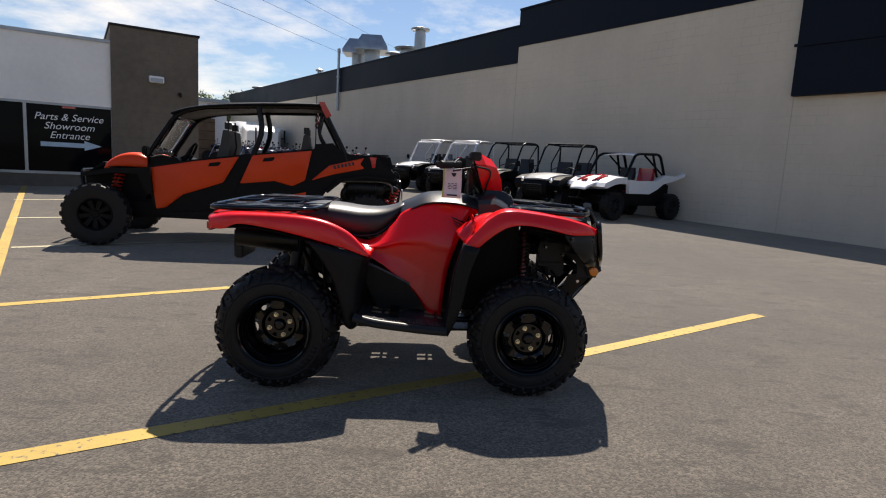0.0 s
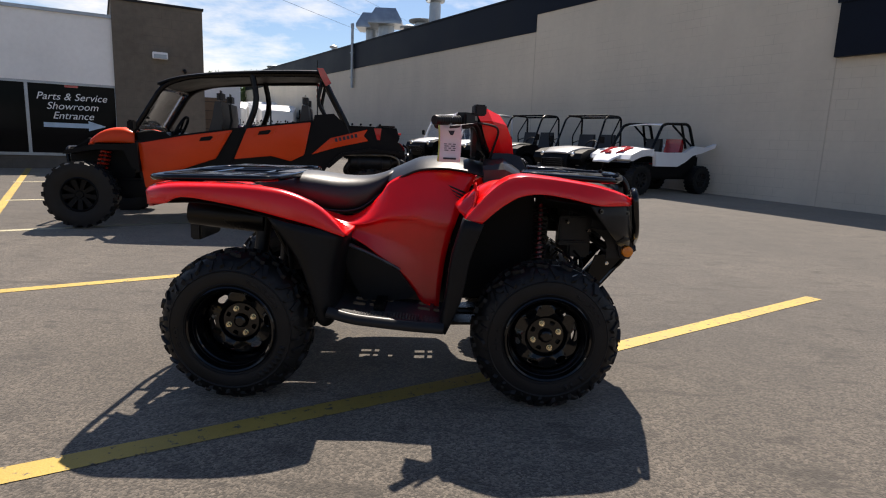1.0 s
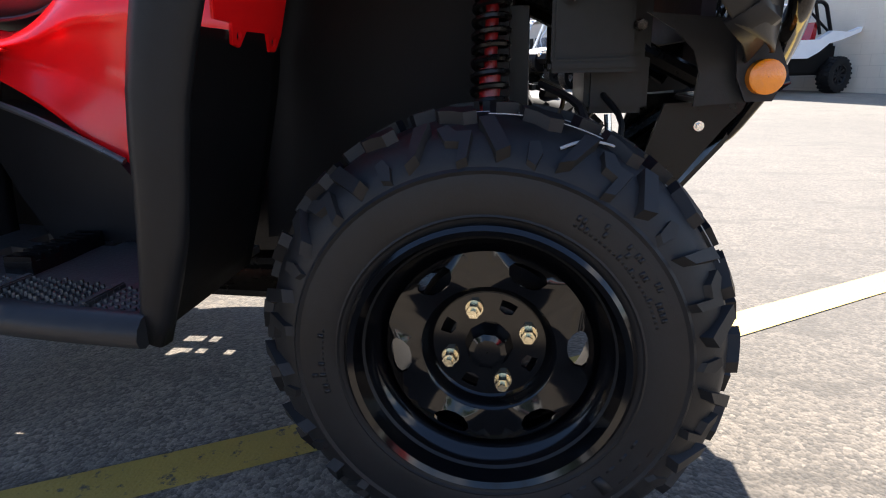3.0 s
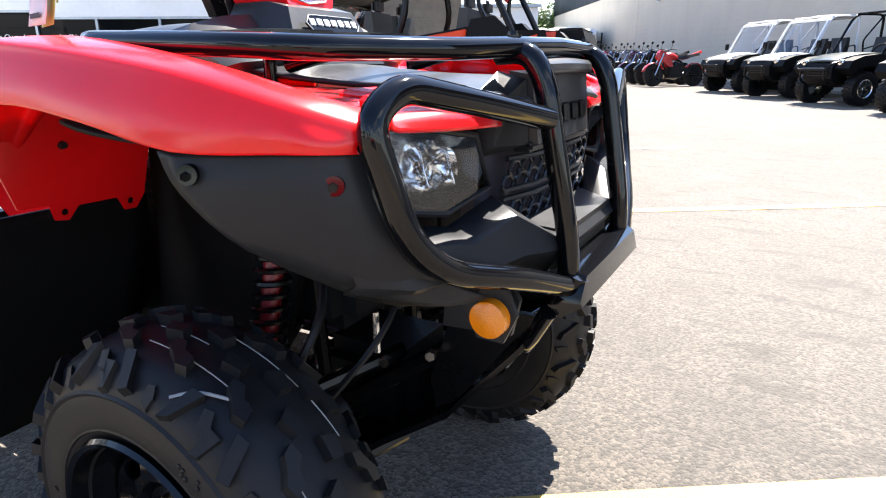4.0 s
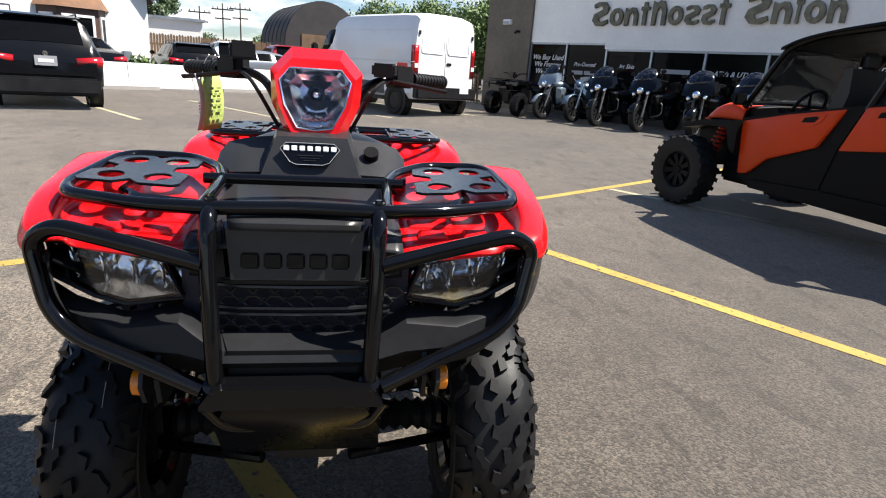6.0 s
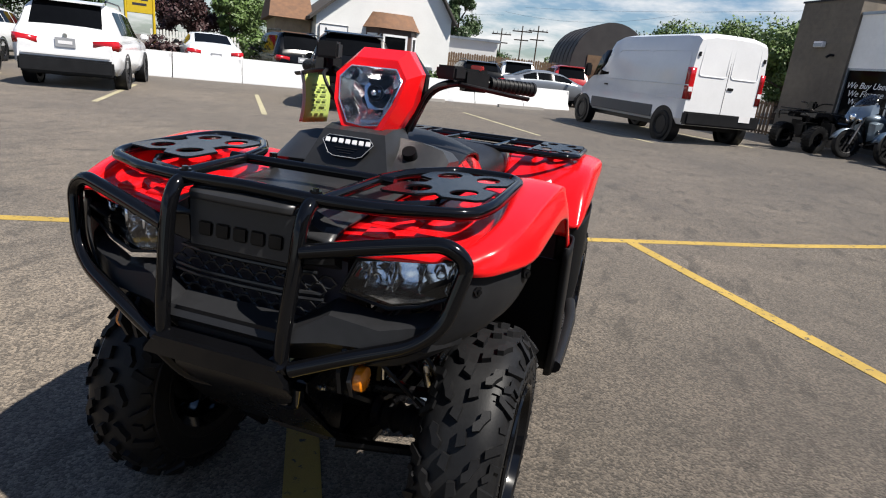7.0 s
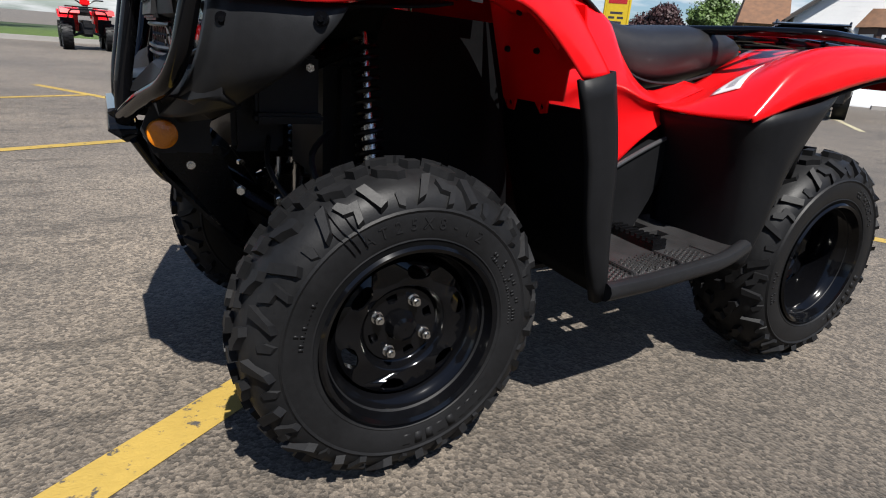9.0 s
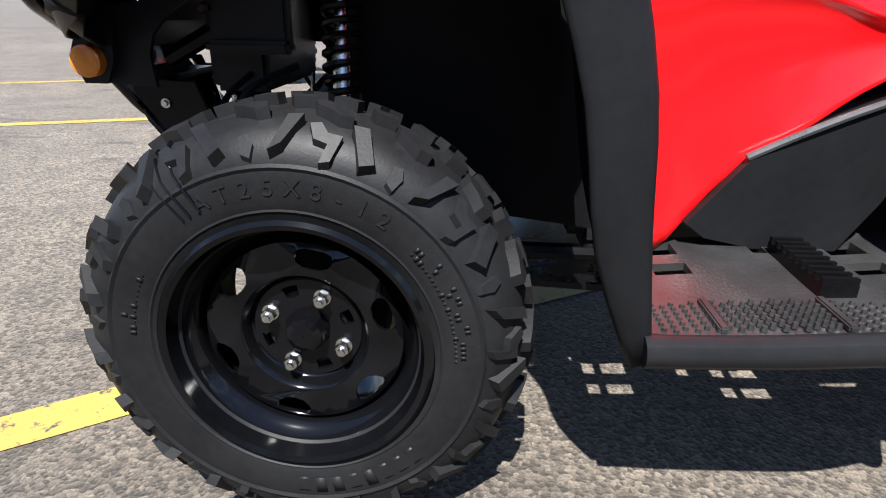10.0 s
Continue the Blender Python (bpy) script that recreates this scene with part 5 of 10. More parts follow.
        for k, (y, z) in enumerate(((0.245, 0.79), (0.30, 0.805), (0.36, 0.822))):
            bm = bmesh.new()
            x = 0.925 - 0.28 * max(0, y - 0.25)
            lathe(bm, [(0.006, x - 0.025), (0.018, x - 0.018), (0.028, x - 0.004), (0.030, x + 0.004)], (0, y * s, z), 16, "x")
            part("reflector", bm, CHROME, lamp)
        for y, z in ((0.245, 0.79), (0.36, 0.822)):
            bm = bmesh.new()
            ball(bm, (0.92 - 0.28 * max(0, y - 0.25), y * s, z), (0.016, 0.012, 0.012))
            part("bulb", bm, LENS_GLASS, lamp)
        for k in range(4):
            bm = bmesh.new()
            y = 0.225 + 0.05 * k
            loft(bm, [[(0.925 - 0.10 * k * 0.05, y * s, 0.775 + 0.006 * k), (0.935 - 0.10 * k * 0.05, (y + 0.008) * s, 0.775 + 0.006 * k)], [(0.915 - 0.10 * k * 0.05, (y + 0.012) * s, 0.835 + 0.006 * k), (0.925 - 0.10 * k * 0.05, (y + 0.02) * s, 0.835 + 0.006 * k)]], caps=False, closed=False)
            part("reflector_rib", bm, CHROME, lamp, solid=0.0015)
        bm = bmesh.new()
        bm.faces.new([bm.verts.new((x, y * s, z)) for x, y, z in lens])
        ln = part("lens", bm, LENS_GLASS, lamp)
        ln.visible_shadow = False
        bm = bmesh.new()
        tube(bm, mirror_y(lens, s), 0.004, 6, closed=True)
        part("bezel", bm, BLACK_PLASTIC, lamp)
        # flare: black skirt below the fender, from arch to nose
        bm = bmesh.new()
        skin(bm, [mirror_y(r, s) for r in (
            [(0.770, 0.507, 0.838), (0.86, 0.476, 0.842), (0.92, 0.445, 0.844), (0.942, 0.412, 0.842)],
            [(0.797, 0.508, 0.800), (0.87, 0.480, 0.795), (0.93, 0.446, 0.785), (0.955, 0.405, 0.775)],
            [(0.845, 0.480, 0.745), (0.90, 0.452, 0.728), (0.945, 0.412, 0.715), (0.975, 0.365, 0.710)],
            [(0.912, 0.405, 0.685), (0.948, 0.373, 0.672), (0.984, 0.327, 0.660), (1.005, 0.272, 0.655)])], 4, 4)
        part("front_flare", bm, BLACK_PLASTIC, q, "matt black flare below the fender", sharp=60, solid=0.006)
        for x, y, z in ((0.926, 0.440, 0.808), (0.808, 0.503, 0.818)):
            bm = bmesh.new()
            rod(bm, (x - 0.002, (y - 0.002) * s, z), (x + 0.003, (y + 0.006) * s, z + 0.001), 0.0105, 0.0095, 14)
            rod(bm, (x, (y + 0.004) * s, z), (x + 0.004, (y + 0.009) * s, z), 0.005, 0.0045, 6)
            part("push_rivet", bm, BLACK_PAINT, q)
        # inner side plate of the nose, below the flare
        bm = bmesh.new()
        prism(bm, [(0.845, 0.715), (0.885, 0.690), (0.912, 0.662), (0.922, 0.632), (0.918, 0.585), (1.015, 0.592), (1.025, 0.64), (0.99, 0.70)], "y", 0.226 * s, 0.2345 * s)
        part("nose_side_plate", bm, BLACK_PLASTIC, q, bevel=0.004)
        # side bracket with amber disc and lower plate with a bright bolt
        bm = bmesh.new()
        prism(bm, [(0.96, 0.69), (1.01, 0.68), (1.032, 0.63), (1.015, 0.592), (0.98, 0.592), (0.965, 0.625)], "y", 0.251 * s, 0.2585 * s)
        part("reflector_bracket", bm, BLACK_PLASTIC, q, bevel=0.006)
        bm = bmesh.new()
        lathe(bm, [(0.0005, 0.276 * s), (0.0200, 0.275 * s), (0.0232, 0.273 * s), (0.0242, 0.259 * s)], (1.0, 0, 0.625), 32)
        part("side_reflector", bm, AMBER, q, "round amber side reflector")
        bm = bmesh.new()
        prism(bm, [(0.895, 0.585), (1.025, 0.590), (0.985, 0.545), (0.90, 0.43), (0.86, 0.40), (0.85, 0.45)], "y", 0.148 * s, 0.158 * s)
        part("skid_plate_side", bm, SATIN_BLACK, q, bevel=0.002)
        bm = bmesh.new()
        rod(bm, (0.948, 0.158 * s, 0.55), (0.948, 0.162 * s, 0.55), 0.008, 0.008, 16)
        rod(bm, (0.948, 0.162 * s, 0.55), (0.948, 0.168 * s, 0.55), 0.0056, 0.0052, 6)
        part("bolt", bm, STEEL, q)
    # skid plate under the nose
    bm = bmesh.new()
    loft(bm, [[(x, -w, z), (x, w, z), (x, w, z - 0.012), (x, -w, z - 0.012)] for x, w, z in ((1.035, 0.12, 0.60), (0.99, 0.15, 0.53), (0.88, 0.16, 0.40), (0.70, 0.17, 0.27), (0.2, 0.17, 0.25), (-0.5, 0.14, 0.25))])
    part("skid_plate", bm, SATIN_BLACK, q, "satin black skid plate")
    bm = bmesh.new()
    box(bm, (0.985, 0, 0.585), (0.05, 0.17, 0.012))
    part("winch_plate", bm, SATIN_BLACK, q, bevel=0.003)


def quad_bumper(q):
    R = 0.0145
    for s in (-1, 1):
        bm = bmesh.new()
        loop = [(1.018, 0.145, 0.848), (0.990, 0.27, 0.873), (0.964, 0.390, 0.894), (0.957, 0.430, 0.866), (0.980, 0.404, 0.752), (0.997, 0.358, 0.710), (1.03, 0.25, 0.676), (1.052, 0.15, 0.637)]
        tube(bm, rounded(mirror_y(loop, s), 0.05, 5), R, 12)
        part("bumper_loop", bm, BLACK_PAINT, q, "glossy black tubular brush guard loop" if s < 0 else "")
        bm = bmesh.new()
        post = [(0.945, 0.140, 0.926), (0.988, 0.140, 0.928), (1.010, 0.139, 0.892), (1.022, 0.138, 0.83), (1.048, 0.130, 0.69), (1.050, 0.128, 0.625)]
        tube(bm, rounded(mirror_y(post, s), 0.035, 4), R, 12)
        part("bumper_post", bm, BLACK_PAINT, q)
        bm = bmesh.new()
        rod(bm, (0.965, 0.140 * s, 0.938), (0.965, 0.140 * s, 0.947), 0.011, 0.011, 14)
        rod(bm, (0.965, 0.140 * s, 0.947), (0.965, 0.140 * s, 0.952), 0.007, 0.006, 6)
        part("bumper_bolt", bm, BLACK_PAINT, q)
    bm = bmesh.new()
    loft(bm, [[(1.035, y, 0.655 - d), (1.075, y, 0.648 - d), (1.078, y, 0.612), (1.05, y, 0.592), (1.03, y, 0.60)] for y, d in ((-0.152, 0.03), (-0.13, 0.0), (0.13, 0.0), (0.152, 0.03))])
    part("bumper_cross_plate", bm, BLACK_PAINT, q, "glossy black pressed cross plate", bevel=0.004)
    for s in (-1, 1):
        bm = bmesh.new()
        rod(bm, (1.05, 0.128 * s, 0.63), (1.06, 0.128 * s, 0.65), 0.02, 0.019, 12)
        part("post_foot", bm, BLACK_PAINT, q)
    bm = bmesh.new()
    tube(bm, rounded([(1.035, -0.16, 0.60), (0.99, -0.13, 0.52), (0.93, 0, 0.49), (0.99, 0.13, 0.52), (1.035, 0.16, 0.60)], 0.04), 0.012, 10)
    part("lower_bar", bm, BLACK_PAINT, q)


def rack_plate(bm, corners, z, s, holes):
    """A stamped rack plate with oval holes, between four corners."""
    a, b, c, d = [Vector(p) for p in corners]

    def place(u, v, w):
        p = a.lerp(b, u).lerp(d.lerp(c, u), v)
        return (p.x, p.y * s, z + w)
    o = [(0.05, 0), (0.34, 0), (0.43, 0.20), (0.56, 0.20), (0.65, 0), (0.95, 0), (1, 0.06), (1, 0.38), (0.90, 0.5), (1, 0.62), (1, 0.94), (0.95, 1), (0.65, 1), (0.56, 0.82), (0.43, 0.82), (0.34, 1), (0.05, 1), (0, 0.94), (0, 0.62), (0.10, 0.5), (0, 0.38), (0, 0.06)]
    holed_plate(bm, o, [oval(hx, hy, rx, ry, 14, t) for hx, hy, rx, ry, t in holes], place, 0.005)


def quad_racks(q):
    R = 0.0125
    zf = 0.933
    for s in (-1, 1):
        bm = bmesh.new()
        tube(bm, rounded(mirror_y([(0.975, 0.0, zf + 0.003), (0.975, 0.14, zf), (0.945, 0.26, zf - 0.004), (0.875, 0.405, zf - 0.004), (0.80, 0.425, zf), (0.56, 0.428, zf + 0.008), (0.515, 0.400, zf + 0.010), (0.525, 0.27, zf + 0.010), (0.64, 0.190, zf + 0.008), (0.745, 0.165, zf + 0.006)], s), 0.04, 4), R, 10)
        part("rack_rail", bm, BLACK_PAINT, q, "glossy black tubular front rack rail" if s < 0 else "")
        bm = bmesh.new()
        tube(bm, mirror_y([(0.975, 0.155, zf), (0.745, 0.165, zf + 0.006), (0.62, 0.172, zf - 0.02)], s), R * 0.9, 10)
        part("rack_bar", bm, BLACK_PAINT, q)
        bm = bmesh.new()
        tube(bm, mirror_y([(0.935, 0.165, zf - 0.004), (0.90, 0.27, zf - 0.004), (0.84, 0.32, zf - 0.004), (0.60, 0.33, zf)], s), R * 0.7, 8)
        part("rack_bar", bm, BLACK_PAINT, q)
        bm = bmesh.new()
        rack_plate(bm, ((0.875, 0.215), (0.56, 0.235), (0.545, 0.420), (0.83, 0.410)), zf + 0.010, s,
                   [(0.21, 0.27, 0.115, 0.13, 0.5), (0.21, 0.73, 0.115, 0.13, -0.5), (0.78, 0.27, 0.125, 0.13, -0.5), (0.78, 0.73, 0.125, 0.13, 0.5)])
        part("rack_plate", bm, RACK_STEEL, q, "stamped black rack plate with oval holes", bevel=0.0012)
        for x, y in ((0.60, 0.19),):
            bm = bmesh.new()
            rod(bm, (x, y * s, 0.875), (x, y * s, zf), 0.010, 0.010, 10)
            part("rack_foot", bm, BLACK_PAINT, q)
        # rear rack
        zr = 0.890
        bm = bmesh.new()
        tube(bm, rounded(mirror_y([(-0.425, 0.0, zr + 0.002), (-0.43, 0.28, zr + 0.002), (-0.455, 0.42, zr), (-0.50, 0.455, zr), (-0.86, 0.455, zr - 0.008), (-0.95, 0.40, zr - 0.012), (-0.975, 0.22, zr - 0.014), (-0.975, 0.0, zr - 0.014)], s), 0.05, 4), R, 10)
        part("rear_rack_rail", bm, BLACK_PAINT, q, "glossy black tubular rear rack rail" if s < 0 else "")
        for y in (0.12, 0.26):
            bm = bmesh.new()
            tube(bm, mirror_y([(-0.43, y, zr), (-0.975, y, zr - 0.014)], s), R * 0.8, 8)
            part("rear_rack_bar", bm, BLACK_PAINT, q)
        bm = bmesh.new()
        rack_plate(bm, ((-0.52, 0.27), (-0.86, 0.27), (-0.86, 0.45), (-0.52, 0.45)), zr + 0.004, s,
                   [(0.21, 0.27, 0.115, 0.12, 0.4), (0.21, 0.73, 0.115, 0.12, -0.4), (0.78, 0.27, 0.12, 0.12, -0.4), (0.78, 0.73, 0.12, 0.12, 0.4)])
        part("rear_rack_plate", bm, RACK_STEEL, q, bevel=0.0012)
        for x, y in ((-0.84, 0.36),):
            bm = bmesh.new()
            rod(bm, (x, y * s, 0.85), (x, y * s, zr), 0.007, 0.007, 10)
            part("rear_rack_foot", bm, BLACK_PAINT, q)
    bm = bmesh.new()
    tube(bm, [(0.745, -0.20, zf + 0.006), (0.745, 0.20, zf + 0.006)], R * 0.9, 10)
    part("rack_cross_bar", bm, BLACK_PAINT, q)
    for x in (-0.60, -0.80):
        bm = bmesh.new()
        tube(bm, [(x, -0.27, 0.882), (x, 0.27, 0.882)], R * 0.8, 8)
        part("rear_rack_cross_bar", bm, BLACK_PAINT, q)


def quad_top(q):
    # seat
    bm = bmesh.new()
    rings = []
    for x, w, zt, zb in ((-0.615, 0.10, 0.865, 0.80), (-0.58, 0.155, 0.885, 0.785), (-0.48, 0.185, 0.905, 0.765), (-0.36, 0.185, 0.900, 0.735), (-0.25, 0.175, 0.888, 0.715), (-0.15, 0.160, 0.890, 0.73), (-0.08, 0.140, 0.905, 0.785), (-0.025, 0.115, 0.925, 0.86), (0.0, 0.08, 0.925, 0.89)):
        h = zt - zb
        ring = []
        for k in range(20):
            a = 2 * math.pi * k / 20
            c, sn = math.cos(a), math.sin(a)
            ring.append((x, w * (abs(c) ** 0.6) * (1 if c >= 0 else -1), zb + h * (0.5 + 0.5 * (abs(sn) ** 0.75) * (1 if sn >= 0 else -1))))
        rings.append(ring)
    lines = [spline(c, 24) for c in zip(*rings)]
    loft(bm, list(zip(*lines)))
    seat = part("seat", bm, VINYL, q, "black vinyl saddle seat", sharp=60)
    for s in (-1, 1):
        bm = bmesh.new()
        tube(bm, spline(mirror_y([(-0.56, 0.168, 0.80), (-0.42, 0.192, 0.775), (-0.28, 0.186, 0.745), (-0.16, 0.168, 0.755), (-0.07, 0.14, 0.82)], s), 20), 0.004, 6)
        part("seat_piping", bm, VINYL, seat)
    # tank cover and handlebar cowl
    bm = bmesh.new()
    skin(bm, [[(x, y * w, z - 0.05 * y * y) for y in (-1, -0.85, -0.5, 0, 0.5, 0.85, 1)] for x, w, z in ((-0.035, 0.165, 0.925), (0.03, 0.195, 0.955), (0.10, 0.205, 0.985), (0.20, 0.21, 0.995), (0.28, 0.215, 0.990), (0.38, 0.22, 0.97), (0.44, 0.225, 0.94))], 3, 3)
    part("tank_cover", bm, BLACK_PLASTIC, q, "matt black tank cover", sharp=60, solid=0.008)
    bm = bmesh.new()
    loft(bm, [[(0.40, -0.12, 0.93), (0.40, 0.12, 0.93), (0.42, 0.085, 1.015), (0.42, -0.085, 1.015)], [(0.50, -0.13, 0.92), (0.50, 0.13, 0.92), (0.50, 0.085, 1.015), (0.50, -0.085, 1.015)], [(0.588, -0.115, 0.915), (0.588, 0.115, 0.915), (0.541, 0.082, 1.005), (0.541, -0.082, 1.005)]])
    part("steering_cowl", bm, NOSE_SATIN, q, "matt black cowl with a badge", bevel=0.012)
    m = Matrix.Translation((0.570, -0.003, 0.968)) @ Matrix.Rotation(radians(-26), 4, "Y")
    bm = bmesh.new()
    prism(bm, [(-0.068, 0.012), (-0.055, 0.026), (0.055, 0.026), (0.068, 0.012), (0.045, -0.02), (0.03, -0.026), (-0.03, -0.026), (-0.045, -0.02)], "x", 0.0, 0.003)
    bd = part("badge", bm, BLACK_PAINT, q, "hexagonal badge with pale outline")
    bd.matrix_basis = m
    bm = bmesh.new()
    tube(bm, [(0.004, y, z) for y, z in ((-0.068, 0.012), (-0.055, 0.026), (0.055, 0.026), (0.068, 0.012), (0.045, -0.02), (0.03, -0.026), (-0.03, -0.026), (-0.045, -0.02))], 0.0009, 5, closed=True)
    part("badge_outline", bm, PRINT_GREY, bd)
    for k in range(7):
        bm = bmesh.new()
        box(bm, (0.0045, -0.054 + 0.018 * k, 0.013), (0.003, 0.0135, 0.013))
        part("badge_mark", bm, WHITE_PLASTIC, bd, bevel=0.0015)
    for k in range(3):
        bm = bmesh.new()
        box(bm, (0.004, 0, -0.004 - 0.006 * k), (0.002, 0.06 - 0.015 * k, 0.0016))
        part("badge_bar", bm, DARK_METAL, bd)
    for s in (-1, 1):
        bm = bmesh.new()
        loft(bm, [mirror_y([(xb, y, zb), (xt, y, zt), (xf, y, zf), (xf - 0.01, y, zf - 0.02), (xb, y, zb - 0.06)], s) for y, xb, zb, xt, zt, xf, zf in ((0.07, 0.38, 0.985, 0.468, 0.998, 0.572, 0.926), (0.15, 0.375, 0.975, 0.462, 0.990, 0.566, 0.922), (0.205, 0.37, 0.962, 0.455, 0.976, 0.556, 0.918), (0.226, 0.375, 0.945, 0.462, 0.950, 0.545, 0.912))])
        part("cowl_wing", bm, NOSE_SATIN, q, sharp=25, bevel=0.006)
    bm = bmesh.new()
    rod(bm, (0.500, 0.140, 0.945), (0.523, 0.140, 0.974), 0.019, 0.018, 16)
    part("power_socket", bm, SHADED_BLACK, q)
    # headlamp pod on the handlebar: faceted red shell round a clear lens
    yc = 0.016
    face = [(0.475, -0.060, 1.195), (0.475, 0.060, 1.195), (0.505, 0.100, 1.150), (0.535, 0.088, 1.085), (0.548, 0.058, 1.020), (0.545, 0.0, 1.008), (0.548, -0.058, 1.020), (0.535, -0.088, 1.085), (0.505, -0.100, 1.150)]
    lens = [(0.487, -0.064, 1.172), (0.487, 0.064, 1.172), (0.506, 0.088, 1.142), (0.531, 0.074, 1.085), (0.543, 0.044, 1.030), (0.541, 0.0, 1.024), (0.543, -0.044, 1.030), (0.531, -0.074, 1.085), (0.506, -0.088, 1.142)]
    back = [(0.355, -0.060, 1.222), (0.355, 0.060, 1.222), (0.385, 0.108, 1.165), (0.41, 0.105, 1.085), (0.445, 0.070, 1.005), (0.45, 0.0, 0.992), (0.445, -0.070, 1.005), (0.41, -0.105, 1.085), (0.385, -0.108, 1.165)]
    mid_ = [(0.415, -0.066, 1.222), (0.415, 0.066, 1.222), (0.44, 0.118, 1.165), (0.475, 0.112, 1.085), (0.50, 0.072, 1.003), (0.50, 0.0, 0.988), (0.50, -0.072, 1.003), (0.475, -0.112, 1.085), (0.44, -0.118, 1.165)]
    sh = lambda r, k=0.0: [(x + k, y + yc, z) for x, y, z in r]
    bm = bmesh.new()
    loft(bm, [sh(back), sh(mid_), sh(face), sh(lens, -0.002), sh(lens, -0.006)], caps=False)
    pod = part("headlamp_pod", bm, RED, q, "faceted glossy red headlamp pod", sharp=24, bevel=0.009)
    pod.matrix_basis = Matrix.Translation((0.420, 0.004, 1.090)) @ Matrix.Diagonal((0.96, 0.96, 0.96, 1)) @ Matrix.Translation((-0.45, -0.016, -1.10))
    bm = bmesh.new()
    bowl = lambda k, d: [(0.52 + (x - 0.52) * k - d, y * k + yc, 1.10 + (z - 1.10) * k) for x, y, z in lens]
    loft(bm, [sh(lens, -0.004), bowl(0.93, 0.024), bowl(0.78, 0.048), bowl(0.50, 0.066), bowl(0.18, 0.074)], caps=False)
    bm.faces.new([bm.verts.new(p) for p in bowl(0.18, 0.0735)])
    part("pod_reflector", bm, SILVER_LENS, pod, sharp=16)
    for k in range(6):
        bm = bmesh.new()
        y = -0.045 + 0.018 * k + yc
        loft(bm, [[(0.452 + 0.02 * abs(y - yc) / 0.05, y - 0.008, 1.066), (0.444 + 0.02 * abs(y - yc) / 0.05, y, 1.066), (0.452 + 0.02 * abs(y - yc) / 0.05, y + 0.008, 1.066)], [(0.520 - 0.1 * abs(y - yc), y * 0.8 - 0.006, 1.032), (0.514 - 0.1 * abs(y - yc), y * 0.8, 1.032), (0.520 - 0.1 * abs(y - yc), y * 0.8 + 0.006, 1.032)]], caps=False, closed=False)
        part("pod_flute", bm, CHROME, pod, solid=0.001)
    bm = bmesh.new()
    lathe(bm, [(0.010, 0.452), (0.021, 0.462), (0.023, 0.474), (0.019, 0.476), (0.015, 0.464)], (0, yc, 1.108), 18, "x")
    part("bulb_collar", bm, DARK_METAL, pod)
    bm = bmesh.new()
    ball(bm, (0.476, yc, 1.108), (0.016, 0.009, 0.009))
    part("pod_bulb", bm, SILVER_LENS, pod)
    bm = bmesh.new()
    bm.faces.new([bm.verts.new(p) for p in sh(lens, 0.001)])
    part("pod_lens", bm, LENS_GLASS, pod).visible_shadow = False
    bm = bmesh.new()
    tube(bm, sh(lens, 0.001), 0.0022, 6, closed=True)
    part("lens_rim", bm, SILVER_LENS, pod, "pale lens surround")
    bm = bmesh.new()
    loft(bm, [[(0.352, y + yc, z) for x, y, z in back], [(0.372, y * 0.97 + yc, z) for x, y, z in back]])
    loft(bm, [[(0.33, -0.05 + yc, 1.20), (0.33, 0.05 + yc, 1.20), (0.37, 0.06 + yc, 1.03), (0.37, -0.06 + yc, 1.03)], [(0.44, -0.05 + yc, 1.19), (0.44, 0.05 + yc, 1.19), (0.44, 0.06 + yc, 1.03), (0.44, -0.06 + yc, 1.03)]])
    part("meter_housing", bm, BLACK_PLASTIC, pod, "black instrument housing", bevel=0.006)
    # handlebar, grips, levers, switch boxes, cables
    for s in (-1, 1):
        bar = [(0.40, 0.03 * s, 1.00), (0.38, 0.08 * s, 1.03), (0.345, 0.125 * s, 1.12), (0.315, 0.175 * s, 1.142), (0.268, 0.245 * s, 1.145), (0.165, 0.355 * s, 1.140)]
        bm = bmesh.new()
        tube(bm, rounded(bar, 0.04, 4), 0.011, 10)
        part("handlebar", bm, SATIN_BLACK, q, "black steel handlebar" if s < 0 else "")
        bm = bmesh.new()
        g0, g1 = Vector((0.258, 0.256 * s, 1.1448)), Vector((0.165, 0.355 * s, 1.140))
        turned(bm, g0, g1, [(0, 0.012), (0, 0.020), (0.04, 0.020)] + [(0.06 + 0.1 * j + d, rr) for j in range(9) for d, rr in ((0, 0.0172), (0.04, 0.0172), (0.045, 0.0192), (0.085, 0.0192))] + [(0.98, 0.018), (0.99, 0.0205), (1.05, 0.019), (1.055, 0.008)], 16)
        part("grip", bm, RUBBER, q, "ribbed black rubber grip" if s < 0 else "")
        bm = bmesh.new()
        box(bm, (0.288, 0.218 * s, 1.150), (0.055, 0.075, 0.058), Matrix.Rotation(radians(38 * s), 4, "Z"))
        part("switch_box", bm, BLACK_PLASTIC, q, bevel=0.008)
        bm = bmesh.new()
        if s < 0:
            box(bm, (0.345, -0.185, 1.192), (0.05, 0.062, 0.045), Matrix.Rotation(radians(12), 4, "Z"))
        else:
            box(bm, (0.355, 0.175, 1.165), (0.06, 0.06, 0.035), Matrix.Rotation(radians(-12), 4, "Z"))
        part("brake_reservoir", bm, BLACK_PLASTIC, q, bevel=0.006)
        bm = bmesh.new()
        tube(bm, rounded([(0.335, 0.195 * s, 1.138), (0.325, 0.245 * s, 1.132), (0.245, 0.335 * s, 1.118), (0.225, 0.362 * s, 1.115)], 0.03), 0.0075, 8, flat=0.6)
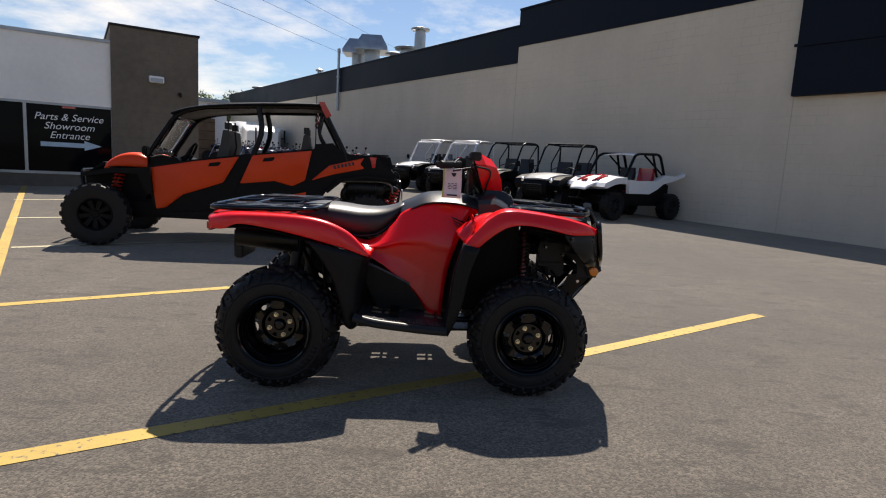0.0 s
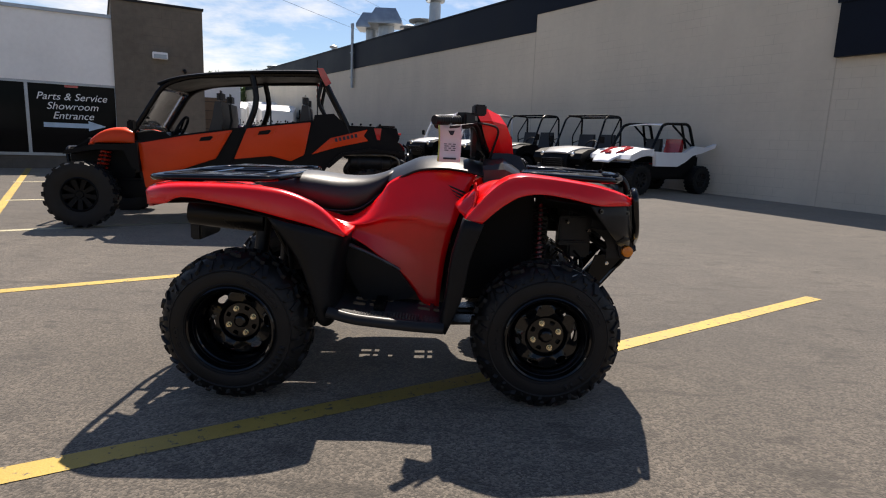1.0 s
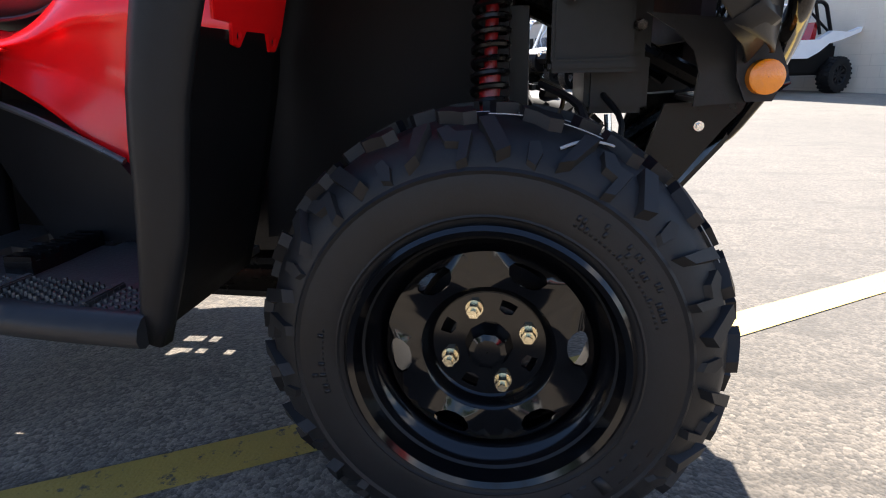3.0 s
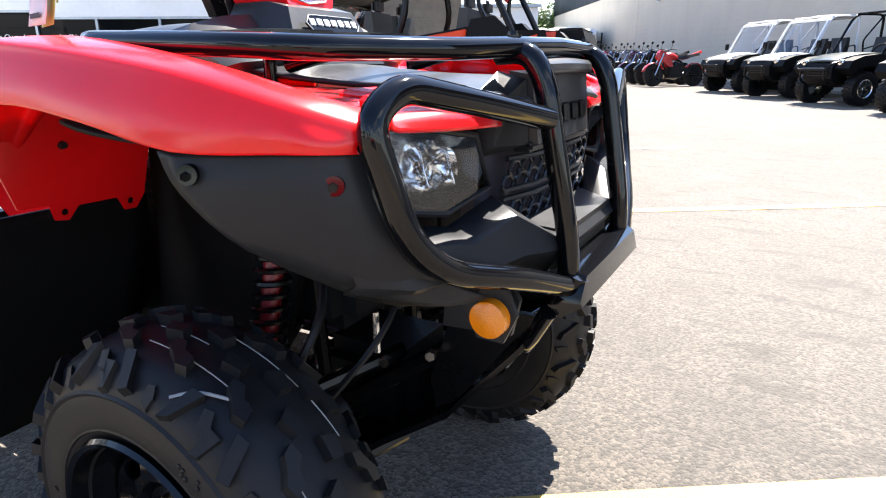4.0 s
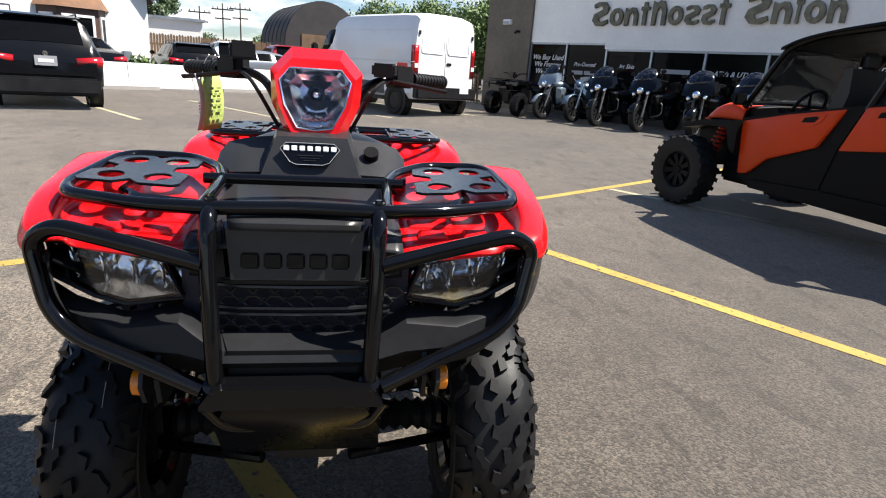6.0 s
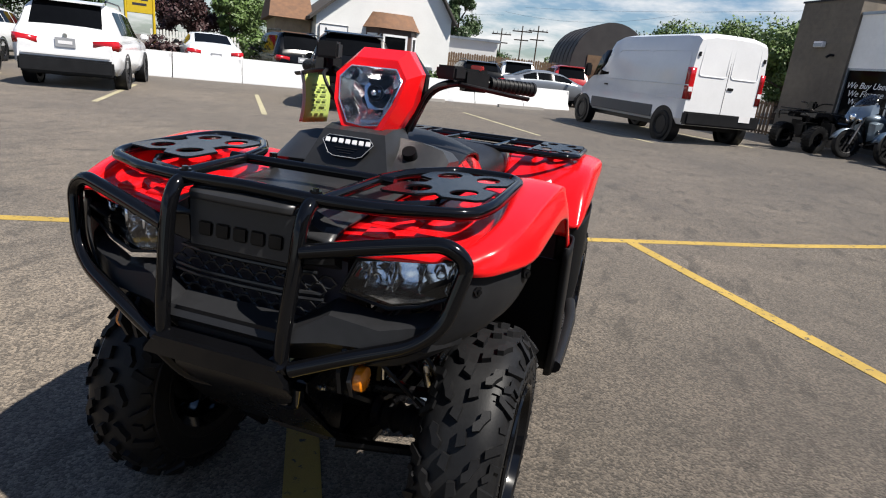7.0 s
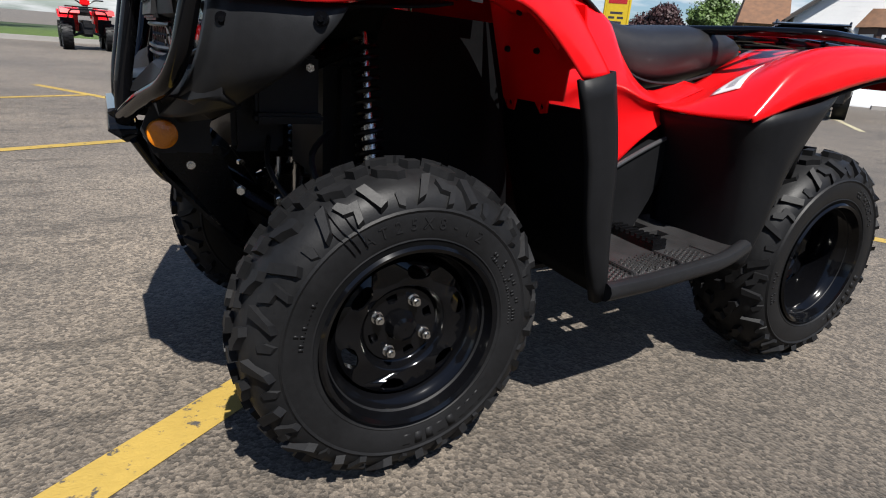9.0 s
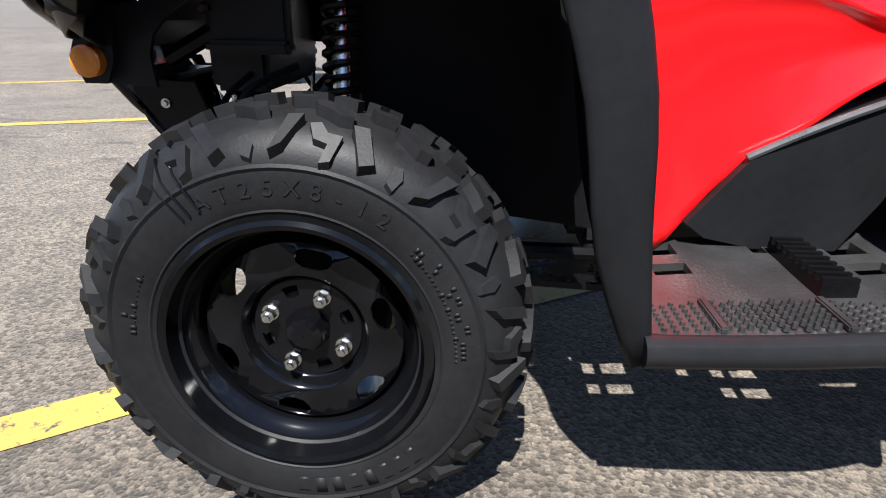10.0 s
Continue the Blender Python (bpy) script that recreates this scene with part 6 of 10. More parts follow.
        part("brake_lever", bm, DARK_METAL, q, "dark brake lever" if s < 0 else "")
        bm = bmesh.new()
        tube(bm, spline([(0.345, 0.19 * s, 1.14), (0.43, 0.15 * s, 1.12), (0.42, 0.105 * s, 1.04), (0.40, 0.07 * s, 0.97)], 16), 0.005, 6)
        part("cable", bm, RUBBER, q)
    bm = bmesh.new()
    box(bm, (0.285, 0.225, 1.182), (0.03, 0.03, 0.014))
    part("kill_switch", bm, TAIL_RED, q, "small red switch", bevel=0.002)
    # tail lamps
    for s in (-1, 1):
        bm = bmesh.new()
        box(bm, (-0.945, 0.38 * s, 0.79), (0.03, 0.10, 0.05))
        part("tail_lamp", bm, TAIL_RED, q, "red tail lamp" if s < 0 else "", bevel=0.008)
    # printed label on the left rear panel
    p = Vector((-0.300, 0.375, 0.755))
    n_ = Vector((0.50, -0.10, 0.85)).normalized()
    e1 = Vector((-0.37, 0.93, -0.05)).normalized()
    e2 = n_.cross(e1).normalized()
    e1 = e2.cross(n_)
    lay = lambda u, v, h: p + e1 * u + e2 * v + n_ * h
    fender = [c for c in q.children if c.name.startswith("rear_fender") and c.data.vertices[0].co.y > 0][0].data
    tree = BVHTree.FromPolygons([v.co for v in fender.vertices], [tuple(f.vertices) for f in fender.polygons])

    def laid(u, v, h):
        hit = tree.ray_cast(lay(u, v, 0.2), -n_)[0]
        return (hit if hit else lay(u, v, 0.0)) + n_ * h
    bm = bmesh.new()
    loft(bm, [[laid(-0.036 + 0.072 * i / 6, -0.080 + 0.160 * j / 9, 0.0025) for i in range(7)] for j in range(10)], caps=False, closed=False)
    st = part("warning_label", bm, WHITE_PLASTIC, q, "white printed label", solid=0.001)
    bm = bmesh.new()
    bm.faces.new([bm.verts.new(laid(u, v, 0.0036)) for u, v in ((-0.030, -0.06), (-0.019, -0.06), (-0.019, 0.064), (-0.030, 0.064))])
    bars(bm, lambda u, v: laid(u + 0.007, v, 0.0036), 0.036, 0.125, [1] * 14, 0.6)
    part("label_print", bm, PRINT_GREY, st)


def quad_mechanics(q):
    # engine, frame, driveline: dark shapes seen through the arches
    bm = bmesh.new()
    box(bm, (0.02, 0, 0.46), (0.46, 0.26, 0.34))
    part("engine_block", bm, DARK_METAL, q, "dark cast engine", bevel=0.03)
    bm = bmesh.new()
    for k in range(7):
        box(bm, (0.10, 0, 0.58 + 0.022 * k), (0.20, 0.24, 0.008))
    part("cooling_fins", bm, DARK_METAL, q)
    bm = bmesh.new()
    for s in (-1, 1):
        lathe(bm, [(0.001, 0.185 * s), (0.07, 0.183 * s), (0.085, 0.17 * s), (0.09, 0.12 * s)], (0.0, 0, 0.44), 24)
        tube(bm, rounded([(0.95, 0.12 * s, 0.55), (0.60, 0.14 * s, 0.30), (-0.45, 0.14 * s, 0.30), (-0.65, 0.12 * s, 0.70), (-0.90, 0.10 * s, 0.78)], 0.1), 0.016, 8)
        tube(bm, rounded([(0.95, 0.12 * s, 0.62), (0.60, 0.15 * s, 0.80), (0.2, 0.12 * s, 0.84), (-0.6, 0.12 * s, 0.74)], 0.1), 0.016, 8)
        tube(bm, [(0.62, 0.14 * s, 0.31), (0.60, 0.15 * s, 0.80)], 0.014, 8)
    part("frame", bm, SATIN_BLACK, q, "black tubular frame")
    bm = bmesh.new()
    box(bm, (0.66, 0, 0.345), (0.22, 0.20, 0.16))
    part("front_differential", bm, DARK_METAL, q, bevel=0.03)
    bm = bmesh.new()
    box(bm, (0.82, 0, 0.70), (0.10, 0.30, 0.26))
    part("radiator", bm, BLACK_PLASTIC, q, bevel=0.01)
    bm = bmesh.new()
    box(bm, (0.55, 0, 0.62), (0.26, 0.30, 0.30))
    part("air_box", bm, BLACK_PLASTIC, q, bevel=0.03)
    for s in (-1, 1):
        bm = bmesh.new()
        for z, y1 in ((0.42, 0.36), (0.255, 0.38)):
            for x in (0.52, 0.76):
                tube(bm, [(x, 0.10 * s, z + 0.03), (0.645, y1 * s, z)], 0.013, 8)
        part("wishbone", bm, SATIN_BLACK, q, "black tubular suspension arm" if s < 0 else "")
        bm = bmesh.new()
        box(bm, (0.64, 0.385 * s, 0.33), (0.07, 0.05, 0.24))
        lathe(bm, [(0.001, 0.455 * s), (0.055, 0.45 * s), (0.062, 0.42 * s), (0.055, 0.37 * s)], (0.643, 0, 0.30), 20)
        part("steering_knuckle", bm, DARK_METAL, q, bevel=0.01)
        bm = bmesh.new()
        turned(bm, (0.645, 0.14 * s, 0.32), (0.645, 0.32 * s, 0.32), [(k / 12, 0.042 if k % 2 else 0.031) for k in range(13)], 14)
        part("axle_boot", bm, RUBBER, q)
        a, b = Vector((0.620, 0.30 * s, 0.36)), Vector((0.630, 0.20 * s, 0.83))
        bm = bmesh.new()
        turned(bm, a, b, [(0, 0.014), (0.60, 0.016), (0.60, 0.010), (1.0, 0.010)], 14)
        sh_ = part("shock_absorber", bm, SPRING_RED if s < 0 else STEEL, q, "dark red shock absorber" if s < 0 else "")
        bm = bmesh.new()
        turned(bm, a.lerp(b, 0.02), a.lerp(b, 0.26), [(0, 0.012), (0.02, 0.016), (0.8, 0.021), (0.85, 0.028), (1.0, 0.028)], 16)
        part("lower_cup", bm, STEEL, sh_, "bright alloy lower spring cup")
        bm = bmesh.new()
        d = (b - a).normalized()
        e = d.orthogonal().normalized()
        f = d.cross(e)
        pts = [a.lerp(b, 0.27 + 0.66 * t / 240) + (e * math.cos(t * 0.42) + f * math.sin(t * 0.42)) * 0.0255 for t in range(241)]
        tube(bm, pts, 0.0048, 6)
        part("spring", bm, SATIN_BLACK, sh_, "black coil spring")
        bm = bmesh.new()
        rod(bm, (0.60, 0.33 * s, 0.345), (0.585, 0.12 * s, 0.40), 0.009, 0.009, 8)
        rod(bm, (0.60, 0.33 * s, 0.345), (0.602, 0.36 * s, 0.343), 0.016, 0.014, 10)
        part("tie_rod", bm, STEEL, q)
        bm = bmesh.new()
        tube(bm, spline([(0.70, 0.22 * s, 0.62), (0.76, 0.30 * s, 0.58), (0.73, 0.36 * s, 0.48), (0.68, 0.40 * s, 0.40)], 14), 0.006, 6)
        tube(bm, spline([(0.80, 0.15 * s, 0.60), (0.82, 0.24 * s, 0.55), (0.76, 0.30 * s, 0.45), (0.70, 0.36 * s, 0.36)], 14), 0.005, 6)
        part("brake_hose", bm, RUBBER, q)
        bm = bmesh.new()
        box(bm, (0.775, 0.19 * s, 0.70), (0.12, 0.03, 0.12))
        box(bm, (0.775, 0.205 * s, 0.645), (0.13, 0.04, 0.02))
        part("junction_box", bm, BLACK_PLASTIC, q, bevel=0.006)
        bm = bmesh.new()
        rod(bm, (0.80, 0.225 * s, 0.575), (0.805, 0.23 * s, 0.515), 0.0055, 0.005, 8)
        part("vent_tube", bm, STEEL, q)
        for x, y, z in ((0.84, 0.20, 0.70), (0.74, 0.23, 0.74), (0.86, 0.17, 0.50), (0.79, 0.19, 0.48)):
            bm = bmesh.new()
            rod(bm, (x, y * s, z), (x + 0.004, (y + 0.012) * s, z), 0.009, 0.008, 6)
            part("bolt", bm, STEEL, q)
        # rear arm and damper
        bm = bmesh.new()
        tube(bm, [(-0.25, 0.12 * s, 0.33), (-0.60, 0.26 * s, 0.31)], 0.03, 10)
        tube(bm, [(-0.60, 0.24 * s, 0.33), (-0.55, 0.20 * s, 0.78)], 0.03, 10)
        part("swing_arm", bm, DARK_METAL, q)
    bm = bmesh.new()
    rod(bm, (-0.605, -0.40, 0.30), (-0.605, 0.40, 0.30), 0.035, 0.035, 14)
    box(bm, (-0.605, 0, 0.31), (0.2, 0.18, 0.2))
    part("rear_axle", bm, DARK_METAL, q, bevel=0.01)
    bm = bmesh.new()
    tube(bm, spline([(0.1, -0.12, 0.50), (0.0, -0.14, 0.52), (-0.3, -0.15, 0.62), (-0.55, -0.17, 0.70)], 16), 0.028, 10)
    rod(bm, (-0.55, -0.2, 0.70), (-0.88, -0.18, 0.72), 0.065, 0.06, 18)
    part("exhaust", bm, SATIN_BLACK, q, "black exhaust")
    bm = bmesh.new()
    rod(bm, (0.105, 0.17, 0.425), (0.105, 0.212, 0.425), 0.040, 0.034, 20)
    rod(bm, (0.135, 0.18, 0.402), (0.135, 0.228, 0.402), 0.016, 0.013, 8)
    rod(bm, (0.095, 0.20, 0.445), (0.095, 0.222, 0.445), 0.012, 0.010, 6)
    part("engine_case_cover", bm, STEEL, q, "bright alloy engine cover")
    bm = bmesh.new()
    box(bm, (-0.90, 0, 0.66), (0.05, 0.24, 0.16))
    box(bm, (-0.82, 0, 0.47), (0.12, 0.06, 0.03))
    part("rear_carrier", bm, BLACK_PLASTIC, q, bevel=0.008)


def hang_tag(material, label, p, turn, w, h, prints):
    t = thing("sales_tag", label, "tag", Matrix.Translation(p) @ Matrix.Rotation(radians(turn), 4, "Z"), group="sales tags")
    bm = bmesh.new()
    rows = []
    for k in range(7):
        v = -h * k / 6
        bend = 0.012 * math.sin(math.pi * k / 6)
        rows.append([(u * w, bend, v) for u in (-0.5, -0.2, 0.2, 0.5)])
    loft(bm, rows, caps=False, closed=False)
    part("card", bm, material, t, solid=0.001)
    if prints:
        bm = bmesh.new()
        bars(bm, lambda u, v: (u, -0.0035, v - h * 0.60), w * 0.62, h * 0.22, [3, 2, 3, 2], 0.6)
        part("print", bm, INK, t)
        bm = bmesh.new()
        bm.faces.new([bm.verts.new((u, 0.002, v)) for u, v in ((-w * 0.12, -h * 0.16), (w * 0.2, -h * 0.16), (w * 0.12, -h * 0.28), (0, -h * 0.28))])
        part("print_mark", bm, INK, t)
        bm = bmesh.new()
        bm.faces.new([bm.verts.new((u, -0.001, v)) for u, v in ((-w * 0.3, -h * 0.93), (w * 0.3, -h * 0.93), (w * 0.3, -h * 0.88), (-w * 0.3, -h * 0.88))])
        part("print_line", bm, INK, t)
    else:
        bm = bmesh.new()
        bars(bm, lambda u, v: (u, 0.0150, v - h * 0.5), w * 0.7, h * 0.6, [2, 3, 2, 3, 2, 3], 0.55)
        part("print", bm, TAG_PRINT, t)
    bm = bmesh.new()
    tube(bm, spline([(0, 0, 0), (0.005, 0.01, 0.03), (0.02, 0.03, 0.05)], 8), 0.0015, 5)
    part("string", bm, WHITE_PLASTIC, t)


def build_quad():
    # it leans a little on its springs, and its tyres settle into contact patches
    q = thing("quad_bike", "red and black utility quad bike with racks and brush guard", "quad bike", Matrix.Translation((0, 0, 0.001)) @ Matrix.Rotation(radians(0.35), 4, "X"))
    for s in (-1, 1):
        wheel("wheel", q, 0.640, 0.425 * s, 0.303, 0.185, s, 12 if s > 0 else 30, "black off-road tyre with chunky tread" if s < 0 else "", s > 0, 0.040, 37.6 if s > 0 else 10)
        wheel("wheel", q, -0.605, 0.425 * s, 0.303, 0.225, s, 40, "", False, -0.012, 20)
        quad_fenders(q, s)
        quad_guards(q, s)
    quad_front(q)
    quad_bumper(q)
    quad_racks(q)
    quad_top(q)
    quad_mechanics(q)
    chalk_stripes(q)
    tyre_streaks(q)
    hang_tag(TAG_WHITE, "white printed sales tag hanging from a handlebar", (0.226, -0.318, 1.125), -12, 0.088, 0.150, True)
    hang_tag(TAG_GREEN, "yellow-green printed sales tag hanging from a handlebar", (0.222, -0.300, 1.125), -18, 0.098, 0.150, False)


build_quad()

# ---- vehicles ----
MESHES = {}


def shared(key, build, material, sharp=38, solid=0.0):
    """One mesh for all alike parts."""
    if key not in MESHES:
        ob = part(key, build(), material, sharp=sharp)
        MESHES[key] = ob.data
        bpy.data.objects.remove(ob)
    return MESHES[key]


def use(name, mesh, parent, m=None, label=""):
    ob = new(name, mesh)
    ob.parent = parent
    if m is not None:
        ob.matrix_basis = m
    if label:
        tagged(ob, label)
    return ob


def generic_tyre(r, w, rim):
    bm = bmesh.new()
    h = w / 2
    lathe(bm, [(rim, -h * 0.85), (rim + (r - rim) * 0.45, -h * 1.02), (r * 0.93, -h * 0.94), (r * 0.975, -h * 0.7), (r * 0.985, 0), (r * 0.975, h * 0.7), (r * 0.93, h * 0.94), (rim + (r - rim) * 0.45, h * 1.02), (rim, h * 0.85)], (0, 0, 0), 40)
    return bm


def generic_tread(r, w):
    bm = bmesh.new()
    h, n = w / 2, 22
    for i in range(n):
        for s in (-1, 1):
            a = 2 * math.pi * (i + (0.5 if s > 0 else 0)) / n
            for y0, y1, da, ra, rb in ((0.06, 0.55, 0.05, 0.95, 1.015), (0.62, 1.0, 0.06, 0.91, 0.995)):
                vs = []
                for rr in (ra, rb):
                    for t, y in ((a - da, y0), (a + da, y0), (a + da + 0.05, y1), (a - da + 0.05, y1)):
                        vs.append(bm.verts.new((r * rr * math.cos(t), s * h * y, r * rr * math.sin(t))))
                for f in ((4, 5, 6, 7), (0, 1, 5, 4), (1, 2, 6, 5), (2, 3, 7, 6), (3, 0, 4, 7)):
                    bm.faces.new([vs[k] for k in f])
    return bm


def generic_rim(rim, w, spokes, thick=0.035):
    bm = bmesh.new()
    h = w / 2
    lathe(bm, [(rim, -h * 0.8), (rim * 0.93, -h * 0.5), (rim * 0.92, h * 0.55), (rim * 1.0, h * 0.86), (rim * 1.03, h * 0.90), (rim * 0.97, h * 0.95), (rim * 0.90, h * 0.80)], (0, 0, 0), 40)
    lathe(bm, [(0.001, -h * 0.1), (rim * 0.93, -h * 0.1)], (0, 0, 0), 32)
    lathe(bm, [(0.001, h * 0.72), (rim * 0.2, h * 0.74), (rim * 0.26, h * 0.62), (rim * 0.26, h * 0.3)], (0, 0, 0), 20)
    for i in range(spokes):
        a = 2 * math.pi * i / spokes
        d, e = Vector((math.cos(a), 0, math.sin(a))), Vector((-math.sin(a), 0, math.cos(a)))
        p0, p1 = d * rim * 0.18, d * rim * 0.95
        vs = [bm.verts.new(p + e * k * q + Vector((0, y, 0))) for p, q, y1 in ((p0, thick * 0.6, 0.66), (p1, thick, 0.80)) for k in (-1, 1) for y in (h * y1, h * (y1 - 0.35))]
        for f in ((0, 1, 3, 2), (4, 5, 7, 6), (0, 2, 6, 4), (1, 3, 7, 5), (0, 1, 5, 4), (2, 3, 7, 6)):
            bm.faces.new([vs[k] for k in f])
    return bm


def road_wheel(parent, x, y, z, r, w, rim, s, knobby=False, spokes=10, rim_mat=None, turn=0.0, steer=0.0):
    key = "%.3f_%.3f_%.3f" % (r, w, rim)
    m = Matrix.Translation((x, y, z)) @ Matrix.Rotation(radians(steer), 4, "Z") @ (Matrix.Identity(4) if s > 0 else Matrix.Rotation(math.pi, 4, "Z")) @ Matrix.Rotation(radians(turn), 4, "Y")
    t = use("wheel", shared("tyre" + key, lambda: generic_tyre(r, w, rim), RUBBER), parent, m)
    if knobby:
        tagged(use("tread", shared("tread" + key, lambda: generic_tread(r, w), RUBBER), t), "rubber tread lugs", kind="stuff")
    rm = rim_mat or DARK_METAL
    use("rim", shared("rim" + key + str(spokes) + rm.name, lambda: generic_rim(rim, w, spokes, rim * 0.16), rm), t)
    return t


def panel(name, outline, y0, y1, material, parent, s=1, label="", bevel=0.01):
    bm = bmesh.new()
    prism(bm, outline, "y", y0 * s, y1 * s)
    return part(name, bm, material, parent, label, bevel=bevel)


def bar_part(name, pts, r, material, parent, rad=0.08, label="", seg=8):
    bm = bmesh.new()
    tube(bm, rounded(pts, rad, 3), r, seg)
    return part(name, bm, material, parent, label)


def bucket_seat(parent, x, y, z, material):
    bm = bmesh.new()
    prism(bm, [(x + 0.28, z - 0.02), (x + 0.29, z + 0.10), (x + 0.0, z + 0.09), (x - 0.14, z + 0.14), (x - 0.25, z + 0.52), (x - 0.28, z + 0.70), (x - 0.35, z + 0.70), (x - 0.37, z + 0.50), (x - 0.26, z - 0.02)], "y", y - 0.22, y + 0.22)
    return part("seat", bm, material, parent, sharp=50, bevel=0.035)


def door_skin(name, outline, y, material, parent, s, label):
    """A moulded skin: the outline stands proud, with a raised field inside a sloping border."""
    bm = bmesh.new()
    prism(bm, outline, "y", (y - 0.05) * s, y * s)
    bm.faces.ensure_lookup_table()
    face = max((f for f in bm.faces if len(f.verts) == len(outline)), key=lambda f: f.calc_center_median().y * s)
    bmesh.ops.recalc_face_normals(bm, faces=bm.faces)
    bmesh.ops.inset_region(bm, faces=[face], thickness=0.035, depth=0.012, use_even_offset=True)
    return part(name, bm, material, parent, label, bevel=0.008)


def build_orange_utv():
    o = thing("side_by_side", "orange and black four-seat side-by-side with roll cage and roof", "off-road vehicle", Matrix.Translation((-2.243, 4.424, GZ(-2.243, 4.424))) @ Matrix.Rotation(radians(189.5), 4, "Z") @ Matrix.Scale(0.955, 4))
    for s in (-1, 1):
        road_wheel(o, 1.55, 0.76 * s, 0.362, 0.362, 0.25, 0.185, s, True, 9, MATT_BLACK, 10, 4)
        road_wheel(o, -1.61, 0.75 * s, 0.362, 0.362, 0.27, 0.185, s, True, 9, MATT_BLACK, 25)
        fd = door_skin("front_door", [(1.0, 0.93), (0.5, 1.035), (-0.03, 1.12), (0.0, 1.07), (0.16, 0.79), (0.63, 0.62), (0.82, 0.455), (0.93, 0.435)], 0.655, ORANGE, o, s, "orange moulded door skin")
        rd = door_skin("rear_door", [(-0.19, 1.145), (-0.91, 1.245), (-0.83, 0.865), (-0.675, 0.785), (-0.455, 0.84), (-0.04, 0.79)], 0.655, ORANGE, o, s, "orange moulded door skin")
        qp = door_skin("quarter_panel", [(-0.91, 0.87), (-1.13, 1.07), (-1.57, 1.19), (-1.52, 1.11), (-1.58, 1.055), (-1.2, 0.965)], 0.648, ORANGE, o, s, "orange rear quarter panel")
        panel("low_accent", [(-0.59, 0.60), (-0.64, 0.67), (-0.85, 0.72), (-0.84, 0.65), (-0.75, 0.56)], 0.60, 0.652, ORANGE, o, s, "", 0.008)
        for dp, x, z in ((fd, 0.26, 1.005), (rd, -0.38, 1.10)):
            panel("handle_recess", [(x + 0.13, z - 0.045), (x + 0.09, z + 0.025), (x - 0.08, z + 0.06), (x - 0.14, z + 0.055), (x - 0.11, z - 0.005), (x - 0.02, z - 0.05)], 0.645, 0.674, ORANGE, dp, s, "", 0.012)
            panel("door_handle", [(x + 0.07, z - 0.025), (x + 0.05, z + 0.018), (x - 0.06, z + 0.038), (x - 0.085, z + 0.03), (x - 0.05, z - 0.012)], 0.650, 0.680, MATT_BLACK, dp, s, "black pull handle", 0.008)
        # matt black tub: sill, door frames and arch liner
        panel("door_lower", [(1.03, 0.96), (0.97, 0.42), (0.84, 0.35), (-0.72, 0.31), (-0.93, 0.46), (-1.10, 0.74), (-1.26, 0.88), (-1.05, 1.02), (-0.93, 1.27), (-0.2, 1.165), (-0.02, 1.14), (0.5, 1.055)], 0.50, 0.625, MATT_BLACK, o, s, "matt black lower door and sill", 0.02)
        panel("sill_step", [(0.80, 0.40), (0.76, 0.33), (-0.68, 0.30), (-0.86, 0.42), (-0.70, 0.45), (0.1, 0.44)], 0.60, 0.665, MATT_BLACK, o, s, "", 0.02)
        panel("door_seam", [(-0.03, 1.125), (-0.17, 1.145), (-0.02, 0.80), (0.06, 0.45), (0.12, 0.46), (0.10, 0.78)], 0.61, 0.635, MATT_BLACK, o, s, "", 0.01)
        panel("rear_shoulder", [(-0.93, 1.24), (-0.95, 1.33), (-1.17, 1.355), (-1.31, 1.225), (-1.62, 1.225), (-1.76, 1.205), (-1.95, 1.03), (-2.0, 0.94), (-1.88, 0.90), (-1.30, 0.89), (-1.05, 0.84)], 0.42, 0.628, MATT_BLACK, o, s, "", 0.03)
        panel("arch_lip", [(-1.08, 0.74), (-1.26, 0.90), (-1.60, 0.97), (-1.98, 0.93), (-1.99, 0.90), (-1.60, 0.935), (-1.29, 0.87), (-1.12, 0.72)], 0.60, 0.70, MATT_BLACK, o, s, "", 0.012)
        # maker's name on the quarter: plain bars
        bm = bmesh.new()
        for k in range(6):
            box(bm, (-1.20 - 0.046 * k, 0.662 * s, 1.052 + 0.0115 * k), (0.028, 0.006, 0.042), Matrix.Rotation(radians(14), 4, "Y"))
        part("side_marks", bm, INK, qp)
        panel("tail_accent", [(-1.64, 1.205), (-1.73, 1.205), (-1.715, 1.07), (-1.68, 1.07)], 0.60, 0.640, TAIL_RED, o, s, "red tail lamp", 0.006)
        # rounded fender over the front wheel and the black liner under it
        bm = bmesh.new()
        skin(bm, [[(x, y * s, z) for y, z in ((0.36, zt), (0.50, zt), (0.60, zt - 0.02), (0.63, zt - 0.09), (0.63, zb))] for x, zt, zb in ((1.03, 1.06, 0.93), (1.14, 1.10, 0.93), (1.28, 1.095, 0.93), (1.40, 1.05, 0.925), (1.50, 0.97, 0.915))], 3, 3)
        part("front_fender", bm, ORANGE, o, "orange front fender", solid=0.02)
        panel("fender_lip", [(0.98, 0.94), (1.10, 0.92), (1.44, 0.905), (1.72, 0.83), (1.74, 0.79), (1.40, 0.85), (1.12, 0.85), (1.04, 0.66), (0.96, 0.62)], 0.40, 0.72, MATT_BLACK, o, s, "", 0.015)
        panel("nose_side", [(1.10, 0.9), (1.58, 0.97), (1.78, 0.82), (1.76, 0.54), (1.56, 0.42), (1.1, 0.5)], 0.20, 0.44, MATT_BLACK, o, s, "", 0.03)
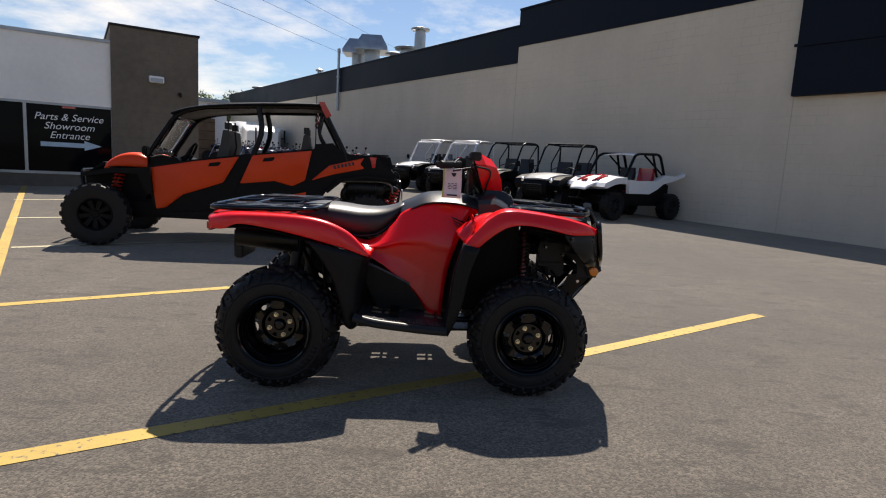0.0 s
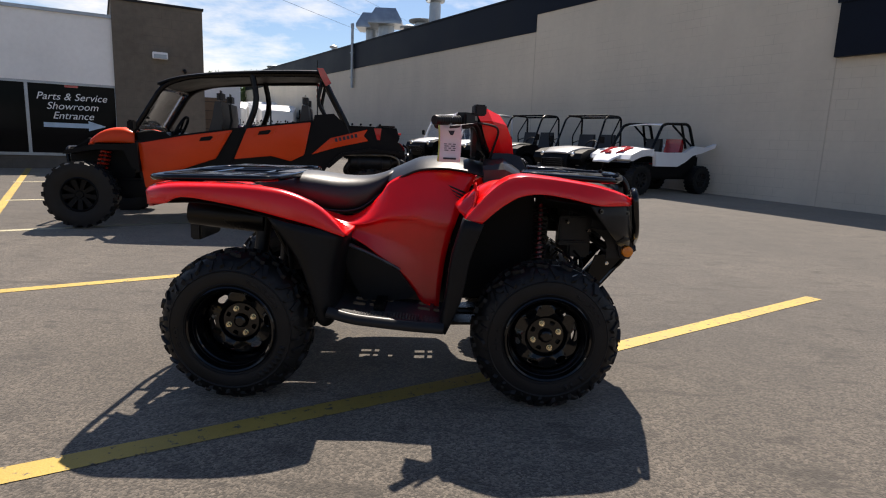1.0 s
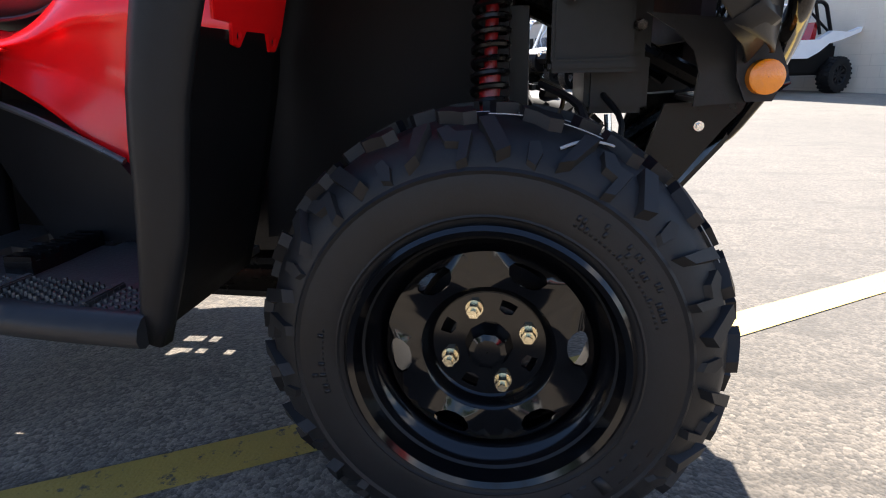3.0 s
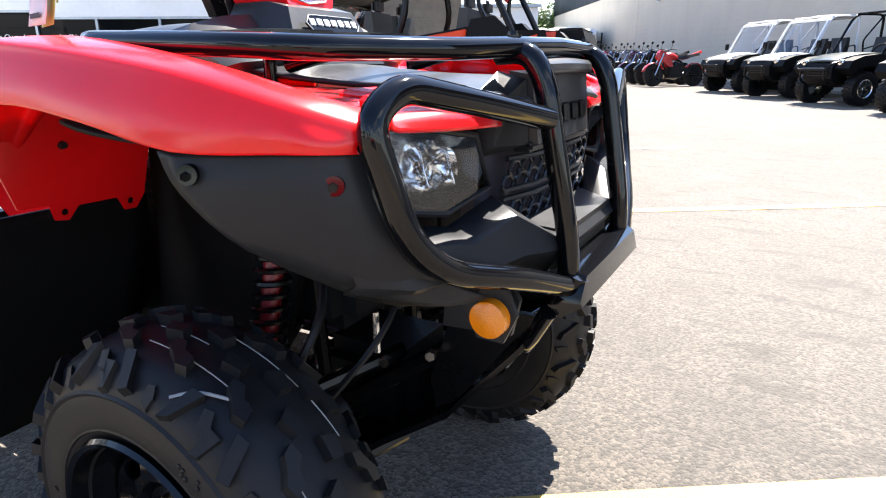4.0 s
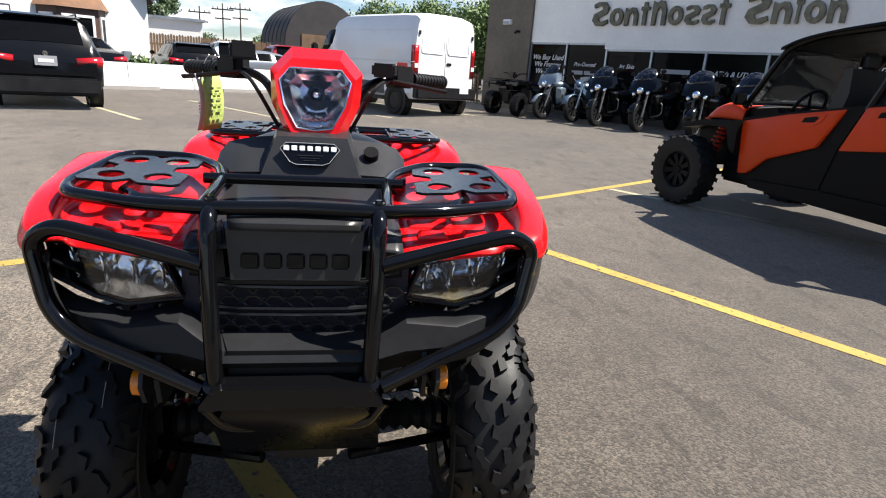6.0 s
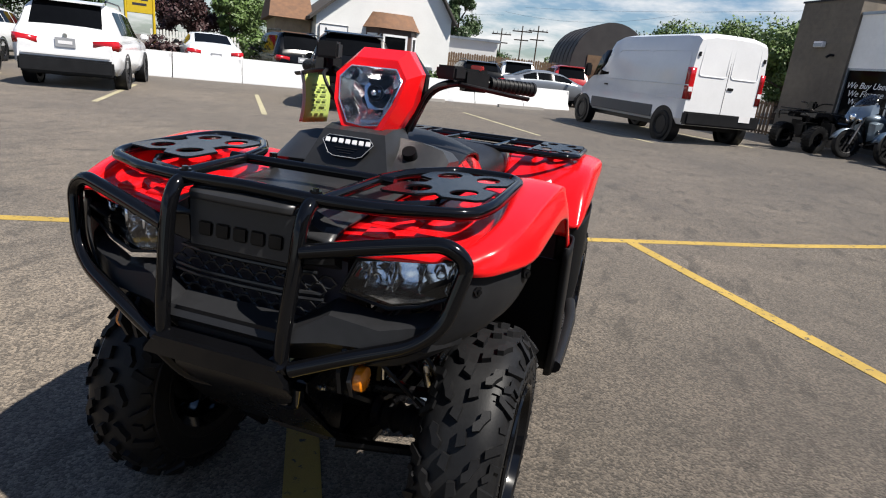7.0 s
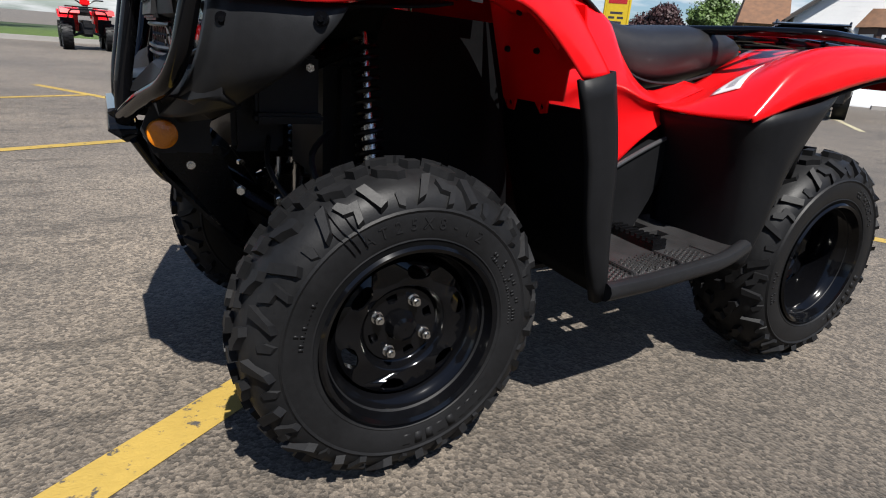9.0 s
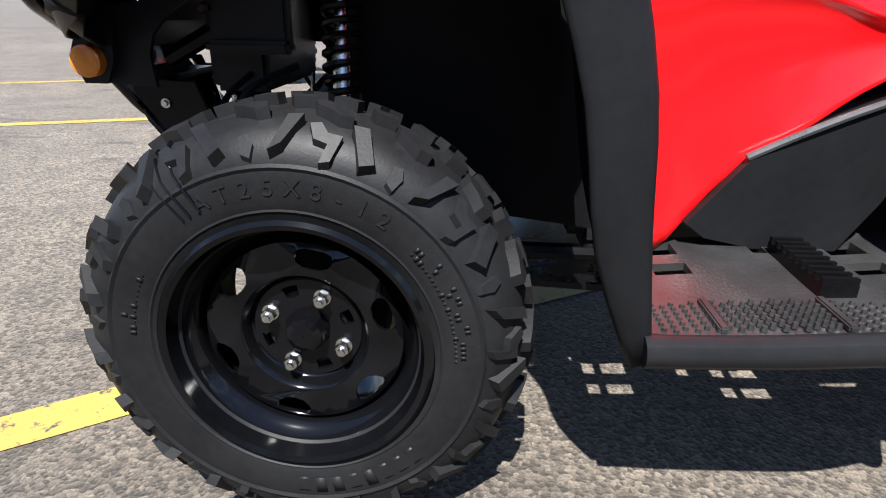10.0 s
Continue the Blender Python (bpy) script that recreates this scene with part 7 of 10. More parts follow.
        panel("head_lamp", [(1.56, 0.93), (1.70, 0.86), (1.74, 0.78), (1.60, 0.82)], 0.36, 0.50, DARK_GLASS, o, s, "dark-lensed head lamp", 0.015)
        # cage
        bar_part("cage_front_bar", [(1.04, 0.62 * s, 1.06), (0.70, 0.60 * s, 1.60), (0.40, 0.58 * s, 1.70), (-0.25, 0.57 * s, 1.755)], 0.030, SATIN_BLACK, o, 0.12, "black steel roll cage bar" if s < 0 else "")
        bar_part("cage_mid_bar", [(-0.18, 0.61 * s, 1.12), (-0.31, 0.60 * s, 1.45), (-0.25, 0.57 * s, 1.75)], 0.034, SATIN_BLACK, o, 0.2)
        bar_part("cage_roof_bar", [(-0.22, 0.57 * s, 1.755), (-1.02, 0.57 * s, 1.80), (-1.33, 0.60 * s, 1.22), (-1.38, 0.60 * s, 1.05)], 0.032, SATIN_BLACK, o)
        bar_part("cage_rear_brace", [(-1.04, 0.54 * s, 1.77), (-0.98, 0.55 * s, 1.48), (-1.12, 0.56 * s, 1.24)], 0.022, SATIN_BLACK, o)
        # red cap panel over the rear end of the roof bar, no lamp
        panel("cage_lamp", [(-0.98, 1.86), (-1.05, 1.86), (-1.14, 1.70), (-1.08, 1.66), (-1.02, 1.76)], 0.55, 0.64, TAIL_RED, o, s, "red cage-top cap", 0.012)
        # suspension
        for x0 in (1.55, -1.61):
            bm = bmesh.new()
            for dx in (-0.18, 0.18):
                for z in (0.34, 0.46):
                    tube(bm, [(x0 * 0.97 + dx, 0.22 * s, z + 0.05), (x0, 0.62 * s, z - 0.03)], 0.018, 8)
            part("suspension_arm", bm, SATIN_BLACK, o)
            a, b = (Vector((1.47, 0.56 * s, 0.46)), Vector((1.36, 0.47 * s, 0.90))) if x0 > 0 else (Vector((-1.93, 0.50 * s, 0.44)), Vector((-2.03, 0.42 * s, 0.86)))
            bm = bmesh.new()
            rod(bm, a, b, 0.028, 0.028, 10)
            sh = part("shock_absorber", bm, DARK_METAL, o)
            d = (b - a).normalized()
            e = d.orthogonal().normalized()
            g = d.cross(e)
            bm = bmesh.new()
            tube(bm, [a.lerp(b, 0.1 + 0.8 * t / 72) + (e * math.cos(t * 0.7) + g * math.sin(t * 0.7)) * 0.052 for t in range(73)], 0.013, 6)
            part("spring", bm, SPRING_ORANGE, sh, "orange-red coil spring")
        for x in (0.46, -0.52):
            bucket_seat(o, x, 0.30 * s, 0.74, VINYL)
            bm = bmesh.new()
            box(bm, (x - 0.31, 0.30 * s, 1.50), (0.07, 0.22, 0.15))
            part("head_rest", bm, VINYL, o, bevel=0.035)
        bm = bmesh.new()
        box(bm, (1.02, 0.72 * s, 1.13), (0.06, 0.14, 0.11))
        tube(bm, [(0.98, 0.60 * s, 1.08), (1.01, 0.68 * s, 1.11)], 0.014, 8)
        part("side_mirror", bm, MATT_BLACK, o, bevel=0.015)
    # roof: a thick, nearly flat moulding with a turned-down edge and two long ribs
    bm = bmesh.new()
    skin(bm, [[(x, y, z - (0.035 if abs(y) > 0.6 else 0.0)) for y in (-0.63, -0.59, -0.25, 0.25, 0.59, 0.63)] for x, z in ((0.76, 1.615), (0.55, 1.69), (0.2, 1.75), (-0.3, 1.80), (-0.75, 1.83), (-1.04, 1.84))], 3, 3)
    rf = part("roof", bm, MATT_BLACK, o, "black moulded roof panel", solid=0.045)
    for y in (-0.3, 0.3):
        bm = bmesh.new()
        tube(bm, [(x, y, z) for x, z in ((0.40, 1.735), (0.1, 1.775), (-0.3, 1.805), (-0.9, 1.84))], 0.025, 8)
        part("roof_rib", bm, MATT_BLACK, rf)
    bm = bmesh.new()
    rows = [[(1.02, -0.58, 1.10), (1.07, 0, 1.12), (1.02, 0.58, 1.10)], [(0.87, -0.57, 1.34), (0.92, 0, 1.36), (0.87, 0.57, 1.34)], [(0.73, -0.56, 1.57), (0.77, 0, 1.59), (0.73, 0.56, 1.57)]]
    skin(bm, rows, 3, 3)
    ws = part("windshield", bm, glass_mat("shield_glass", (0.86, 0.88, 0.90), 0.05, 0.8), o, "clear plastic windshield", solid=0.005)
    ws.visible_shadow = False
    bm = bmesh.new()
    for r in (rows[0], rows[2]):
        tube(bm, spline([Vector(p) for p in r], 4), 0.022, 8)
    part("shield_rail", bm, SATIN_BLACK, ws)
    bm = bmesh.new()
    skin(bm, [[(1.02, -0.58, 1.05), (1.02, 0, 1.09), (1.02, 0.58, 1.05)], [(1.25, -0.42, 1.07), (1.25, 0, 1.08), (1.25, 0.42, 1.07)], [(1.58, -0.30, 0.97), (1.60, 0, 0.99), (1.58, 0.30, 0.97)], [(1.77, -0.25, 0.83), (1.79, 0, 0.85), (1.77, 0.25, 0.83)]], 3, 3)
    part("hood", bm, MATT_BLACK, o, "black hood centre", solid=0.02)
    bm = bmesh.new()
    box(bm, (1.68, 0, 0.66), (0.14, 0.46, 0.30))
    gr = part("front_grille", bm, MATT_BLACK, o, bevel=0.03)
    for k in range(4):
        bm = bmesh.new()
        box(bm, (1.755, 0, 0.55 + 0.07 * k), (0.02, 0.40, 0.022))
        part("slat", bm, SATIN_BLACK, gr)
    bar_part("front_bumper", [(1.62, -0.30, 0.48), (1.86, -0.26, 0.55), (1.90, -0.22, 0.85), (1.90, 0.22, 0.85), (1.86, 0.26, 0.55), (1.62, 0.30, 0.48)], 0.022, SATIN_BLACK, o)
    bm = bmesh.new()
    box(bm, (0.0, 0, 0.42), (2.6, 1.02, 0.22))
    part("floor_pan", bm, MATT_BLACK, o, bevel=0.03)
    bm = bmesh.new()
    prism(bm, [(0.66, 0.72), (0.62, 0.98), (0.72, 1.07), (1.02, 1.05), (1.02, 0.70)], "y", -0.56, 0.56)
    part("dashboard", bm, MATT_BLACK, o, bevel=0.03)
    bm = bmesh.new()
    m = Matrix.Translation((0.62, 0.30, 1.10)) @ Matrix.Rotation(radians(62), 4, "Y")
    tube(bm, [m @ Vector((0.17 * math.cos(a), 0.17 * math.sin(a), 0)) for a in (2 * math.pi * i / 20 for i in range(20))], 0.016, 8, closed=True)
    for a in (0.5, 2.6, 4.7):
        tube(bm, [m @ Vector((0, 0, 0.0)), m @ Vector((0.17 * math.cos(a), 0.17 * math.sin(a), 0))], 0.012, 6)
    rod(bm, (0.62, 0.30, 1.10), (0.76, 0.30, 1.02), 0.03, 0.03, 8)
    part("steering_wheel", bm, MATT_BLACK, o)
    bm = bmesh.new()
    box(bm, (-1.52, 0, 1.0), (0.80, 0.86, 0.30))
    part("cargo_bed", bm, MATT_BLACK, o, "black cargo bed", bevel=0.03)
    bm = bmesh.new()
    prism(bm, [(-1.70, 1.02), (-1.68, 1.23), (-1.93, 1.22), (-1.97, 1.10), (-1.92, 0.98)], "y", -0.42, 0.42)
    tg = part("tailgate_box", bm, MATT_BLACK, o, bevel=0.02)
    bm = bmesh.new()
    box(bm, (-1.81, 0, 1.238), (0.22, 0.76, 0.02))
    part("lid", bm, SATIN_BLACK, tg, bevel=0.008)
    bm = bmesh.new()
    prism(bm, [(-1.94, 0.98), (-2.04, 0.95), (-2.06, 0.70), (-1.98, 0.62), (-1.90, 0.66)], "y", -0.36, 0.36)
    part("rear_panel", bm, MATT_BLACK, o, bevel=0.02)
    bm = bmesh.new()
    box(bm, (-1.62, 0, 0.62), (0.55, 0.44, 0.44))
    rod(bm, (-1.45, -0.24, 0.66), (-1.45, 0.30, 0.66), 0.15, 0.14, 20)
    part("engine", bm, DARK_METAL, o, bevel=0.03)
    # silencer with banded shell, bracket and outlet pipe
    bm = bmesh.new()
    turned(bm, Vector((-1.34, 0.53, 0.80)), Vector((-1.88, 0.50, 0.80)), [(0.0, 0.03), (0.03, 0.07), (0.08, 0.088), (0.2, 0.09), (0.21, 0.096), (0.25, 0.096), (0.26, 0.09), (0.7, 0.088), (0.71, 0.095), (0.76, 0.095), (0.77, 0.085), (0.93, 0.072), (1.0, 0.03)], 18)
    sil = part("exhaust_can", bm, DARK_METAL, o, "dull steel silencer")
    bm = bmesh.new()
    tube(bm, rounded([(-1.86, 0.50, 0.80), (-1.97, 0.50, 0.82), (-2.03, 0.47, 0.78)], 0.05, 4), 0.035, 10)
    part("outlet", bm, DARK_METAL, sil)
    bm = bmesh.new()
    tube(bm, rounded([(-1.36, 0.56, 0.79), (-1.30, 0.56, 0.70), (-1.36, 0.40, 0.62)], 0.05, 4), 0.03, 10)
    part("inlet", bm, DARK_METAL, sil)
    bar_part("shield_bar", [(-1.30, 0.62, 0.88), (-1.84, 0.62, 0.895), (-1.95, 0.60, 0.85), (-1.96, 0.58, 0.74)], 0.013, STEEL_DARK, o, 0.06)
    bar_part("rear_bumper", [(-1.75, -0.34, 0.50), (-2.07, -0.30, 0.56), (-2.10, -0.26, 0.90), (-2.10, 0.26, 0.90), (-2.07, 0.30, 0.56), (-1.75, 0.34, 0.50)], 0.022, SATIN_BLACK, o)
    bar_part("tow_loop", [(-2.08, -0.30, 1.02), (-2.15, -0.30, 0.98), (-2.15, -0.30, 0.82), (-2.10, -0.30, 0.78)], 0.016, SATIN_BLACK, o, 0.05)
    bm = bmesh.new()
    box(bm, (-2.12, 0.32, 0.72), (0.012, 0.10, 0.15))
    pt = part("paper_tag", bm, WHITE_PLASTIC, o)
    bm = bmesh.new()
    box(bm, (-2.128, 0.32, 0.70), (0.004, 0.05, 0.06))
    part("print", bm, INK, pt)
    # small striped flag on the rear bar
    fl = thing("small_flag", "small red and white striped flag on a staff", "flag", Matrix.Translation((-1.43, 4.99, GZ(-1.43, 4.99))))
    bm = bmesh.new()
    rod(bm, (0, 0, 1.15), (0, 0, 1.98), 0.008, 0.006, 6)
    part("staff", bm, SATIN_BLACK, fl)
    for k in range(7):
        bm = bmesh.new()
        z = 1.85 - 0.035 * k
        loft(bm, [[(0.03 * math.sin(u * 9), 0.01 + u * 0.16, z - 0.16 * u), (0.03 * math.sin(u * 9), 0.01 + u * 0.16, z - 0.033 - 0.16 * u)] for u in (0, 0.25, 0.5, 0.75, 1)], caps=False, closed=False)
        part("stripe", bm, TAIL_RED if k % 2 == 0 else WHITE_PLASTIC, fl, solid=0.002)


CLEAR_SCREEN = glass_mat("clear_screen", (1.0, 1.0, 1.0), 0.03, 0.97)


def parked_utv(s, out, turn, hood, bodyc, cage, screen, roofed, label, rimm, bull=False):
    """A two-seat utility side-by-side, nose away from the wall."""
    p = along_wall(s, out, 0)
    u = thing("utility_vehicle", label, "off-road vehicle", Matrix.Translation((p.x, p.y, GZ(p.x, p.y))) @ Matrix.Rotation(radians(213 + turn), 4, "Z") @ Matrix.Scale(0.93, 4), group="vehicles along the wall")
    front_arch = [(0.98 + 0.43 * math.cos(t), 0.33 + 0.43 * math.sin(t)) for t in (radians(v) for v in (38, 60, 80, 100, 120, 142, 160))]
    rear_arch = [(-0.98 + 0.43 * math.cos(t), 0.33 + 0.43 * math.sin(t)) for t in (radians(v) for v in (20, 38, 60, 80, 100, 120, 145))]
    for q in (-1, 1):
        road_wheel(u, 0.98, 0.60 * q, 0.33, 0.33, 0.23, 0.175, q, True, 8, rimm, 10)
        road_wheel(u, -0.98, 0.60 * q, 0.33, 0.33, 0.25, 0.175, q, True, 8, rimm, 20)
        panel("fender", [(0.50, 0.97), (0.78, 0.985), (1.12, 0.95), (1.38, 0.86), (1.44, 0.72)] + front_arch + [(0.50, 0.45)], 0.36, 0.69, MATT_BLACK, u, q, "", 0.02)
        panel("fender_flare", [(x + 0.0, z) for x, z in front_arch[1:6]] + [(0.98 + 0.47 * math.cos(radians(v)), 0.33 + 0.47 * math.sin(radians(v))) for v in (142, 120, 100, 80, 60)], 0.68, 0.73, MATT_BLACK, u, q, "", 0.008)
        panel("door", [(0.49, 0.93), (-0.36, 0.90), (-0.40, 0.42), (0.42, 0.40), (0.49, 0.46)], 0.60, 0.67, bodyc, u, q, "", 0.02)
        panel("side_sill", [(0.52, 0.42), (-0.52, 0.42), (-0.50, 0.33), (0.48, 0.32)], 0.52, 0.70, MATT_BLACK, u, q, "", 0.015)
        panel("bed_side", [(-0.43, 0.98), (-1.50, 0.98), (-1.50, 0.70), (-1.36, 0.62)] + rear_arch[::-1] + [(-0.43, 0.46)], 0.58, 0.66, bodyc, u, q, "", 0.015)
        bar_part("cage_bar", [(0.62, 0.60 * q, 0.98), (0.25, 0.58 * q, 1.72), (0.10, 0.57 * q, 1.82), (-0.45, 0.57 * q, 1.82), (-0.55, 0.58 * q, 1.76), (-0.60, 0.60 * q, 0.9)], 0.026, cage, u, 0.09)
        bar_part("cage_brace", [(-0.50, 0.57 * q, 1.76), (-0.12, 0.58 * q, 1.30), (-0.20, 0.60 * q, 0.92)], 0.018, cage, u)
        bar_part("side_net_bar", [(-0.22, 0.62 * q, 1.12), (-0.52, 0.62 * q, 1.20), (-0.56, 0.62 * q, 0.98)], 0.014, SATIN_BLACK, u, 0.06)
        bucket_seat(u, -0.1, 0.30 * q, 0.66, VINYL)
        bm = bmesh.new()
        lathe(bm, [(0.001, 1.425), (0.05, 1.42), (0.062, 1.40), (0.066, 1.34)], (0, 0.44 * q, 0.83), 18, "x")
        part("headlamp", bm, SILVER_LENS, u, "round clear headlamp" if q < 0 else "")
        bm = bmesh.new()
        for z in (0.36, 0.47):
            tube(bm, [(1.02, 0.20 * q, z + 0.06), (0.98, 0.52 * q, z - 0.03)], 0.018, 6)
        tube(bm, [(1.0, 0.46 * q, 0.36), (0.96, 0.36 * q, 0.80)], 0.032, 8)
        part("suspension", bm, SATIN_BLACK, u)
        bm = bmesh.new()
        box(bm, (0.60, 0.74 * q, 1.20), (0.04, 0.13, 0.16))
        tube(bm, [(0.60, 0.62 * q, 1.08), (0.60, 0.70 * q, 1.16)], 0.012, 6)
        part("side_mirror", bm, MATT_BLACK, u, bevel=0.012)
    bar_part("cage_cross_bar", [(0.14, -0.57, 1.82), (0.14, 0.57, 1.82)], 0.024, cage, u)
    bar_part("cage_cross_bar", [(-0.5, -0.57, 1.80), (-0.5, 0.57, 1.80)], 0.024, cage, u)
    bm = bmesh.new()
    skin(bm, [[(0.55, -0.60, 1.0), (0.55, 0, 1.04), (0.55, 0.60, 1.0)], [(0.95, -0.50, 0.995), (0.95, 0, 1.03), (0.95, 0.50, 0.995)], [(1.26, -0.40, 0.93), (1.29, 0, 0.95), (1.26, 0.40, 0.93)], [(1.43, -0.36, 0.86), (1.46, 0, 0.87), (1.43, 0.36, 0.86)]], 3, 3)
    part("hood", bm, hood, u, solid=0.03)
    bm = bmesh.new()
    prism(bm, [(1.10, 0.90), (1.42, 0.84), (1.49, 0.72), (1.47, 0.52), (1.34, 0.40), (1.10, 0.42)], "y", -0.35, 0.35)
    gr = part("grille", bm, MATT_BLACK, u, bevel=0.03)
    for k in range(4):
        bm = bmesh.new()
        box(bm, (1.485, 0, 0.58 + 0.05 * k), (0.025, 0.50, 0.016))
        part("slat", bm, GRILLE_PLASTIC, gr)
    bm = bmesh.new()
    box(bm, (-0.2, 0, 0.45), (2.3, 1.1, 0.18))
    part("floor_pan", bm, MATT_BLACK, u, bevel=0.03)
    bm = bmesh.new()
    box(bm, (-0.95, 0, 0.72), (1.0, 1.18, 0.12))
    part("bed_floor", bm, MATT_BLACK, u)
    bm = bmesh.new()
    box(bm, (0.50, 0, 0.84), (0.16, 1.1, 0.26))
    part("dashboard", bm, MATT_BLACK, u, bevel=0.03)
    bm = bmesh.new()
    m = Matrix.Translation((0.36, 0.30, 1.05)) @ Matrix.Rotation(radians(58), 4, "Y")
    tube(bm, [m @ Vector((0.17 * math.cos(a), 0.17 * math.sin(a), 0)) for a in (2 * math.pi * i / 16 for i in range(16))], 0.015, 6, closed=True)
    part("steering_wheel", bm, MATT_BLACK, u)
    bars_ = [(1.46, -0.32, 0.42), (1.60, -0.30, 0.50), (1.62, -0.28, 0.72), (1.62, 0.28, 0.72), (1.60, 0.30, 0.50), (1.46, 0.32, 0.42)]
    bar_part("front_bumper", bars_, 0.022, SATIN_BLACK, u, 0.06)
    if bull:
        bar_part("bull_bar", [(1.45, -0.44, 0.84), (1.62, -0.42, 0.80), (1.64, -0.36, 0.70), (1.64, 0.36, 0.70), (1.62, 0.42, 0.80), (1.45, 0.44, 0.84)], 0.02, SATIN_BLACK, u, 0.06)
    if screen:
        bm = bmesh.new()
        skin(bm, [[(0.64, -0.58, 1.0), (0.66, 0, 1.02), (0.64, 0.58, 1.0)], [(0.26, -0.55, 1.72), (0.28, 0, 1.74), (0.26, 0.55, 1.72)]], 3, 3)
        part("windshield", bm, CLEAR_SCREEN, u, "clear windshield").visible_shadow = False
        bar_part("screen_frame", [(0.66, -0.60, 1.0), (0.27, -0.57, 1.74), (0.27, 0.57, 1.74), (0.66, 0.60, 1.0)], 0.032, WHITE_PLASTIC, u, 0.05)
    if roofed:
        bm = bmesh.new()
        skin(bm, [[(0.20, -0.60, 1.80), (0.22, 0, 1.84), (0.20, 0.60, 1.80)], [(-0.15, -0.60, 1.84), (-0.15, 0, 1.88), (-0.15, 0.60, 1.84)], [(-0.58, -0.58, 1.82), (-0.60, 0, 1.86), (-0.58, 0.58, 1.82)]], 3, 3)
        part("roof", bm, roofed, u, solid=0.03)
    return u


def build_sport_utv():
    """The white one with red graphics on its nose."""
    p0 = Vector((4.92, 10.97, 0))
    u = thing("sport_side_by_side", "white sport side-by-side with red graphics and black cage", "off-road vehicle", Matrix.Translation((p0.x, p0.y, GZ(p0.x, p0.y))) @ Matrix.Rotation(radians(212), 4, "Z") @ Matrix.Scale(0.93, 4), group="vehicles along the wall")
    white = mat("white_plastic_body", (0.78, 0.80, 0.83), 0.3, 0, 0.05, 2, coat=0.3)
    for q in (-1, 1):
        road_wheel(u, 1.10, 0.66 * q, 0.345, 0.345, 0.23, 0.185, q, True, 9, DARK_METAL, 5)
        road_wheel(u, -1.10, 0.66 * q, 0.345, 0.345, 0.27, 0.185, q, True, 9, DARK_METAL, 15)
        panel("side_body", [(0.62, 1.0), (0.58, 0.66), (-0.20, 0.66), (-0.50, 0.78), (-0.75, 0.93), (-1.10, 1.00), (-1.62, 1.14), (-1.66, 1.24), (-1.30, 1.14), (-0.80, 1.16), (-0.45, 1.0), (0.2, 0.98)], 0.62, 0.72, white, u, q, "white door and rear wing", 0.03)
        panel("nose_side", [(0.62, 1.06), (1.05, 1.02), (1.38, 0.90), (1.44, 0.80), (1.34, 0.76), (1.05, 0.86), (0.80, 0.90), (0.62, 0.88)], 0.22, 0.66, white, u, q, "white nose fairing", 0.04)
        panel("lower_sill", [(0.66, 0.70), (0.95, 0.66), (0.62, 0.40), (-0.55, 0.40), (-0.95, 0.66), (-0.75, 0.92), (-0.2, 0.70)], 0.50, 0.62, MATT_BLACK, u, q, "black lower body", 0.02)
        bar_part("cage_cross", [(-0.05, 0.57 * q, 1.64), (-0.92, 0.60 * q, 1.10)], 0.024, SATIN_BLACK, u)
        bar_part("cage_bar", [(0.68, 0.62 * q, 1.0), (0.32, 0.58 * q, 1.60), (0.15, 0.56 * q, 1.65), (-0.60, 0.56 * q, 1.68), (-0.70, 0.58 * q, 1.62), (-0.95, 0.60 * q, 1.05)], 0.036, SATIN_BLACK, u, 0.08)
        bar_part("cage_brace", [(-0.40, 0.57 * q, 1.66), (-0.60, 0.60 * q, 1.1)], 0.03, SATIN_BLACK, u)
        bucket_seat(u, -0.25, 0.30 * q, 0.62, TAIL_RED if q > 0 else VINYL)
        for x0 in (1.10, -1.10):
            bm = bmesh.new()
            for dx in (-0.2, 0.15):
                for z in (0.34, 0.48):
                    tube(bm, [(x0 * 0.9 + dx, 0.22 * q, z + 0.06), (x0, 0.56 * q, z - 0.03)], 0.016, 6)
            tube(bm, [(x0, 0.50 * q, 0.42), (x0 * 0.93, 0.36 * q, 0.92)], 0.035, 8)
            part("suspension", bm, SATIN_BLACK, u)
    bm = bmesh.new()
    skin(bm, [[(0.60, -0.60, 1.06), (0.60, 0, 1.10), (0.60, 0.60, 1.06)], [(1.05, -0.50, 1.0), (1.05, 0, 1.05), (1.05, 0.50, 1.0)], [(1.45, -0.36, 0.86), (1.5, 0, 0.9), (1.45, 0.36, 0.86)], [(1.66, -0.25, 0.72), (1.70, 0, 0.73), (1.66, 0.25, 0.72)]], 3, 3)
    hd = part("hood", bm, white, u, "white hood with red shapes", solid=0.02)
    for x, y, w, l in ((1.15, 0.24, 0.16, 0.5), (1.15, -0.24, 0.16, 0.5), (0.85, 0.0, 0.3, 0.16), (1.42, 0.0, 0.2, 0.12)):
        bm = bmesh.new()
        vs = [(x + l / 2, y - w * 0.2), (x + l / 4, y + w / 2), (x - l / 2, y + w * 0.3), (x - l / 3, y - w / 2)]
        bm.faces.new([bm.verts.new((a, b, 1.135 - 0.16 * max(0, a - 0.6) - 0.26 * max(0, a - 1.0) ** 2 * 1.4)) for a, b in vs])
        part("red_graphic", bm, TAIL_RED, hd, solid=0.03)
    bm = bmesh.new()
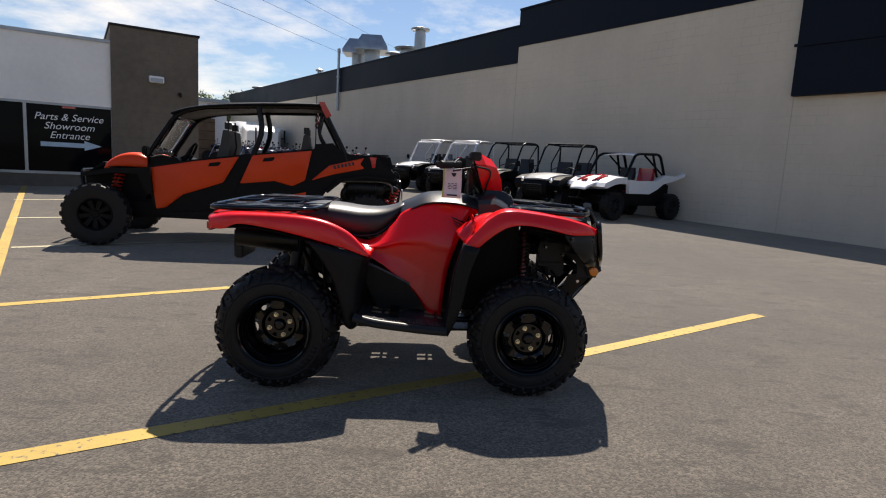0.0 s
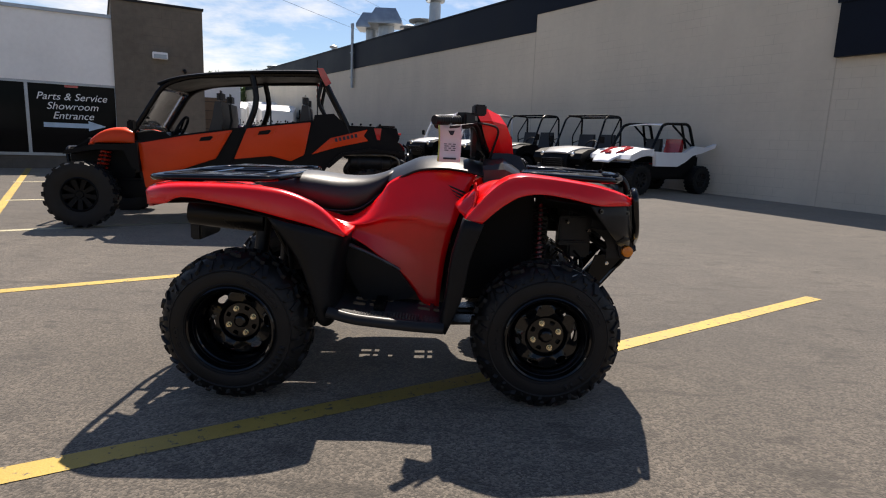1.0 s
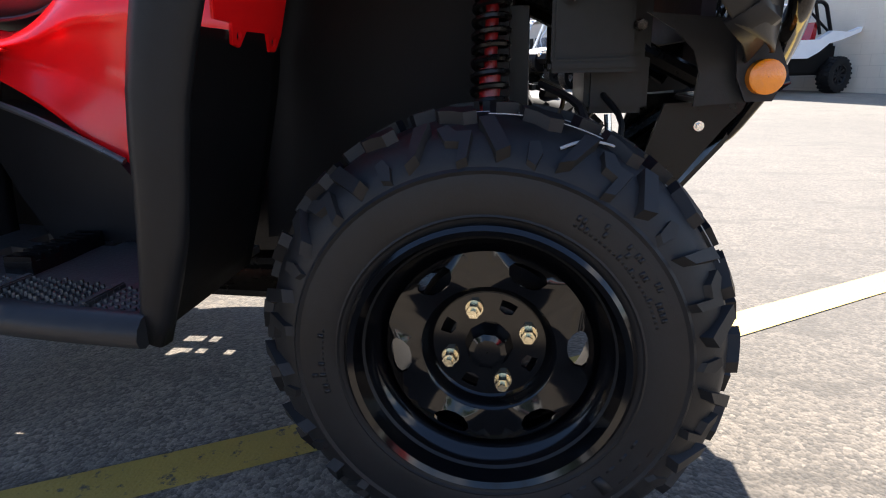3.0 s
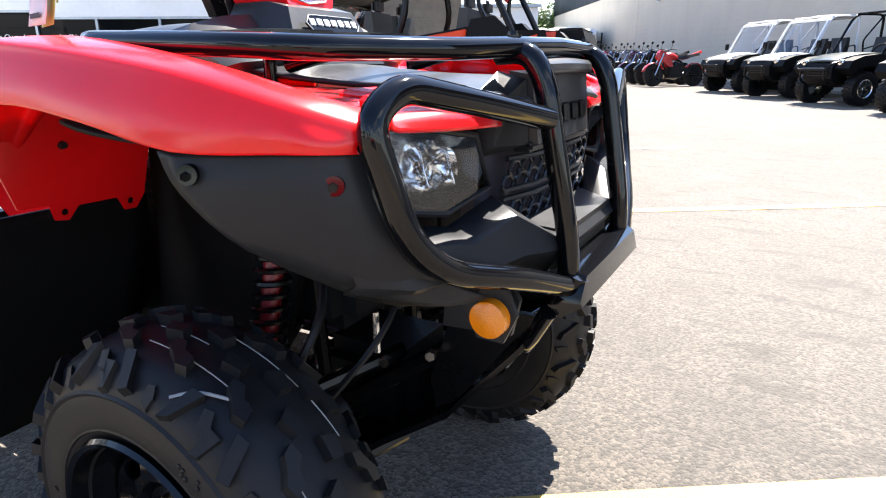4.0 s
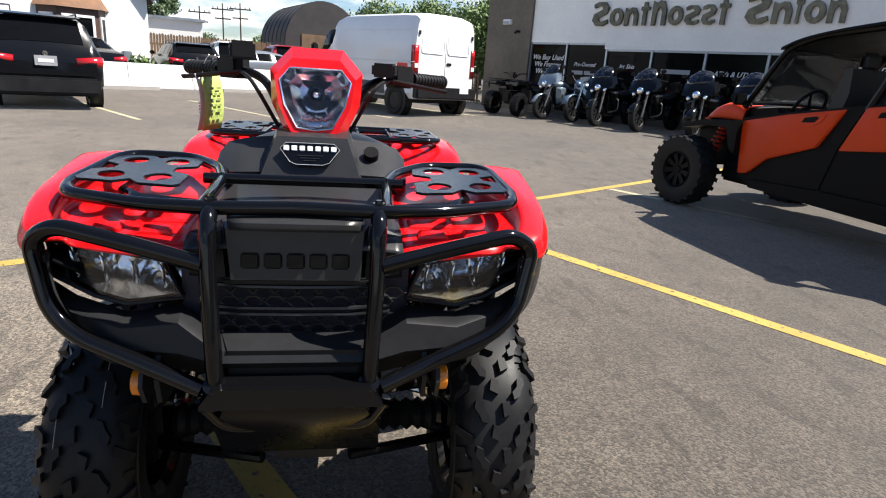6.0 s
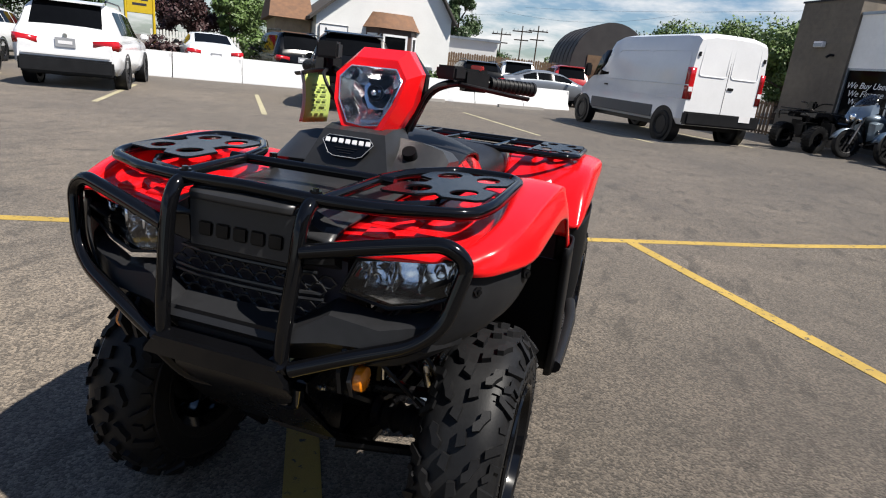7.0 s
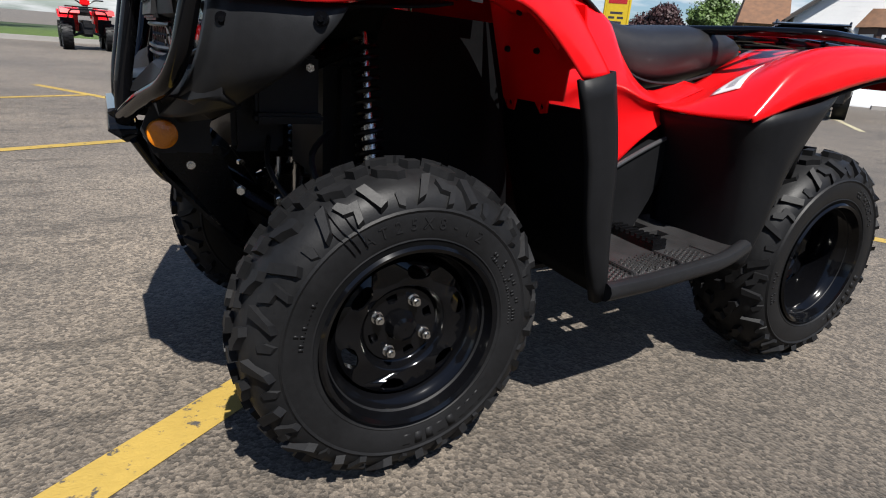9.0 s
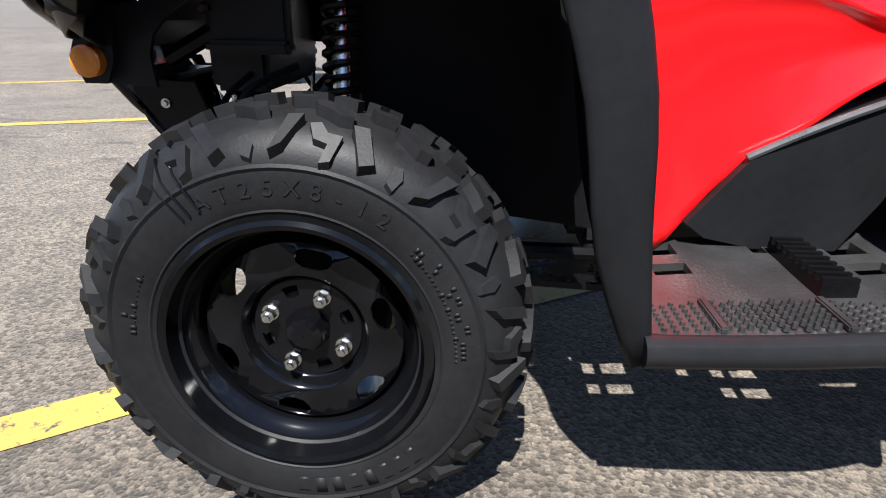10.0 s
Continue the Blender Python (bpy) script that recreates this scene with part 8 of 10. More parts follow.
    skin(bm, [[(0.18, -0.58, 1.62), (0.2, 0, 1.66), (0.18, 0.58, 1.62)], [(-0.62, -0.56, 1.68), (-0.64, 0, 1.71), (-0.62, 0.56, 1.68)]], 3, 3)
    part("roof", bm, white, u, "white roof panel", solid=0.025)
    bm = bmesh.new()
    box(bm, (-0.1, 0, 0.45), (2.2, 1.1, 0.2))
    part("floor_pan", bm, MATT_BLACK, u, bevel=0.03)
    bm = bmesh.new()
    box(bm, (-1.05, 0, 0.75), (0.8, 0.8, 0.4))
    part("engine_bay", bm, MATT_BLACK, u, bevel=0.05)
    bm = bmesh.new()
    box(bm, (0.5, 0, 0.86), (0.2, 1.1, 0.25))
    part("dashboard", bm, MATT_BLACK, u, bevel=0.04)
    bar_part("front_bumper", [(1.5, -0.24, 0.42), (1.74, -0.22, 0.5), (1.74, 0.22, 0.5), (1.5, 0.24, 0.42)], 0.02, SATIN_BLACK, u)


def car(kind, label, m, paint, L, W, H, glass=None, group="parked cars", plates=True, rim_mat=None, spokes=10):
    """A road car, nose towards +x, made of a lofted body, glass, lamps and wheels."""
    c = thing(kind, label, kind.replace("_", " "), m, group=group)
    w, x0, x1 = W / 2, -L / 2, L / 2
    wb = L * 0.585
    r = 0.345 if H > 1.6 else 0.325
    if kind == "sedan":
        st = [(x0, 0.86, 0.62, 0.66, 0.72, 0.72), (x0 + 0.06, 0.94, 0.80, 0.86, 0.80, 0.97), (x0 + 0.35, 0.98, 0.86, 0.93, 0.78, 1.04), (x0 + 0.75, 1.0, 0.88, 0.97, 0.74, 1.10), (x0 + 1.55, 1.0, 0.90, 1.0, 0.66, H - 0.02), (x0 + 2.2, 1.0, 0.90, 1.0, 0.68, H), (x0 + 2.8, 1.0, 0.90, 0.98, 0.68, H - 0.08), (x0 + 3.55, 0.99, 0.88, 0.94, 0.76, 1.0), (x1 - 0.4, 0.95, 0.76, 0.82, 0.75, 0.84), (x1, 0.80, 0.55, 0.62, 0.65, 0.66)]
        glass_x, rear_x, front_x = (x0 + 1.0, x0 + 3.15), (x0 + 0.70, x0 + 1.52), (x0 + 2.82, x0 + 3.5)
    else:
        st = [(x0, 0.88, 0.70, 0.80, 0.80, 0.86), (x0 + 0.05, 0.96, 0.88, 0.98, 0.84, 1.02), (x0 + 0.16, 0.98, 0.94, 1.03, 0.78, 1.16), (x0 + 0.42, 1.0, 0.95, 1.05, 0.72, H - 0.07), (x0 + 0.75, 1.0, 0.95, 1.05, 0.72, H - 0.01), (x0 + 1.7, 1.0, 0.94, 1.04, 0.73, H), (x0 + 2.6, 1.0, 0.93, 1.02, 0.72, H - 0.06), (x0 + 3.35, 0.99, 0.92, 1.0, 0.76, 1.08), (x1 - 0.45, 0.96, 0.86, 0.92, 0.78, 0.96), (x1, 0.82, 0.62, 0.72, 0.70, 0.76)]
        glass_x, rear_x, front_x = (x0 + 0.62, x0 + 3.0), (x0 + 0.15, x0 + 0.43), (x0 + 2.6, x0 + 3.3)

    def sect(x):
        for (xa, *a), (xb, *b) in zip(st, st[1:]):
            if x <= xb + 1e-6:
                t = (x - xa) / (xb - xa)
                return [p + (q - p) * t for p, q in zip(a, b)]
        return list(st[-1][1:])

    def half(x):
        k, sh, belt, cw, top = sect(x)
        z0 = 0.30 if x0 + 0.3 < x < x1 - 0.3 else 0.36
        return [(w * k * 0.90, z0), (w * k * 0.985, 0.45), (w * k, sh * 0.78), (w * k * 0.985, sh), (w * k * 0.955, belt), (w * cw * 1.06, belt + (top - belt) * 0.80), (w * cw * 0.92, top - (top - belt) * 0.06), (w * cw * 0.5, top + 0.012), (0, top + 0.016)]
    bm = bmesh.new()
    rings = []
    n = 46
    for i in range(n + 1):
        x = x0 + (x1 - x0) * i / n
        h = half(x)
        rings.append([(x, y, z) for y, z in h] + [(x, -y, z) for y, z in reversed(h[:-1])])
    loft(bm, rings)
    part("body", bm, paint, c, sharp=35)
    glass = glass or DARK_GLASS
    for s in (-1, 1):
        # side glass, split by pillars
        ga, gb = glass_x
        cuts = [ga, ga + (gb - ga) * 0.30, ga + (gb - ga) * 0.64, gb]
        for a, b in zip(cuts, cuts[1:]):
            a, b = a + 0.03, b - 0.03
            bm = bmesh.new()
            rows = []
            for i in range(6):
                x = a + (b - a) * i / 5
                h = half(x)
                p, q = Vector(h[4]), Vector(h[5])
                rows.append([(x, (p.lerp(q, t).x + 0.006) * s, p.lerp(q, t).y) for t in (0.08, 0.5, 0.97)])
            loft(bm, rows, caps=False, closed=False)
            part("side_window", bm, glass, c)
        xw = [(-wb / 2 - 0.02, s), (wb / 2 + 0.03, s)]
        for xx, _ in xw:
            road_wheel(c, xx, (w - 0.11) * s, r, r, 0.225, r * 0.66, s, False, spokes, rim_mat or DARK_METAL, 7)
            bm = bmesh.new()
            lathe(bm, [(r * 1.02, (w - 0.235) * s), (r * 1.10, (w - 0.235) * s), (r * 1.12, (w + 0.004) * s), (r * 1.02, (w + 0.006) * s)], (xx, 0, r), 28)
            part("wheel_arch", bm, BLACK_PLASTIC, c)
        bm = bmesh.new()
        box(bm, (glass_x[1] - 0.12, (w + 0.09) * s, sect(glass_x[1])[2] + 0.08), (0.10, 0.18, 0.13))
        part("door_mirror", bm, paint if kind != "sedan" else BLACK_PLASTIC, c, bevel=0.03)
        # tail lamp wraps the corner
        k, sh, belt, cw, top = sect(x0 + 0.08)
        zt = (sh * 0.97) if kind != "sedan" else 0.80
        bm = bmesh.new()
        prof = [(x0 + 0.002, w * 0.50), (x0 + 0.020, w * k * 0.86), (x0 + 0.105, w * k * 0.995), (x0 + 0.34, w * 1.004)] if kind == "sedan" else [(x0 - 0.012, w * 0.50), (x0 + 0.006, w * k * 0.90), (x0 + 0.085, w * k * 1.0), (x0 + 0.26, w * 1.006)]
        rows = []
        for (x, y), hz in zip(prof, (0.06, 0.10, 0.10, 0.035) if kind == "sedan" else (0.055, 0.095, 0.095, 0.04)):
            rows.append([(x + 0.01, y * s, zt - hz), (x, (y + 0.01) * s, zt), (x + 0.025, y * s, zt + hz)])
        loft(bm, rows, caps=False, closed=False)
        part("tail_lamp", bm, TAIL_RED, c, "red wraparound tail lamp" if s < 0 else "", solid=0.02)
        bm = bmesh.new()
        box(bm, (x0 + 0.02, w * 0.74 * s, 0.43), (0.05, 0.16, 0.035))
        part("bumper_reflector", bm, TAIL_RED, c)
        if kind != "sedan":
            bar_part("roof_rail", [(x0 + 0.6, w * 0.64 * s, H - 0.03), (x0 + 0.75, w * 0.65 * s, H + 0.045), (x0 + 2.2, w * 0.65 * s, H + 0.04), (x0 + 2.5, w * 0.64 * s, H - 0.05)], 0.018, SATIN_BLACK, c, 0.06)
    for nm, (a, b), kx in (("rear_window", rear_x, -1), ("windscreen", front_x, 1)):
        bm = bmesh.new()
        rows = []
        for i in range(6):
            x = a + (b - a) * (0.04 + 0.90 * i / 5)
            k, sh, belt, cw, top = sect(x)
            rows.append([(x + 0.012 * kx, w * cw * t, top + 0.024 - 0.03 * t * t) for t in (-0.86, -0.45, 0, 0.45, 0.86)])
        loft(bm, rows, caps=False, closed=False)
        part(nm, bm, glass, c)
    bm = bmesh.new()
    if kind == "sedan":
        box(bm, (x0 + 0.06, 0, 0.40), (0.14, W * 0.76, 0.20))
    else:
        box(bm, (x0 + 0.04, 0, 0.43), (0.20, W * 0.88, 0.30))
    part("rear_bumper", bm, BLACK_PLASTIC, c, bevel=0.04)
    bm = bmesh.new()
    box(bm, (x0 + 0.02, 0, 0.585 if kind == "sedan" else 0.64), (0.09, W * 0.84, 0.10))
    part("bumper_ledge", bm, paint, c, bevel=0.03)
    bm = bmesh.new()
    box(bm, (x0 - 0.008, 0, 0.50), (0.05, W * 0.70, 0.012))
    part("bumper_strip", bm, STEEL, c, "thin bright strip on the bumper")
    if kind != "sedan":
        bm = bmesh.new()
        loft(bm, [[(x0 + 0.62, y * W, H + 0.005), (x0 + 0.30, y * W * 1.02, H - 0.035), (x0 + 0.30, y * W * 1.02, H - 0.06), (x0 + 0.62, y * W, H - 0.05)] for y in (-0.33, 0.0, 0.33)])
        part("roof_spoiler", bm, paint, c, bevel=0.008)
        bm = bmesh.new()
        rod(bm, (x0 + 0.15, 0.05, 1.12), (x0 + 0.20, -0.42, 1.20), 0.010, 0.007, 6)
        part("rear_wiper", bm, BLACK_PLASTIC, c)
        bm = bmesh.new()
        rod(bm, (x0 + 0.05, 0, 0.985), (x0 - 0.004, 0, 0.985), 0.045, 0.042, 14)
        part("tailgate_badge", bm, STEEL, c, "small oval bright badge")
    bm = bmesh.new()
    box(bm, (0, 0, 0.30), (L * 0.86, W * 0.82, 0.14))
    part("underbody", bm, BLACK_PLASTIC, c)
    bm = bmesh.new()
    pz = 0.86 if kind != "sedan" else 0.72
    box(bm, (x0 - 0.012 if kind != "sedan" else x0 - 0.004, 0, pz), (0.014, 0.34, 0.17))
    pl_ = part("number_plate", bm, PRINT_GREY, c, "dark plate holder with a blank plate")
    bm = bmesh.new()
    box(bm, (x0 - 0.021 if kind != "sedan" else x0 - 0.013, 0, pz), (0.004, 0.24, 0.06))
    part("plate_bar", bm, WHITE_PLASTIC, pl_)
    return c


def build_cars():
    def at(x, y, h):
        return Matrix.Translation((x, y, GZ(x, y))) @ Matrix.Rotation(radians(h), 4, "Z")
    h = 218
    e = Vector((-12.04, -6.40))
    car("estate_car", "black estate car with roof rails, parked nose to the barrier", at(e.x, e.y, 208), BLACK_CAR, 4.8, 1.86, 1.66)
    car("suv", "white SUV with black lower trim, parked", at(-9.0, -11.35, 217), WHITE_PAINT, 4.65, 1.84, 1.66)
    car("sedan", "silver-grey sedan parked beside a white SUV", at(-6.55, -13.3, 214), SILVER_PAINT, 4.63, 1.80, 1.41)
    # beyond the barrier
    car("sedan", "white sedan parked behind the barrier", at(-16.4, -14.2, 225), WHITE_PAINT, 4.6, 1.8, 1.42, group="cars behind the barrier")
    car("suv", "dark boxy car parked behind the barrier", at(-18.0, -12.1, 229), BLACK_CAR, 4.2, 1.8, 1.75, group="cars behind the barrier")
    car("sedan", "black sedan parked behind the barrier", at(-20.4, -9.0, 215), BLACK_CAR, 4.7, 1.85, 1.45, group="cars behind the barrier")
    car("suv", "dark grey SUV parked behind the barrier", at(-22.8, -6.2, 205), BLACK_CAR, 4.5, 1.85, 1.5, group="cars behind the barrier")
    car("sedan", "grey coupe parked behind the barrier", at(-24.6, -3.4, 120), SILVER_PAINT, 4.7, 1.85, 1.40, group="cars behind the barrier")
    car("suv", "white pickup parked behind the barrier", at(-29.0, -5.9, 200), WHITE_PAINT, 5.2, 1.95, 1.75, group="cars behind the barrier")
    car("suv", "red pickup parked behind the barrier", at(-30.6, -3.6, 200), mat("red_car_paint", (0.35, 0.02, 0.02), 0.25, 0, 0.05, coat=0.6), 5.2, 1.95, 1.75, group="cars behind the barrier")
    car("suv", "small white car behind the silver sedan", at(-11.6, -18.4, 216), WHITE_PAINT, 4.3, 1.8, 1.5, group="cars behind the barrier")


def build_van():
    hx = 213
    p = Vector((-15.35, 0.94, 0))
    v = thing("cargo_van", "white high-roof cargo van with dark lower cladding", "van", Matrix.Translation((p.x, p.y, GZ(p.x, p.y))) @ Matrix.Rotation(radians(hx), 4, "Z"))
    L, w, H = 5.3, 1.02, 2.40
    x0, x1 = -L / 2, L / 2
    st = [(x0, 0.95, 1.6, 0.84, H - 0.10), (x0 + 0.06, 0.985, 1.6, 0.87, H - 0.02), (x0 + 0.5, 1.0, 1.62, 0.88, H), (x1 - 2.2, 1.0, 1.62, 0.88, H), (x1 - 1.75, 1.0, 1.6, 0.86, H - 0.12), (x1 - 1.25, 0.99, 1.42, 0.80, H - 0.62), (x1 - 0.85, 0.98, 1.24, 0.80, 1.36), (x1 - 0.3, 0.92, 0.95, 0.72, 1.12), (x1, 0.76, 0.66, 0.62, 0.78)]

    def sect(x):
        for (xa, *a), (xb, *b) in zip(st, st[1:]):
            if x <= xb + 1e-6:
                t = (x - xa) / (xb - xa)
                return [q + (r_ - q) * t for q, r_ in zip(a, b)]
        return list(st[-1][1:])

    def half(x):
        k, belt, cw, top = sect(x)
        return [(w * k * 0.92, 0.42), (w * k, 0.55), (w * k, 0.80), (w * k, belt * 0.78), (w * k * 0.99, belt), (w * cw * 1.06, top - (top - belt) * 0.28), (w * cw, top - (top - belt) * 0.08), (w * cw * 0.6, top + 0.02), (0, top + 0.03)]
    bm = bmesh.new()
    rings = []
    for i in range(49):
        x = x0 + L * i / 48
        h = half(x)
        rings.append([(x, y, z) for y, z in h] + [(x, -y, z) for y, z in reversed(h[:-1])])
    loft(bm, rings)
    part("body", bm, WHITE_PAINT, v, sharp=30)
    for s in (-1, 1):
        for xx in (-2.0, 1.95):
            road_wheel(v, xx, 0.935 * s, 0.35, 0.35, 0.23, 0.215, s, False, 8, DARK_METAL, 9)
            bm = bmesh.new()
            lathe(bm, [(0.43, 0.80 * s), (0.43, 1.030 * s), (0.001, 1.030 * s)], (xx, 0, 0.36), 32)
            part("wheel_arch", bm, BLACK_PLASTIC, v)
        bm = bmesh.new()
        box(bm, (-0.02, 1.022 * s, 0.62), (3.0, 0.02, 0.28))
        part("lower_cladding", bm, mat("grey_cladding", (0.06, 0.065, 0.075), 0.5), v, "dark grey side cladding" if s < 0 else "", bevel=0.006)
        # recessed cargo panel edges
        for xa, xb in ((-2.55, -1.05), (-0.98, 0.42)):
            bm = bmesh.new()
            tube(bm, rounded([(xa, 1.018 * s, 0.98), (xb, 1.018 * s, 0.98), (xb, 0.975 * s, 2.0), (xa, 0.975 * s, 2.0)], 0.08, 3, True), 0.004, 6, closed=True)
            part("side_panel_rib", bm, WHITE_PAINT, v)
        bm = bmesh.new()
        tube(bm, [(-2.7, 1.024 * s, 1.28), (0.9, 1.024 * s, 1.28)], 0.010, 6)
        part("slide_rail", bm, WHITE_PAINT, v)
        bm = bmesh.new()
        bm.faces.new([bm.verts.new((x, y * s, z)) for x, y, z in ((0.78, 1.024, 1.38), (1.62, 1.022, 1.32), (1.40, 0.955, 1.86), (1.20, 0.93, 2.0), (0.84, 0.93, 2.02))])
        part("door_window", bm, DARK_GLASS, v, solid=0.01)
        bm = bmesh.new()
        box(bm, (1.72, 1.15 * s, 1.46), (0.12, 0.20, 0.36))
        part("door_mirror", bm, BLACK_PLASTIC, v, bevel=0.04)
        bm = bmesh.new()
        box(bm, (0.80, 1.032 * s, 1.12), (0.16, 0.02, 0.04))
        part("door_handle", bm, BLACK_PLASTIC, v)
        bm = bmesh.new()
        loft(bm, [[(x0 - 0.012, 0.86 * s, z), (x0 - 0.008, 0.985 * s, z), (x0 + 0.10, 1.012 * s, z)] for z in (0.98, 1.25, 1.5, 1.66)], caps=False, closed=False)
        lampr = part("tail_lamp", bm, TAIL_RED, v, "tall red tail lamp", solid=0.02)
        bm = bmesh.new()
        box(bm, (x0 - 0.014, 0.93 * s, 1.20), (0.02, 0.10, 0.10))
        part("reverse_lens", bm, WHITE_PLASTIC, lampr)
        # rear door leaf with raised window panel
        bm = bmesh.new()
        tube(bm, rounded([(x0 - 0.004, 0.06 * s, 1.50), (x0 - 0.004, 0.78 * s, 1.50), (x0 - 0.012 + 0.02, 0.74 * s, 2.22), (x0 + 0.01, 0.06 * s, 2.22)], 0.08, 3, True), 0.010, 6, closed=True)
        part("rear_door_panel", bm, WHITE_PAINT, v)
        bm = bmesh.new()
        box(bm, (x0 + 0.0, 0.86 * s, 1.95), (0.05, 0.05, 0.09))
        part("hinge", bm, BLACK_PLASTIC, v)
    bm = bmesh.new()
    tube(bm, [(x0 - 0.002, 0, 0.70), (x0 - 0.002, 0, 1.6), (x0 + 0.02, 0, 2.42)], 0.006, 5)
    part("door_seam", bm, INK, v)
    bm = bmesh.new()
    box(bm, (x0 - 0.01, -0.12, 1.28), (0.02, 0.16, 0.06))
    part("rear_handle", bm, BLACK_PLASTIC, v, bevel=0.01)
    bm = bmesh.new()
    box(bm, (x0 - 0.06, 0, 0.58), (0.20, 1.96, 0.28))
    part("rear_bumper", bm, BLACK_PLASTIC, v, "black rear bumper step", bevel=0.03)
    bm = bmesh.new()
    box(bm, (x0 - 0.165, -0.55, 0.66), (0.01, 0.30, 0.14))
    part("number_plate", bm, WHITE_PLASTIC, v)
    bm = bmesh.new()
    rows = []
    for i in range(5):
        x = x1 - 1.72 + 0.86 * i / 4
        k, belt, cw, top = sect(x)
        rows.append([(x + 0.02, w * cw * t, top + 0.045 - 0.03 * t * t) for t in (-0.92, -0.5, 0, 0.5, 0.92)])
    loft(bm, rows, caps=False, closed=False)
    part("windscreen", bm, DARK_GLASS, v)
    bm = bmesh.new()
    box(bm, (0, 0, 0.40), (L * 0.88, 1.6, 0.18))
    part("underbody", bm, BLACK_PLASTIC, v)


# motorcycles
SCREEN = glass_mat("smoked_screen", (0.7, 0.72, 0.75), 0.12, 0.4)


def motorcycle(kind, label, colour, m, group):
    """Nose towards +x, on its stand."""
    b = thing("motorcycle", label, "motorcycle", m @ Matrix.Rotation(radians(7), 4, "X"), group=group)
    cruiser = kind == "cruiser"
    r, wb = (0.31, 1.62) if cruiser else (0.33, 1.42)
    wd = 0.14 if cruiser else 0.11
    for x in (-wb / 2, wb / 2):
        road_wheel(b, x, 0, r, r, wd, r * 0.66, 1, kind == "dirt", 9, DARK_METAL)
    bm = bmesh.new()
    for s in (-1, 1):
        tube(bm, [(wb / 2, 0.10 * s, r), (wb / 2 - 0.30, 0.09 * s, 0.95)], 0.026, 8)
    part("fork", bm, STEEL_DARK if cruiser else STEEL, b)
    bm = bmesh.new()
    box(bm, (0.0, 0, 0.42), (0.48, 0.28, 0.34))
    rod(bm, (0.05, 0, 0.45), (0.16, 0, 0.74), 0.11, 0.09, 12)
    rod(bm, (-0.02, 0, 0.45), (-0.10, 0, 0.72), 0.11, 0.09, 12)
    part("engine", bm, DARK_METAL, b, bevel=0.03)
    bm = bmesh.new()
    tube(bm, rounded([(wb / 2 - 0.3, 0, 0.92), (0.30, 0, 0.30), (-0.25, 0, 0.28), (-0.30, 0, 0.72), (wb / 2 - 0.34, 0, 0.90)], 0.1, 3), 0.03, 8)
    tube(bm, [(-0.2, 0.1, 0.32), (-wb / 2, 0.1, r)], 0.025, 8)
    tube(bm, [(-0.2, -0.1, 0.32), (-wb / 2, -0.1, r)], 0.025, 8)
    part("frame", bm, SATIN_BLACK, b)
    bm = bmesh.new()
    rings = []
    for x, w, z0, z1 in ((0.44, 0.06, 0.84, 0.92), (0.32, 0.14, 0.78, 0.99), (0.12, 0.16, 0.76, 1.0), (-0.06, 0.12, 0.76, 0.92), (-0.14, 0.06, 0.78, 0.86)):
        rings.append([(x, w * math.cos(a), (z0 + z1) / 2 + (z1 - z0) / 2 * math.sin(a)) for a in (2 * math.pi * k / 14 for k in range(14))])
    loft(bm, rings)
    part("tank", bm, colour, b, sharp=60)
    bm = bmesh.new()
    loft(bm, [[(x, -w, z), (x, w, z), (x, w * 0.8, z + 0.09), (x, -w * 0.8, z + 0.09)] for x, w, z in ((-0.08, 0.09, 0.78), (-0.3, 0.16, 0.72 if cruiser else 0.80), (-0.55, 0.15, 0.78 if cruiser else 0.84), (-0.85, 0.10, 0.82 if cruiser else 0.90))])
    part("seat", bm, VINYL, b, bevel=0.03)
    for nm, xc, a0, a1 in (("front_mudguard", wb / 2, 20, 150), ("rear_mudguard", -wb / 2, 40, 170)):
        bm = bmesh.new()
        rows = []
        for k in range(9):
            a = radians(a0 + (a1 - a0) * k / 8)
            rr = r + 0.045
            rows.append([(xc + rr * math.cos(a), y, r + rr * math.sin(a) - 0.02 * abs(y) / 0.09) for y in (-0.09, 0, 0.09)])
        loft(bm, rows, caps=False, closed=False)
        part(nm, bm, colour, b, solid=0.01)
    bm = bmesh.new()
    hz = 1.12 if cruiser else 1.05
    tube(bm, rounded([(wb / 2 - 0.52, -0.42, hz - 0.04), (wb / 2 - 0.42, -0.30, hz), (wb / 2 - 0.32, -0.08, hz - 0.06), (wb / 2 - 0.32, 0.08, hz - 0.06), (wb / 2 - 0.42, 0.30, hz), (wb / 2 - 0.52, 0.42, hz - 0.04)], 0.06, 3), 0.014, 8)
    part("handlebar", bm, SATIN_BLACK, b)
    bm = bmesh.new()
    if cruiser:
        ball(bm, (wb / 2 - 0.07, 0, 0.90), (0.06, 0.085, 0.085))
        for y in (-0.17, 0.17):
            ball(bm, (wb / 2 - 0.11, y, 0.84), (0.04, 0.05, 0.05))
    else:
        ball(bm, (wb / 2 - 0.20, 0, 0.92), (0.10, 0.10, 0.10))
    part("headlamp", bm, SILVER_LENS if cruiser else colour, b)
    bm = bmesh.new()
    tube(bm, rounded([(0.15, -0.15, 0.55), (0.20, -0.18, 0.30), (-0.2, -0.19, 0.26), (-0.9, -0.19, 0.34 if cruiser else 0.60)], 0.08, 3), 0.04, 10)
    part("exhaust", bm, CHROME if cruiser else STEEL, b)
    for s in (-1, 1):
        bm = bmesh.new()
